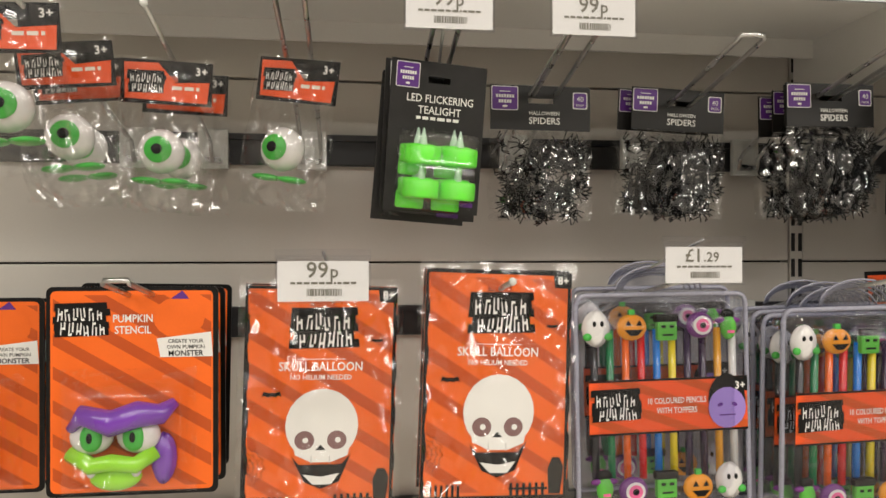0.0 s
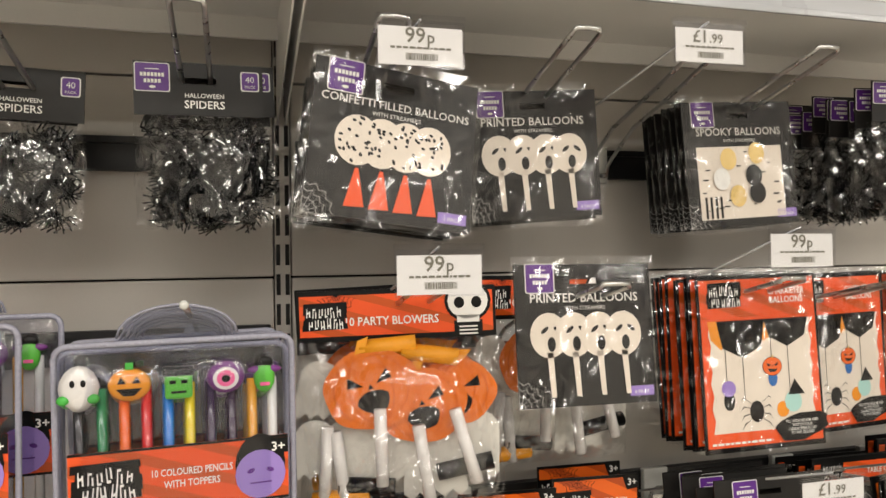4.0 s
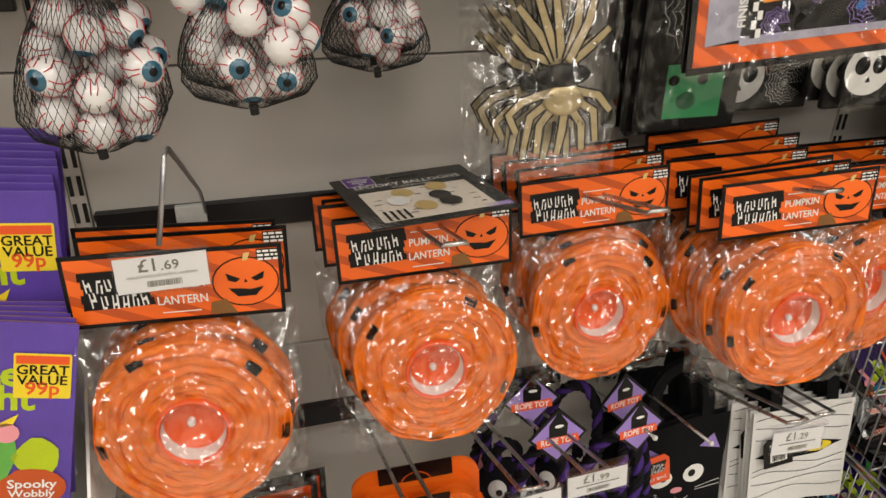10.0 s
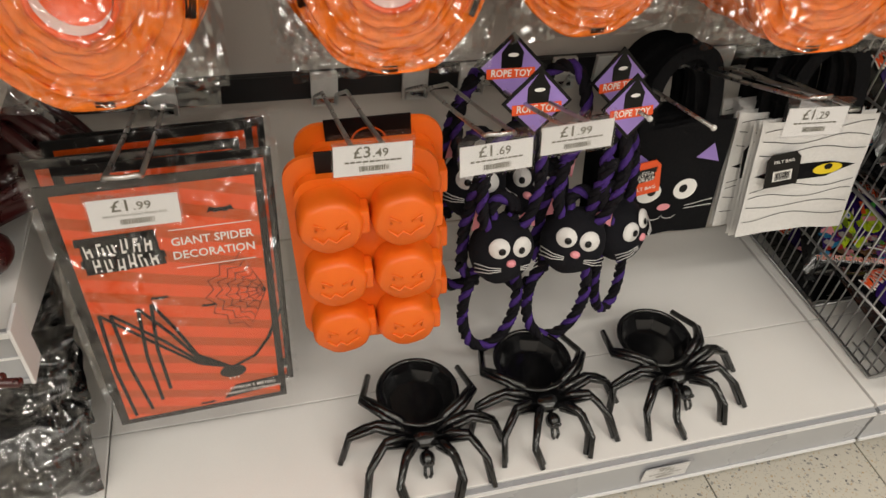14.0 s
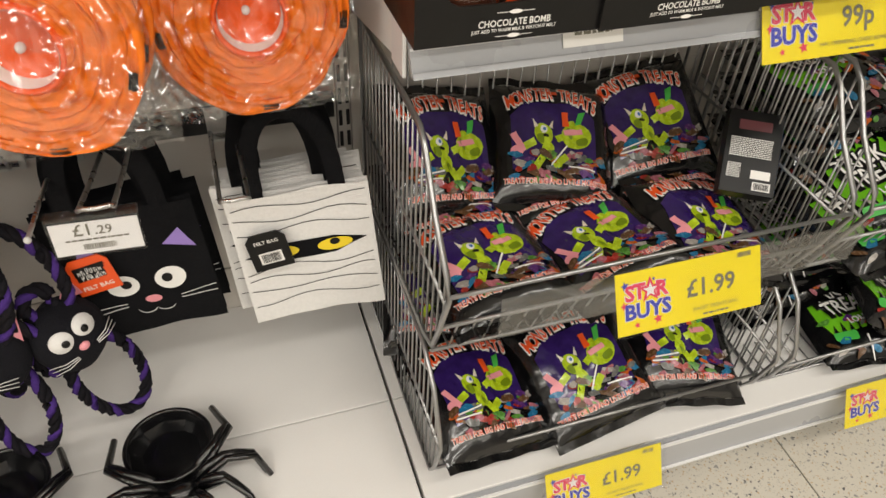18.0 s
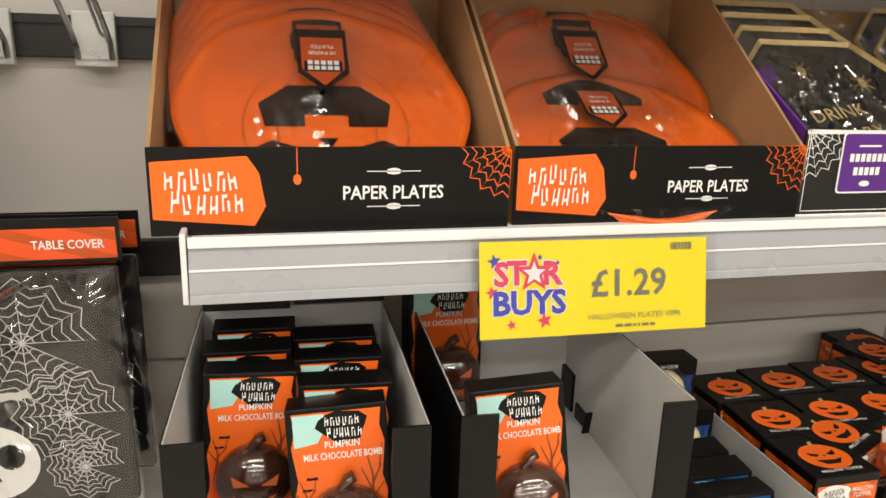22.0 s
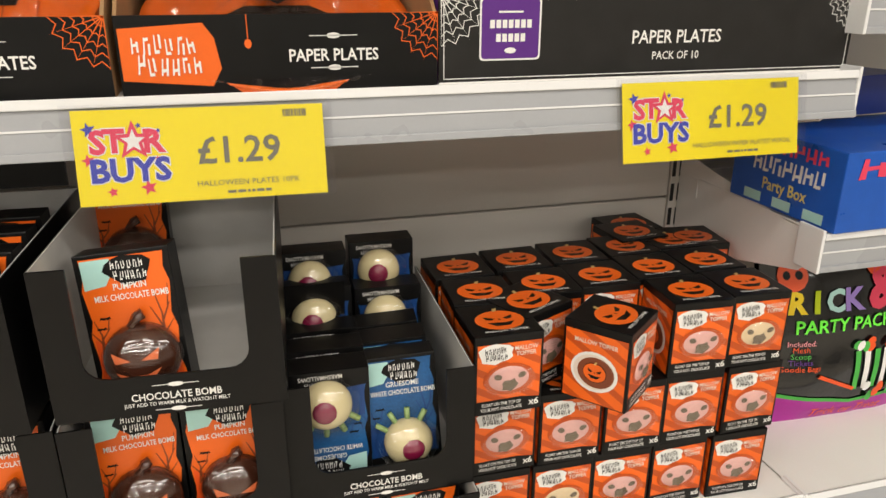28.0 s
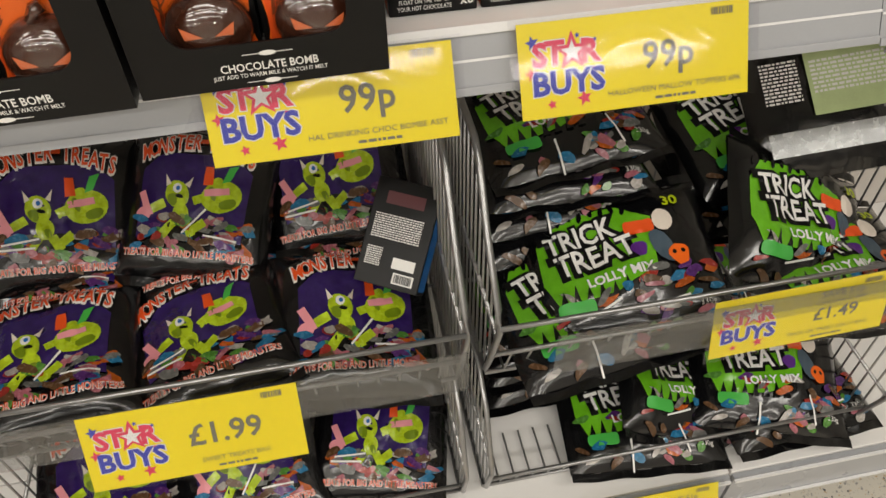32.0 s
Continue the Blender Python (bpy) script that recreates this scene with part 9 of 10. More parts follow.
# ---- wire baskets and sweet bags ----
def basket(x0, x1):
    """Two-tier wire basket on the base shelf: side frames, back mesh, front rails and clear lips."""
    e = thing("wire_basket", "two-tier grey wire basket with a clear plastic lip", "basket", None, "wire baskets")
    yb, lo, mid, top = 0.955, DECK + 0.006, 0.538, 0.822
    upper = [(yb, mid), (yb, top), (0.683, top), (0.663, 0.807), (0.625, 0.752), (0.572, 0.7), (0.564, 0.675), (0.588, 0.6), (0.608, 0.55), (0.64, mid)]
    lower = [(yb, lo), (yb, mid - 0.012), (0.77, mid - 0.012), (0.64, 0.515), (0.594, 0.48), (0.558, 0.412), (0.555, 0.395), (0.574, 0.32), (0.588, lo)]

    def front(z):
        pts = (upper if z >= mid else lower)[2:]
        for (ya, za), (yb2, zb) in zip(pts, pts[1:]):
            if zb <= z <= za:
                t = (z - zb) / max(1e-6, za - zb)
                return yb2 + t * (ya - yb2)
        return 0.6
    for x in (x0, x1):
        sd = part("side_frame", Shape().tube([(x, y, z) for y, z in upper], 0.0036, WIREG, 8, close=True), e, "bent side frame")
        sl = part("side_frame", Shape().tube([(x, y, z) for y, z in lower], 0.0034, WIREG, 8, close=True), e, "bent side frame")
        for k in range(21):
            y = 0.56 + 0.0185 * k
            for z0, z1, own in ((lo, mid - 0.013, sl), (mid, top, sd)):
                run = [z for z in [z0 + (z1 - z0) * j / 40 for j in range(41)] if front(z) <= y]
                if len(run) > 2:
                    part("wire", Shape().tube([(x, y, run[0]), (x, y, run[-1])], 0.0016, WIREG, 5), own)
        for z in (0.395, 0.66):
            part("wire", Shape().tube([(x, front(z), z), (x, yb, z)], 0.0024, WIREG, 6), sd)
    n = int((x1 - x0) / 0.022)
    for k in range(1, n):
        x = x0 + (x1 - x0) * k / n
        part("back_wire", Shape().tube([(x, yb, lo), (x, yb, top)], 0.0016, WIREG, 5), e)
        part("front_wire", Shape().tube([(x, 0.66, lo), (x, 0.59, lo), (x, 0.572, lo + 0.05)], 0.0015, WIREG, 5), e)
        part("tier_wire", Shape().tube([(x, yb, mid), (x, 0.61, mid), (x, 0.585, mid + 0.07)], 0.0015, WIREG, 5), e)
    for y, z in ((0.588, lo), (0.572, lo + 0.05), (0.564, 0.68), (0.585, mid + 0.07), (0.61, mid), (yb, top), (0.75, mid), (0.75, lo), (yb, mid)):
        part("cross_rail", Shape().tube([(x0, y, z), (x1, y, z)], 0.0028, WIREG, 6), e)
    part("clear_lip", Shape().box(x0 + 0.05, x1 - 0.004, 0.5365, 0.5385, 0.628, 0.69, film("frosted_lip", 0.08, 0.6, 6, 0.00005, 0.16, (0.82, 0.83, 0.84))), e, "clear plastic ticket lip")
    return e


basket(1.818, 2.352)
basket(2.384, 2.924)


def sweet_bag(kind, seed=1):
    """A plump foil pillow bag with sealed ends, printed face and a window full of sweets. Lies in its x, z plane."""
    purple = kind == "purple"
    e = thing("sweet_bag", "black and purple foil bag of sweets with lime green print" if purple else "black and lime green foil bag of lollies", "sweet bag", None, "purple sweet bags" if purple else "green lolly bags")
    w, h, t = (0.182, 0.19, 0.03) if purple else (0.22, 0.185, 0.027)

    def fn(x, y, z):
        u, v = max(-1, min(1, 2 * x / w)), max(-1, min(1, 2 * z / h))
        plump = max(0, (1 - abs(u) ** 3.0)) * max(0, (1 - abs(v) ** 4.0))
        wr = 0.005 * (0.4 - abs(noise.noise((x * 40 + seed, z * 34, seed)))) + 0.008 * noise.noise((x * 15, z * 15 + seed, 5)) + 0.004 * (0.4 - abs(noise.noise((x * 80, z * 22 + seed, 9))))
        pin = 1 - 0.05 * (1 - abs(v)) * 0 + 0.0
        return Vector((x * pin, -t * plump ** 0.7 + wr * (0.35 + 0.65 * plump) + y, z))

    s = Shape().grid(lambda a, b: fn(-w / 2 + w * a, 0, -h / 2 + h * b), 30, 30, BAGK)
    part("front_skin", s, e, "glossy black foil")
    part("back_skin", Shape().grid(lambda a, b: (lambda q: (q.x, -q.y * 0.6 + 0.002, q.z))(fn(-w / 2 + w * a, 0, -h / 2 + h * b)), 12, 12, BAGK), e)
    for sg in (-1, 1):
        part("seal", Shape().grid(lambda a, b: (-w / 2 + w * a, 0.003 * math.sin(20 * a + seed), sg * (h / 2 + 0.012 * b)), 24, 1, BAGK), e, "crimped black seal")
    p = Shape()
    y = -0.0012
    rng = random.Random(seed)
    if purple:
        p.face([(-w * 0.4, -h * 0.3), (-w * 0.1, -h * 0.24), (w * 0.2, -h * 0.26), (w * 0.38, -h * 0.3), (w * 0.4, h * 0.22), (w * 0.26, h * 0.34), (-w * 0.26, h * 0.33), (-w * 0.41, h * 0.2)], y, BAGP)
        yy = y - 0.0012
        # abstract lime shapes in place of the printed figures
        p.face(oval(-w * 0.12, h * 0.02, w * 0.085, h * 0.1, 16, 20), yy, BAGL)
        p.face(oval(-w * 0.08, -h * 0.12, w * 0.06, h * 0.075, 14), yy - 0.0004, BAGL)
        p.face(oval(w * 0.2, h * 0.03, w * 0.15, h * 0.12, 18, 15), yy, BAGL)
        p.face(oval(w * 0.14, h * 0.1, w * 0.05, h * 0.08, 12, -30), yy - 0.0004, BAGL)
        for a, b, c, d in ((-0.2, -0.05, -0.3, -0.1), (-0.12, -0.17, -0.2, -0.28), (-0.04, -0.17, 0.02, -0.27), (0.0, -0.02, 0.12, 0.03), (0.02, -0.22, 0.1, -0.16)):
            dx, dz = (c - a) * w, (d - b) * h
            L = math.hypot(dx, dz)
            nx, nz = -dz / L * 0.006, dx / L * 0.006
            p.face([(a * w - nx, b * h - nz), (c * w - nx, d * h - nz), (c * w + nx, d * h + nz), (a * w + nx, b * h + nz)], yy - 0.0002, BAGL)
        dk = mat("dark_lime_print", (0.16, 0.24, 0.004), 0.36)
        for ox, oz, rx2, rz2 in ((-0.15, -0.02, 0.03, 0.05), (-0.06, -0.15, 0.02, 0.04), (0.25, -0.02, 0.06, 0.04), (0.13, 0.05, 0.02, 0.06)):
            p.face(oval(ox * w, oz * h, rx2 * w, rz2 * h, 10, 20, 0.15, 2), yy - 0.0007, dk)
        for sx in (-1, 1):
            p.face([(-w * 0.12 + sx * w * 0.05, h * 0.09), (-w * 0.12 + sx * w * 0.085, h * 0.07), (-w * 0.12 + sx * w * 0.1, h * 0.16)][::sx], yy - 0.0006, CREAM)
        p.face(oval(-w * 0.1, h * 0.005, w * 0.03, h * 0.014, 10, -10), yy - 0.0009, BLACK)
        p.face(oval(-w * 0.12, h * 0.06, w * 0.033, h * 0.036, 12), yy - 0.001, WHITE)
        p.face(oval(-w * 0.115, h * 0.06, w * 0.015, h * 0.017, 10), yy - 0.0014, BLUE)
        p.face(oval(w * 0.0, -h * 0.22, w * 0.2, h * 0.07, 16), y - 0.0006, BAGK)
        p.face([(w * 0.08, h * 0.02), (w * 0.26, h * 0.05), (w * 0.25, h * 0.1), (w * 0.07, h * 0.07)], yy - 0.0012, PINK)
        p.face([(w * 0.06, h * 0.1), (w * 0.13, h * 0.11), (w * 0.12, h * 0.24), (w * 0.06, h * 0.24)], yy - 0.0012, RED)
        p.face([(w * 0.19, h * 0.13), (w * 0.25, h * 0.15), (w * 0.3, h * 0.27), (w * 0.23, h * 0.25)], yy - 0.0012, GREEN)
        p.face([(-w * 0.42, h * 0.02), (-w * 0.37, h * 0.04), (-w * 0.28, -h * 0.13), (-w * 0.33, -h * 0.15)], yy - 0.0006, PINK)
        p.face(oval(-w * 0.36, -h * 0.13, w * 0.06, h * 0.05, 12), yy - 0.0004, PINK)
        title = [("M", 0), ("O", 0), ("N", 0), ("S", 0), ("T", 0), ("E", 0), ("R", 0), (" ", 0), ("T", 0), ("R", 0), ("E", 0), ("A", 0), ("T", 0), ("S", 0)]
        for k, (ch, _) in enumerate(title):
            x = (-0.4 + 0.06 * k) * w
            z = h * (0.27 + 0.1 * math.sin(math.pi * k / 13))
            if ch != " ":
                words(p, ch, x, z - 0.0015, 0.037, yy - 0.0012, WHITE, bold=0.07, rot=12 - 24 * k / 13, wide=0.52)
                words(p, ch, x, z, 0.034, yy - 0.0022, RED, bold=0.02, rot=12 - 24 * k / 13, wide=0.52)
        p.rect(-w * 0.14, w * 0.04, h * 0.42, h * 0.46, yy, RED)
        for dx, mt, yb in ((0, WHITE, 0), (0.0, RED, -0.001)):
            words(p, "TREATS FOR BIG AND LITTLE MONSTERS", 0, -h * 0.42, 0.0125, yy - 0.001 + yb, mt, bold=0.05 if mt is WHITE else 0.0, wide=0.76)
    else:
        p.face([(-w * 0.47, -h * 0.1), (-w * 0.4, -h * 0.3), (-w * 0.05, -h * 0.26), (w * 0.2, -h * 0.12), (w * 0.24, h * 0.26), (w * 0.04, h * 0.4), (-w * 0.4, h * 0.36), (-w * 0.47, h * 0.2)], y, BAGG)
        yy = y - 0.0012
        # hand and ghost shapes cut into the green edge
        for k in range(9):
            p.face(oval(-w * 0.44 + w * 0.066 * k, h * (0.36 + 0.03 * (k % 2)), w * 0.016, h * 0.05, 8, -12 + 24 * (k % 2)), yy, BAGK)
        for k in range(7):
            p.face([(-w * 0.4 + w * 0.075 * k, -h * 0.3), (-w * 0.35 + w * 0.075 * k, -h * 0.3), (-w * 0.37 + w * 0.075 * k, -h * (0.19 - 0.03 * (k % 2)))], yy, BAGK)
        for txt, tx, z, sz in (("TRICK", -0.2, 0.13, 0.041), ("TREAT", -0.13, -0.05, 0.044)):
            words(p, txt, w * tx, h * z - 0.002, sz * 1.1, yy - 0.0006, BLACK, bold=0.11, rot=8, wide=0.8)
            words(p, txt, w * tx, h * z, sz, yy - 0.0018, WHITE, bold=0.02, rot=8, wide=0.8)
        words(p, "LOLLY MIX", -w * 0.02, -h * 0.18, 0.018, yy - 0.001, WHITE, bold=0.03, rot=6)
        p.face(rounded(-w * 0.42, -w * 0.2, -h * 0.38, -h * 0.28, 0.006), yy - 0.001, GREEN)
        p.face(rounded(w * 0.06, w * 0.24, h * 0.14, h * 0.24, 0.005), yy - 0.001, RED)
        p.face(oval(w * 0.3, h * 0.22, w * 0.06, h * 0.09, 14), yy - 0.0006, CREAM)
        p.face(oval(w * 0.12, h * 0.02, w * 0.05, h * 0.06, 14, 0, 0.1), yy - 0.001, PURPLE)
        p.face(oval(w * 0.34, -h * 0.06, w * 0.06, h * 0.08, 14, 0, 0.12), yy - 0.001, ORANGE)
        for sx in (-1, 1):
            p.face(oval(w * 0.34 + sx * w * 0.025, -h * 0.04, w * 0.013, h * 0.018, 8), yy - 0.0014, BLACK)
        p.face(oval(w * 0.26, h * 0.02, w * 0.06, h * 0.14, 12, 20), yy - 0.0004, mat("slate_blue_print", (0.06, 0.09, 0.12), 0.35))
        words(p, "330g", w * 0.42, -h * 0.44, 0.011, yy, WHITE)
        words(p, "30", w * 0.38, h * 0.34, 0.022, yy, LIME, bold=0.03)
    part("print", drape(Shape().join(p, Matrix.Diagonal((0.88, 1, 0.9, 1))), fn, 0.011), e, "printed foil face")
    q = Shape()
    # sweet colours cut to 0.7: the shade they lie in is put into them
    cols = [mat("shaded_wrapped_sweet_" + nm, tuple(0.7 * v for v in c), 0.25, vary=0.35, scale=180, fine=600, bump=0.3, coat=0.4) for nm, c in (("red", (0.4, 0.03, 0.02)), ("cream", (0.5, 0.46, 0.42)), ("blue", (0.02, 0.2, 0.4)), ("green", (0.1, 0.3, 0.04)), ("pink", (0.5, 0.16, 0.2)), ("brown", (0.14, 0.07, 0.03)), ("orange", (0.6, 0.12, 0.01)), ("violet", (0.12, 0.03, 0.2)), ("grey", (0.2, 0.2, 0.19)))]
    z0, z1 = (-0.36, -0.13) if purple else (-0.47, -0.12)
    for k in range(60 if purple else 44):
        x = rng.uniform(-0.36, 0.4) * w if purple else rng.uniform(-0.42, 0.44) * w if k % 2 else rng.uniform(0.05, 0.44) * w
        z = rng.uniform(z0, z1) * h
        q.face(oval(x, z, rng.uniform(0.006, 0.013), rng.uniform(0.003, 0.006), 9, rng.uniform(-50, 50), 0.25, k), -0.0016 - 0.0004 * (k % 6), cols[k % 9])
    for k in range(2):
        x, z, a = rng.uniform(-0.3, 0.3) * w, rng.uniform(z0, z1) * h, rng.uniform(0, 3.1)
        c, sn = 0.02 * math.cos(a), 0.02 * math.sin(a)
        q.face([(x - c - sn * 0.06, z - sn + c * 0.06), (x - c + sn * 0.06, z - sn - c * 0.06), (x + c + sn * 0.06, z + sn - c * 0.06), (x + c - sn * 0.06, z + sn + c * 0.06)], -0.0042, WHITE)
    tagged(part("sweets_window", drape(q, fn, 0.02), e), "many-coloured wrapped sweets in the window, dimmed in colour for shade", kind="stuff")
    return e


SWP, SWG = [sweet_bag("purple", 3), sweet_bag("purple", 8)], [sweet_bag("green", 5), sweet_bag("green", 11)]
cnt = {}


def lay(protos, k, m):
    p = protos[k % 2]
    if p.name in cnt:
        copy_thing(p, m)
    else:
        p.matrix_basis = m
    cnt[p.name] = 1


rng = random.Random(31)
k = 0
# purple bags: a flat layer below, then a back row and a front row on each tier
for base, rows in ((DECK, ((0.835, DECK + 0.105, -62), (0.66, DECK + 0.06, -78))), (0.54, ((0.868, 0.622, -60), (0.69, 0.57, -86)))):
    for c in range(3):
        lay(SWP, k, pose(1.91 + c * 0.17, 0.85, base + 0.026, -88, rng.uniform(-2, 2), rng.uniform(-4, 4)))
        k += 1
    for y, z, a in rows:
        for c in range(3):
            x = 1.912 + c * 0.17 + rng.uniform(-0.006, 0.006)
            lay(SWP, k, pose(x, y + rng.uniform(-0.008, 0.008), z + rng.uniform(-0.003, 0.01), a + rng.uniform(-10, 8), rng.uniform(-11, 13), rng.uniform(-16, 12)))
            k += 1
# green bags: flat piles beside loose bags
for base, n in ((DECK + 0.006, 5), (0.545, 5)):
    for c in range(n):
        lay(SWG, k, pose(2.51 + rng.uniform(-0.012, 0.016), 0.80 - 0.02 * (base < 0.4) + 0.012 * c * (base > 0.4) + rng.uniform(-0.008, 0.01), base + 0.02 + 0.033 * c, -87 + rng.uniform(-3, 3), rng.uniform(-5, 5), rng.uniform(-7, 7)))
        k += 1
for x, y, z, a, ry, rz in ((2.80, 0.82, 0.315, -86, 0, 4), (2.80, 0.85, 0.352, -80, 4, -5), (2.69, 0.67, 0.329, -80, 30, -8), (2.815, 0.655, 0.347, -76, 6, -14), (2.84, 0.65, 0.319, -86, 0, 3), (2.62, 0.65, 0.319, -86, 0, -6), (2.825, 0.655, 0.572, -86, 6, -4),
                           (2.80, 0.83, 0.575, -86, 0, 5), (2.80, 0.86, 0.61, -80, 3, -6), (2.52, 0.66, 0.572, -84, -4, 6), (2.80, 0.70, 0.60, -66, 26, -8), (2.80, 0.86, 0.645, -72, -6, 8), (2.56, 0.68, 0.605, -76, -10, -6)):
    lay(SWG, k, pose(x, y, z, a, ry, rz))
    k += 1
back_bag = thing("sweet_bag", "sweet bag lying back upwards with white data panels", "sweet bag", pose(2.855, 0.82, 0.70, -54, -8, -6))
part("back_skin", Shape().grid(lambda u, v: (-0.09 + 0.18 * u, -0.03 * max(0, 1 - abs(2 * u - 1) ** 3) * max(0, 1 - abs(2 * v - 1) ** 4) + 0.004 * noise.noise((u * 6, v * 6, 4)), -0.1 + 0.2 * v), 24, 24, BAGK), back_bag, "glossy black foil")
bp = Shape().rect(-0.02, 0.08, -0.03, 0.05, -0.034, mat("pale_green_label", (0.5, 0.6, 0.3), 0.4)).rect(-0.08, 0.08, -0.075, -0.045, -0.034, BAGS)
bars(bp, -0.015, 0.075, 0.035, 0.003, -0.0345, WHITE, 8)
bars(bp, -0.075, -0.03, 0.04, 0.0025, -0.0345, WHITE, 12)
bp.rect(-0.06, -0.02, 0.065, 0.09, -0.031, WHITE)
barcode(bp, -0.056, -0.024, 0.068, 0.087, -0.0316, BLACK)
part("data_panel", bp, back_bag, "pale data panels with small print")

# a stray chocolate pack lying face down on the sweet bags
stray = thing("chocolate_pack", "black chocolate pack lying back up on the sweet bags", "chocolate pack", pose(2.284, 0.672, 0.642, -50, 0, -31))
part("box", Shape().box(-0.037, 0.037, 0, 0.028, 0, 0.118, BLACK, bevel=0.001), stray, "black card box")
sp = Shape()
bars(sp, -0.03, 0.026, 0.077, 0.0014, -0.0006, WHITE, 11, rng=random.Random(9))
bars(sp, -0.03, -0.012, 0.04, 0.0013, -0.0006, WHITE, 9, rng=random.Random(10))
sp.rect(0.006, 0.03, 0.006, 0.018, -0.0006, WHITE).rect(0.002, 0.028, 0.022, 0.034, -0.0006, WHITE)
barcode(sp, 0.008, 0.028, 0.0075, 0.0165, -0.001, BLACK)
sp.rect(-0.022, 0.022, 0.09, 0.104, -0.0006, mat("maroon_ink", (0.1, 0.02, 0.025), 0.4))
part("print", sp, stray, "white small print and barcode")
part("side_print", Shape().raw([(0.0376, 0.002, 0.004), (0.0376, 0.026, 0.004), (0.0376, 0.026, 0.11), (0.0376, 0.002, 0.11)], [(0, 1, 2, 3)], BLUE), stray, "blue printed side")


# ---- next bay along ----
pp = thing("party_pack_bag", "black party pack bag with pink border and striped bucket print", "party bag", pose(2.90, 0.80, 0.94, -8))
w, h = 0.28, 0.26
fnp = lambda x, y, z: Vector((x, y - 0.03 * (1 - abs(2 * x / w) ** 3) * (1 - abs(2 * (z - h / 2) / h) ** 4) + 0.004 * noise.noise((x * 22, z * 22, 6)), z))
part("front_skin", Shape().grid(lambda a, b: tuple(fnp(-w / 2 + w * a, 0, h * b)), 26, 26, BAGK), pp, "glossy black film")
part("back_skin", Shape().grid(lambda a, b: (-w / 2 + w * a, 0.01, h * b), 4, 4, BAGK), pp)
q = Shape()
mag = mat("magenta_print", (0.4, 0.02, 0.3), 0.35)
q.face([(-w / 2 + 0.002, 0.002), (w / 2 - 0.002, 0.002), (w / 2 - 0.002, 0.04), (0, 0.032), (-w / 2 + 0.002, 0.055)], -0.0015, mag)
q.face([(-w / 2 + 0.002, 0.055), (0, 0.032), (w / 2, 0.04), (w / 2, 0.045), (0, 0.037), (-w / 2 + 0.002, 0.061)], -0.0018, GREEN)
for k, (ch, mt) in enumerate((("T", PINK), ("R", YELL), ("I", LIME), ("C", SKY), ("K", LILAC))):
    words(q, ch, -w * 0.44 + k * 0.028, h * 0.66, 0.042, -0.0022, mt, bold=0.04)
words(q, "&", w * 0.14, h * 0.66, 0.08, -0.0022, CRIMSON, bold=0.05)
words(q, "PARTY PACK", -0.02, h * 0.55, 0.026, -0.0022, NEON, bold=0.02)
for k, t in enumerate(("Included:", "Mesh", "Scoop", "Tickets", "Goodie Bags")):
    words(q, t, -w * 0.3, h * (0.48 - 0.035 * k), 0.011, -0.0022, (PINK, RED, GREEN, PURPLE, RED)[k])
for k in range(6):
    q.face([(0.0 + 0.015 * k, h * 0.2), (0.008 + 0.015 * k, h * 0.2), (0.009 + 0.016 * k, h * 0.42), (0.0 + 0.016 * k, h * 0.42)], -0.0022, WHITE if k % 2 else GREEN)
rng = random.Random(3)
for k in range(16):
    q.face(oval(0.0 + rng.uniform(0, 0.1), h * (0.43 if k < 8 else 0.18) + rng.uniform(-0.008, 0.01), 0.008, 0.006, 8, rng.uniform(0, 90)), -0.0028 - 0.0002 * k, (RED, WHITE, GREEN)[k % 3])
q.face([(-0.06, h * 0.3), (0.0, h * 0.2), (0.004, h * 0.215), (-0.055, h * 0.315)], -0.003, RED)
for x, z in ((-0.1, 0.86), (0.03, 0.9)):
    q.face(oval(w * x / 0.28, h * z, 0.02, 0.022, 16), -0.0022, RED)
    for sx in (-1, 1):
        q.face(oval(w * x / 0.28 + sx * 0.008, h * z, 0.005, 0.006, 10), -0.0026, BLACK)
words(q, "Trick or Treat", 0, 0.014, 0.02, -0.0026, ORANGE, shear=0.2)
part("print", drape(q, fnp, 0.02), pp, "bright lettering, stripes and sweets")


def carton_stack(name, label, x, y, z, w, d, h, mt, texts, logo=None, rz=0.0):
    e = thing(name, label, "carton", pose(x, y, z, 0, 0, rz))
    part("carton", Shape().box(-w / 2, w / 2, 0, d, 0, h, mt, bevel=0.002), e)
    p = Shape()
    for txt, tx, tz, sz, c in texts:
        words(p, txt, tx * w, tz * h, sz, -0.0006, c, bold=0.02)
    if logo:
        for k in range(6):
            block_letter(p, (-0.44 + 0.145 * k) * w, h * 0.66, w * 0.12, h * 0.26, -0.0008, logo, k, 0.1)
    part("print", p, e)
    return e


pb = carton_stack("party_box", "blue party box of small sweets with a torn corner", 2.876, 0.692, 1.271, 0.3, 0.176, 0.09, mat("bright_blue_print", (0.01, 0.09, 0.45), 0.3), (), CRIMSON, 2)
sq = Shape()
for k in range(7):
    block_letter(sq, -0.05 + 0.0165 * k, 0.042, 0.014, 0.02, -0.0006, WHITE, k, 0.05)
words(sq, "Party Box", 0.005, 0.022, 0.02, -0.0006, mat("straw_print", (0.75, 0.62, 0.2), 0.4), bold=0.02, wide=0.9)
words(sq, "50", -0.066, 0.06, 0.022, -0.0006, WHITE, bold=0.02)
for k in range(6):
    block_letter(sq, -0.04 + 0.018 * k, 0.068, 0.015, 0.016, -0.0006, CRIMSON, k, 0.0)
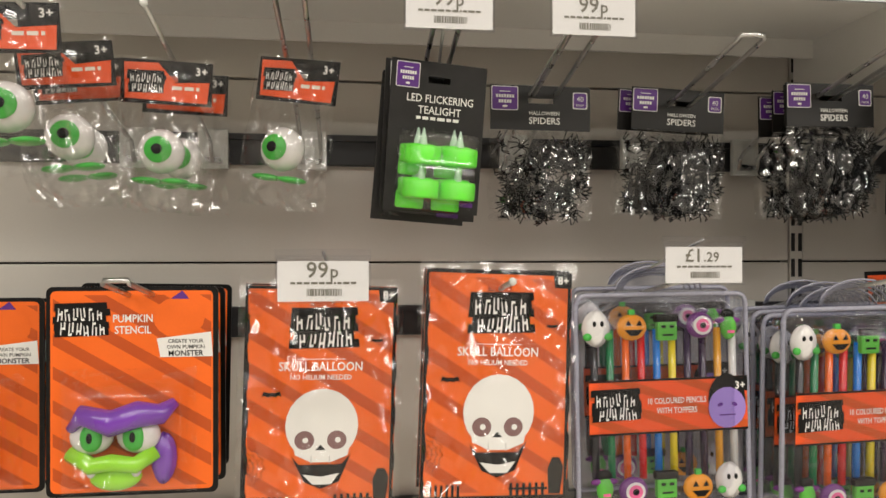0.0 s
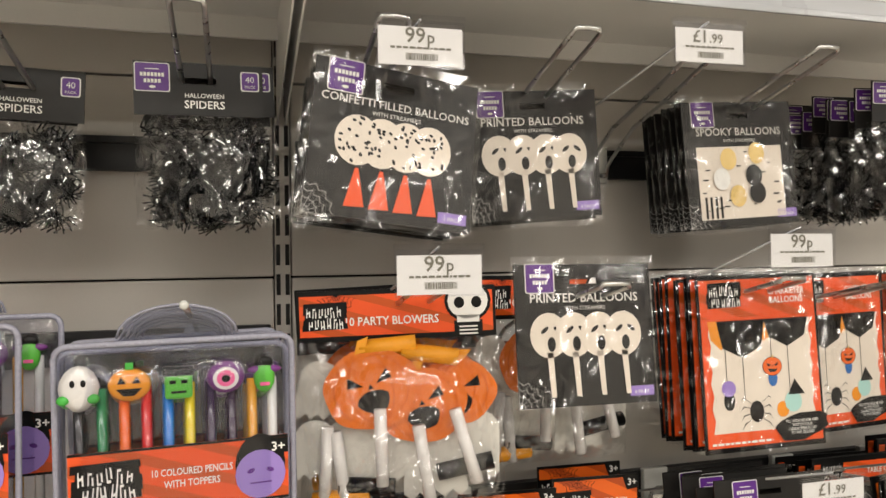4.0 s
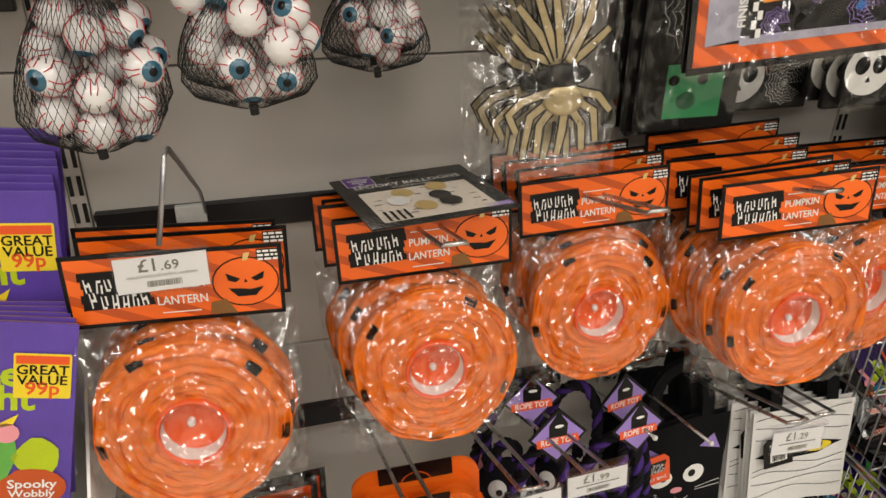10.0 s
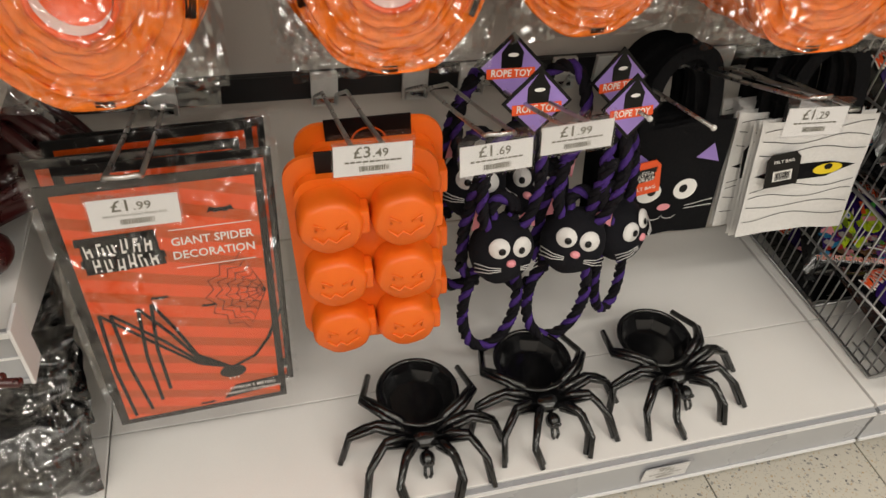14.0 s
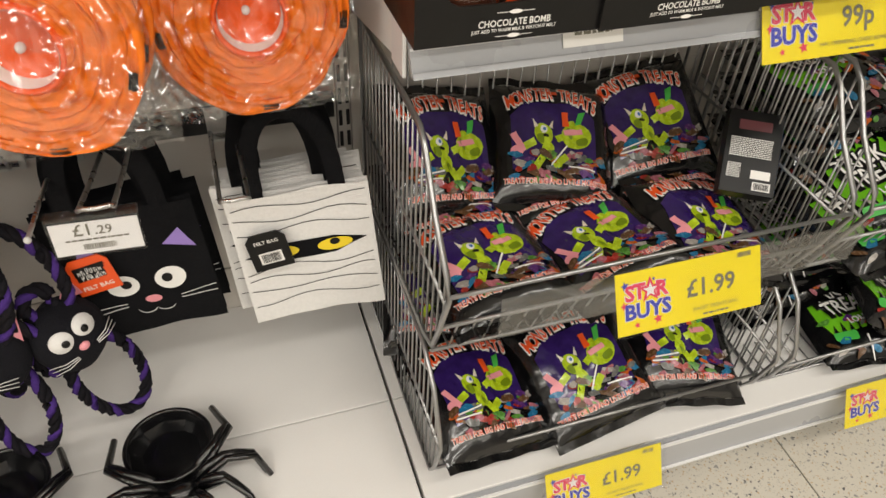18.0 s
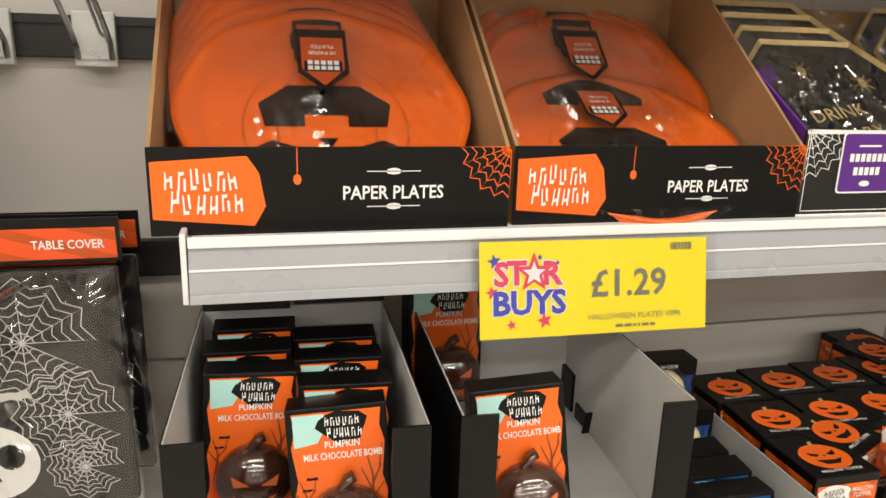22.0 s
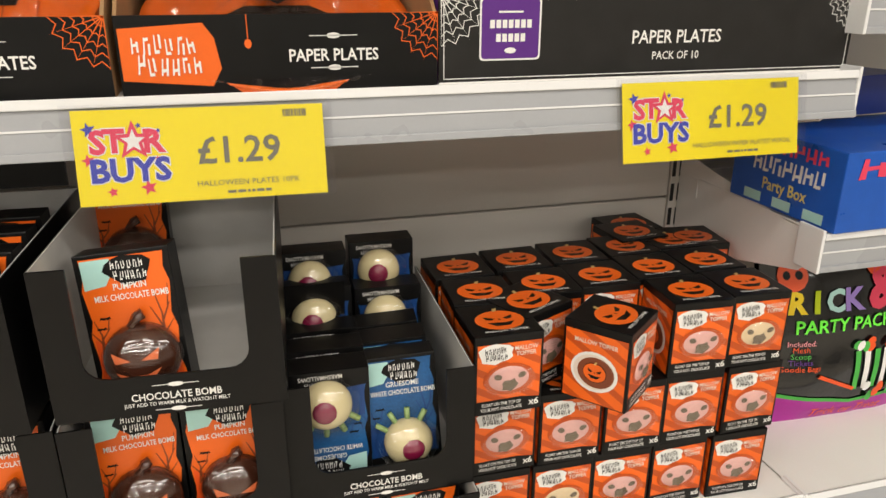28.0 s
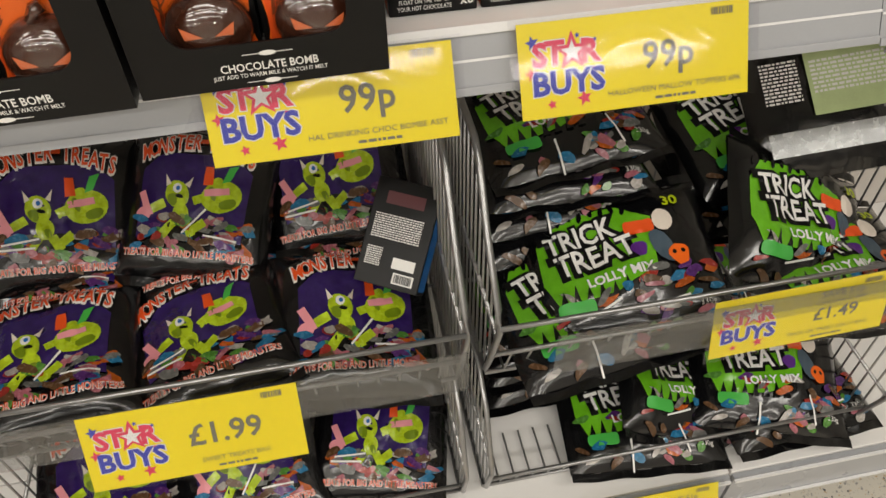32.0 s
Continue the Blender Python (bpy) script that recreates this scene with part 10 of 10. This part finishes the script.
for k in range(3):
    sq.rect(-0.06 + 0.05 * k, -0.03 + 0.05 * k, 0.004, 0.016, -0.0006, SKY)
part("side_print", Shape().join(sq, pose(-0.1502, 0.088, 0, 0, 0, -90)), pb, "pale lettering on the end panel")
part("red_band", Shape().box(-0.02, 0.148, -0.002, -0.0008, 0.0, 0.018, CRIMSON), pb, "red band with small print")
part("torn_edge", Shape().prism(oval(-0.01, 0.045, 0.014, 0.032, 12, 10, 0.25, 4), -0.0022, -0.0009, KRAFT), pb, "torn kraft edge")
part("band_letters", words(Shape(), "Kids and grown-ups", 0.06, 0.006, 0.01, -0.0024, WHITE), pb)
carton_stack("party_box", "blue party box of small sweets lying behind", 2.84, 0.84, 1.366, 0.26, 0.12, 0.05, mat("dark_blue_print", (0.01, 0.03, 0.2), 0.3), (), None, 8)
cb = thing("chocolate_wafer_box", "tall blue display box with a white cup print and red letters", "display box", pose(2.84, 0.80, 1.527, 0, 0, 4))
part("carton", Shape().prism([(-0.16, 0), (0.2, 0), (0.2, 0.185), (0.1, 0.185), (-0.08, 0.15), (-0.16, 0.12)], 0, 0.1, mat("bright_blue_print", (0.01, 0.09, 0.45), 0.3)), cb)
q = Shape()
for k in range(4):
    block_letter(q, -0.01 + 0.045 * k, 0.115, 0.038, 0.05, -0.0006, CRIMSON, k, 0.25)
for k in range(3):
    block_letter(q, 0.03 + 0.05 * k, 0.062, 0.042, 0.05, -0.0006, CRIMSON, k, 0.25)
q.face([(-0.07, 0.04), (0.06, 0.05), (0.1, 0.1), (0.04, 0.085), (-0.04, 0.1), (-0.075, 0.085)], -0.0012, WHITE)
q.face(oval(-0.02, 0.05, 0.055, 0.022, 16, 14), -0.0016, GREYB)
words(q, "lade", -0.13, 0.1, 0.024, -0.0008, WHITE)
words(q, "lat au lait", 0.03, 0.012, 0.024, -0.0008, WHITE, bold=0.01)
part("print", q, cb)
ob = carton_stack("halloween_carton", "yellow-orange sweet carton with dark lettering", 2.775, 0.79, 1.747, 0.036, 0.09, 0.075, mat("amber_carton_print", (0.78, 0.27, 0.005), 0.32), (), None, 0)
part("spine_letters", words(Shape(), "HALLOWEEN", 0.006, 0.008, 0.0125, -0.0008, BLACK, "LEFT", rot=90, bold=0.01), ob)
part("barcode_patch", Shape().box(-0.012, -0.004, -0.0014, -0.0006, 0.02, 0.05, YELL), ob)
for i in range(5):
    for j in range(2):
        for kx in range(2):
            if i or j or kx:
                copy_thing(ob, pose(2.775 + 0.04 * i, 0.79 + 0.095 * kx, 1.747 + 0.078 * j, 0, 0, (i * 7 + j * 3) % 5 - 2))

# ---- previous bay along: books, rubber spiders and foil packs ----
bk = thing("picture_book", "purple picture book with a green printed creature and yellow price sticker", "book", None, "picture books")
w, h = 0.2, 0.212
part("cover", Shape().box(-w, 0, 0, 0.002, 0, h, mat("violet_cover_print", (0.1, 0.05, 0.34), 0.35, vary=0.2, scale=25), bevel=0.0008), bk, "purple card cover")
part("page_block", Shape().box(-w + 0.004, -0.002, 0.0022, 0.008, 0.003, h - 0.003, KRAFT), bk, "brown page edges")
q = Shape()
words(q, "ster", -0.058, h * 0.7, 0.036, -0.0008, LIME, bold=0.03)
words(q, "ight", -0.06, h * 0.58, 0.036, -0.0008, LIME, bold=0.03)
q.face(rounded(-0.05, -0.004, h * 0.64, h * 0.86, 0.002), -0.0014, YELL)
q.rect(-0.048, -0.006, h * 0.81, h * 0.85, -0.0018, RED)
for k, (t, sz) in enumerate((("GREAT", 0.0135), ("VALUE", 0.0135), ("99p", 0.019))):
    words(q, t, -0.027, h * (0.76 - 0.05 * k), sz, -0.0018, BLACK if k < 2 else RED, bold=0.02)
cr = mat("creature_green_print", (0.12, 0.4, 0.06), 0.36, vary=0.15, scale=60)
q.face(oval(-0.1, h * 0.34, 0.05, 0.06, 18, 0, 0.1, 2), -0.0014, cr)
q.face(oval(-0.03, h * 0.33, 0.02, 0.022, 14, 0, 0.12, 3), -0.0014, LIME)
q.face(oval(-0.085, h * 0.42, 0.017, 0.018, 14), -0.0018, WHITE)
q.face(oval(-0.083, h * 0.42, 0.009, 0.01, 12), -0.0022, BLACK)
q.face(oval(-0.055, h * 0.46, 0.011, 0.011, 12), -0.0018, PINK)
q.face([(-0.07, h * 0.48), (-0.05, h * 0.5), (-0.045, h * 0.56)], -0.0018, YELL)
q.face(oval(-0.034, h * 0.16, 0.03, 0.022, 16, 0, 0.08, 5), -0.0018, ORANGED)
words(q, "Spooky", -0.033, h * 0.165, 0.014, -0.0022, WHITE, bold=0.02)
words(q, "Wobbly", -0.033, h * 0.115, 0.012, -0.0022, WHITE, bold=0.02)
words(q, "Eyes", -0.033, h * 0.07, 0.012, -0.0022, WHITE, bold=0.02)
part("cover_print", q, bk, "green creature, stickers and lettering")
bk.matrix_basis = pose(0.638, 0.655, 0.877, -3, 13)
for k in range(1, 5):
    copy_thing(bk, pose(0.64 - 0.002 * (k % 3), 0.655 + 0.0095 * k, 0.877, -3, 13 - k))
for k in range(9):
    copy_thing(bk, pose(0.655 - 0.002 * (k % 3), 0.715 + 0.0098 * k, 0.974 + 0.004 * k, -5, 6))
for k in range(5):
    copy_thing(bk, pose(0.41, 0.655 + 0.0095 * k, 0.877, -3, 2))
part("book_step", Shape().box(-0.4, 0.64, 0.706, 0.82, 0.0, 0.095, SHELFW, bevel=0.002), thing("book_riser", "white steel riser step under the books", "riser", pose(0, 0, 0.879)))
guard = thing("shelf_guard", "bent chrome wire guard on the shelf front", "wire guard", pose(0, 0, 0.877))
part("top_rail", Shape().tube([(0.64, 0.612, 0.0), (0.64, 0.6, 0.05), (0.63, 0.597, 0.056), (0.3, 0.597, 0.056), (-0.4, 0.597, 0.056)], 0.003, WIRE, 8), guard)
for k in range(7):
    part("wire", Shape().tube([(0.55 - 0.05 * k, 0.6, 0.0), (0.55 - 0.05 * k, 0.597, 0.056)], 0.0018, WIRE, 6), guard)
part("end_board", Shape().prism([(0.605, 0), (0.97, 0), (0.97, 0.16), (0.74, 0.16), (0.605, 0.05)], 0, 0.003, SHELFW, Matrix(((0, 1, 0, 0.66), (1, 0, 0, 0), (0, 0, 1, -0.06), (0, 0, 0, 1)))), guard, "white steel end board")


def rubber_spider(m, first_one=[None]):
    if first_one[0] is None:
        e = thing("rubber_spider", "large dark red rubber spider on a white shelf", "toy spider", m, "rubber spiders")
        part("body", Shape().ball((0, 0, 0.035), 0.06, 0.045, 0.033, TARAN, 20, 12, shape=lambda a, b: 1 + 0.05 * math.sin(6 * b)), e, "glossy dark red body")
        part("head", Shape().ball((0.07, 0, 0.03), 0.028, 0.03, 0.022, TARAN, 16, 10), e)
        for k in range(8):
            s = 1 if k < 4 else -1
            a = radians((-30, 10, 50, 100)[k % 4])
            pts = [(0.05 * math.cos(a), s * 0.03, 0.04), (0.09 * math.cos(a) + 0.02, s * 0.07, 0.07), (0.12 * math.cos(a) + 0.03, s * 0.1, 0.03), (0.13 * math.cos(a) + 0.04, s * 0.115, 0.006), (0.145 * math.cos(a) + 0.05, s * 0.11, 0.012)]
            part("leg", Shape().tube(pts, 0.009, TARAN, 8, taper=lambda t: 1.1 - 0.6 * t), e, "ribbed dark red leg")
        part("swing_tag", Shape().box(-0.02, 0.03, -0.09, -0.088, 0.0, 0.03, BLACK), e, "black barcode tag")
        first_one[0] = e
        return
    copy_thing(first_one[0], m)


for x, y, z, rz in ((0.55, 0.72, 0.648, -30), (0.53, 0.83, 0.70, 20), (0.4, 0.74, 0.648, 60), (0.58, 0.88, 0.648, -60), (0.45, 0.86, 0.70, 100)):
    rubber_spider(pose(x, y, z, 0, 0, rz))
fp = thing("foil_pack", "crumpled clear bag of shiny black decorations", "plastic bag", None, "black foil packs")
part("bag", Shape().grid(lambda u, v: (0.09 * (2 * u - 1), -0.04 * (1 - abs(2 * u - 1) ** 3) * (1 - abs(2 * v - 1) ** 3) + 0.018 * noise.noise((u * 5, v * 5, 3)), 0.13 * v), 26, 22, BAGK), fp)
part("wrap", Shape().grid(lambda u, v: (0.094 * (2 * u - 1), -0.012 - 0.04 * (1 - abs(2 * u - 1) ** 3) * (1 - abs(2 * v - 1) ** 3) + 0.012 * noise.noise((u * 7, v * 7, 9)), 0.135 * v), 22, 20, FILM), fp, "clear film")
fp.matrix_basis = pose(0.55, 0.64, 0.29, -20)
for k, (x, y, z, a, r) in enumerate(((0.4, 0.64, 0.29, -25, 10), (0.56, 0.70, 0.36, -35, -12), (0.42, 0.71, 0.37, -30, 8), (0.52, 0.8, 0.42, -40, 20), (0.27, 0.66, 0.29, -30, -5))):
    copy_thing(fp, pose(x, y, z, a, r, r))

# ---- from the plan's units to metres over the floor ----
for me in bpy.data.meshes:
    me.transform(Matrix.Diagonal((FULL, FULL, FULL, 1)))
for ob in scene.objects:
    if ob.type in ("MESH", "EMPTY"):
        ob.location = ob.location * FULL
        if ob.parent is None:
            ob.location.z -= FLOOR * FULL

# ---- floor tiles and the room round the aisle ----
def terrazzo(name):
    m = bpy.data.materials.new(name)
    m.use_nodes = True
    nt = m.node_tree
    b = nt.nodes["Principled BSDF"]
    tc = nt.nodes.new("ShaderNodeNewGeometry")
    base = (0.62, 0.58, 0.5, 1)
    last = None
    ln = nt.links.new
    for sc, thr, c1 in ((75, 0.2, (0.3, 0.29, 0.27, 1)), (120, 0.2, (0.5, 0.36, 0.2, 1)), (58, 0.13, (0.1, 0.1, 0.1, 1)), (160, 0.2, (0.4, 0.38, 0.34, 1))):
        v, nz, lt, mx, wob = (nt.nodes.new(t) for t in ("ShaderNodeTexVoronoi", "ShaderNodeTexNoise", "ShaderNodeMath", "ShaderNodeMix", "ShaderNodeMix"))
        v.inputs["Scale"].default_value = sc
        nz.inputs["Scale"].default_value = sc * 1.3
        wob.data_type = mx.data_type = "RGBA"
        wob.inputs[0].default_value = 0.012
        ln(tc.outputs["Position"], nz.inputs["Vector"])
        ln(tc.outputs["Position"], wob.inputs[6])
        ln(nz.outputs["Color"], wob.inputs[7])
        ln(wob.outputs[2], v.inputs["Vector"])
        lt.operation = "LESS_THAN"
        lt.inputs[1].default_value = thr
        ln(v.outputs["Distance"], lt.inputs[0])
        ln(lt.outputs[0], mx.inputs[0])
        if last is None:
            mx.inputs[6].default_value = base
        else:
            ln(last, mx.inputs[6])
        mx.inputs[7].default_value = c1
        last = mx.outputs[2]
    ln(last, b.inputs["Base Color"])
    b.inputs["Roughness"].default_value = 0.32
    return m


TERR = terrazzo("terrazzo_tile")
floor = structure("floor", Shape().box(-4, 7.5, -5.2, 3.0, -0.06, -0.004, FLOORT), "speckled pale terrazzo tiles with dark joints")
structure("ceiling", Shape().box(-4, 7.5, -5.2, 3.0, 3.1, 3.2, CEIL), "plain white shop ceiling")
# unseen walls, added to close the room and bounce the lamps' light
structure("wall_south", Shape().box(-4, 7.5, -5.25, -5.2, 0, 3.1, WALLW), "unseen plain wall added to close the room across the aisle")
structure("wall_north", Shape().box(-4, 7.5, 3.0, 3.05, 0, 3.1, WALLW), "unseen plain wall added to close the room behind the shelving")
structure("wall_west", Shape().box(-4.05, -4, -5.2, 3.0, 0, 3.1, WALLW), "unseen plain wall added to close the end of the room")
structure("wall_east", Shape().box(7.5, 7.55, -5.2, 3.0, 0, 3.1, WALLW), "unseen plain wall added to close the end of the room")
TILE = 0.33
tile_mesh = Shape().box(0.0015, TILE - 0.0015, 0.0015, TILE - 0.0015, -0.004, 0.0, TERR, bevel=0.001).mesh("tile")
NEAR_X, NEAR_Y = range(-4, 14), range(-7, 3)
for i in NEAR_X:
    for j in NEAR_Y:
        t = part("tile", tile_mesh, floor)
        t.location = (0.034 + TILE * i, -0.3 + TILE * j, 0)
# the floor further off, joined
far = Shape()
for i in range(-12, 22):
    for j in range(-14, 9):
        if not (i in NEAR_X and j in NEAR_Y):
            x, y = 0.034 + TILE * i, -0.3 + TILE * j
            far.box(x + 0.0015, x + TILE - 0.0015, y + 0.0015, y + TILE - 0.0015, -0.004, 0.0, TERR)
tagged(part("tile_field", far, floor), "speckled pale terrazzo tiles", kind="stuff")
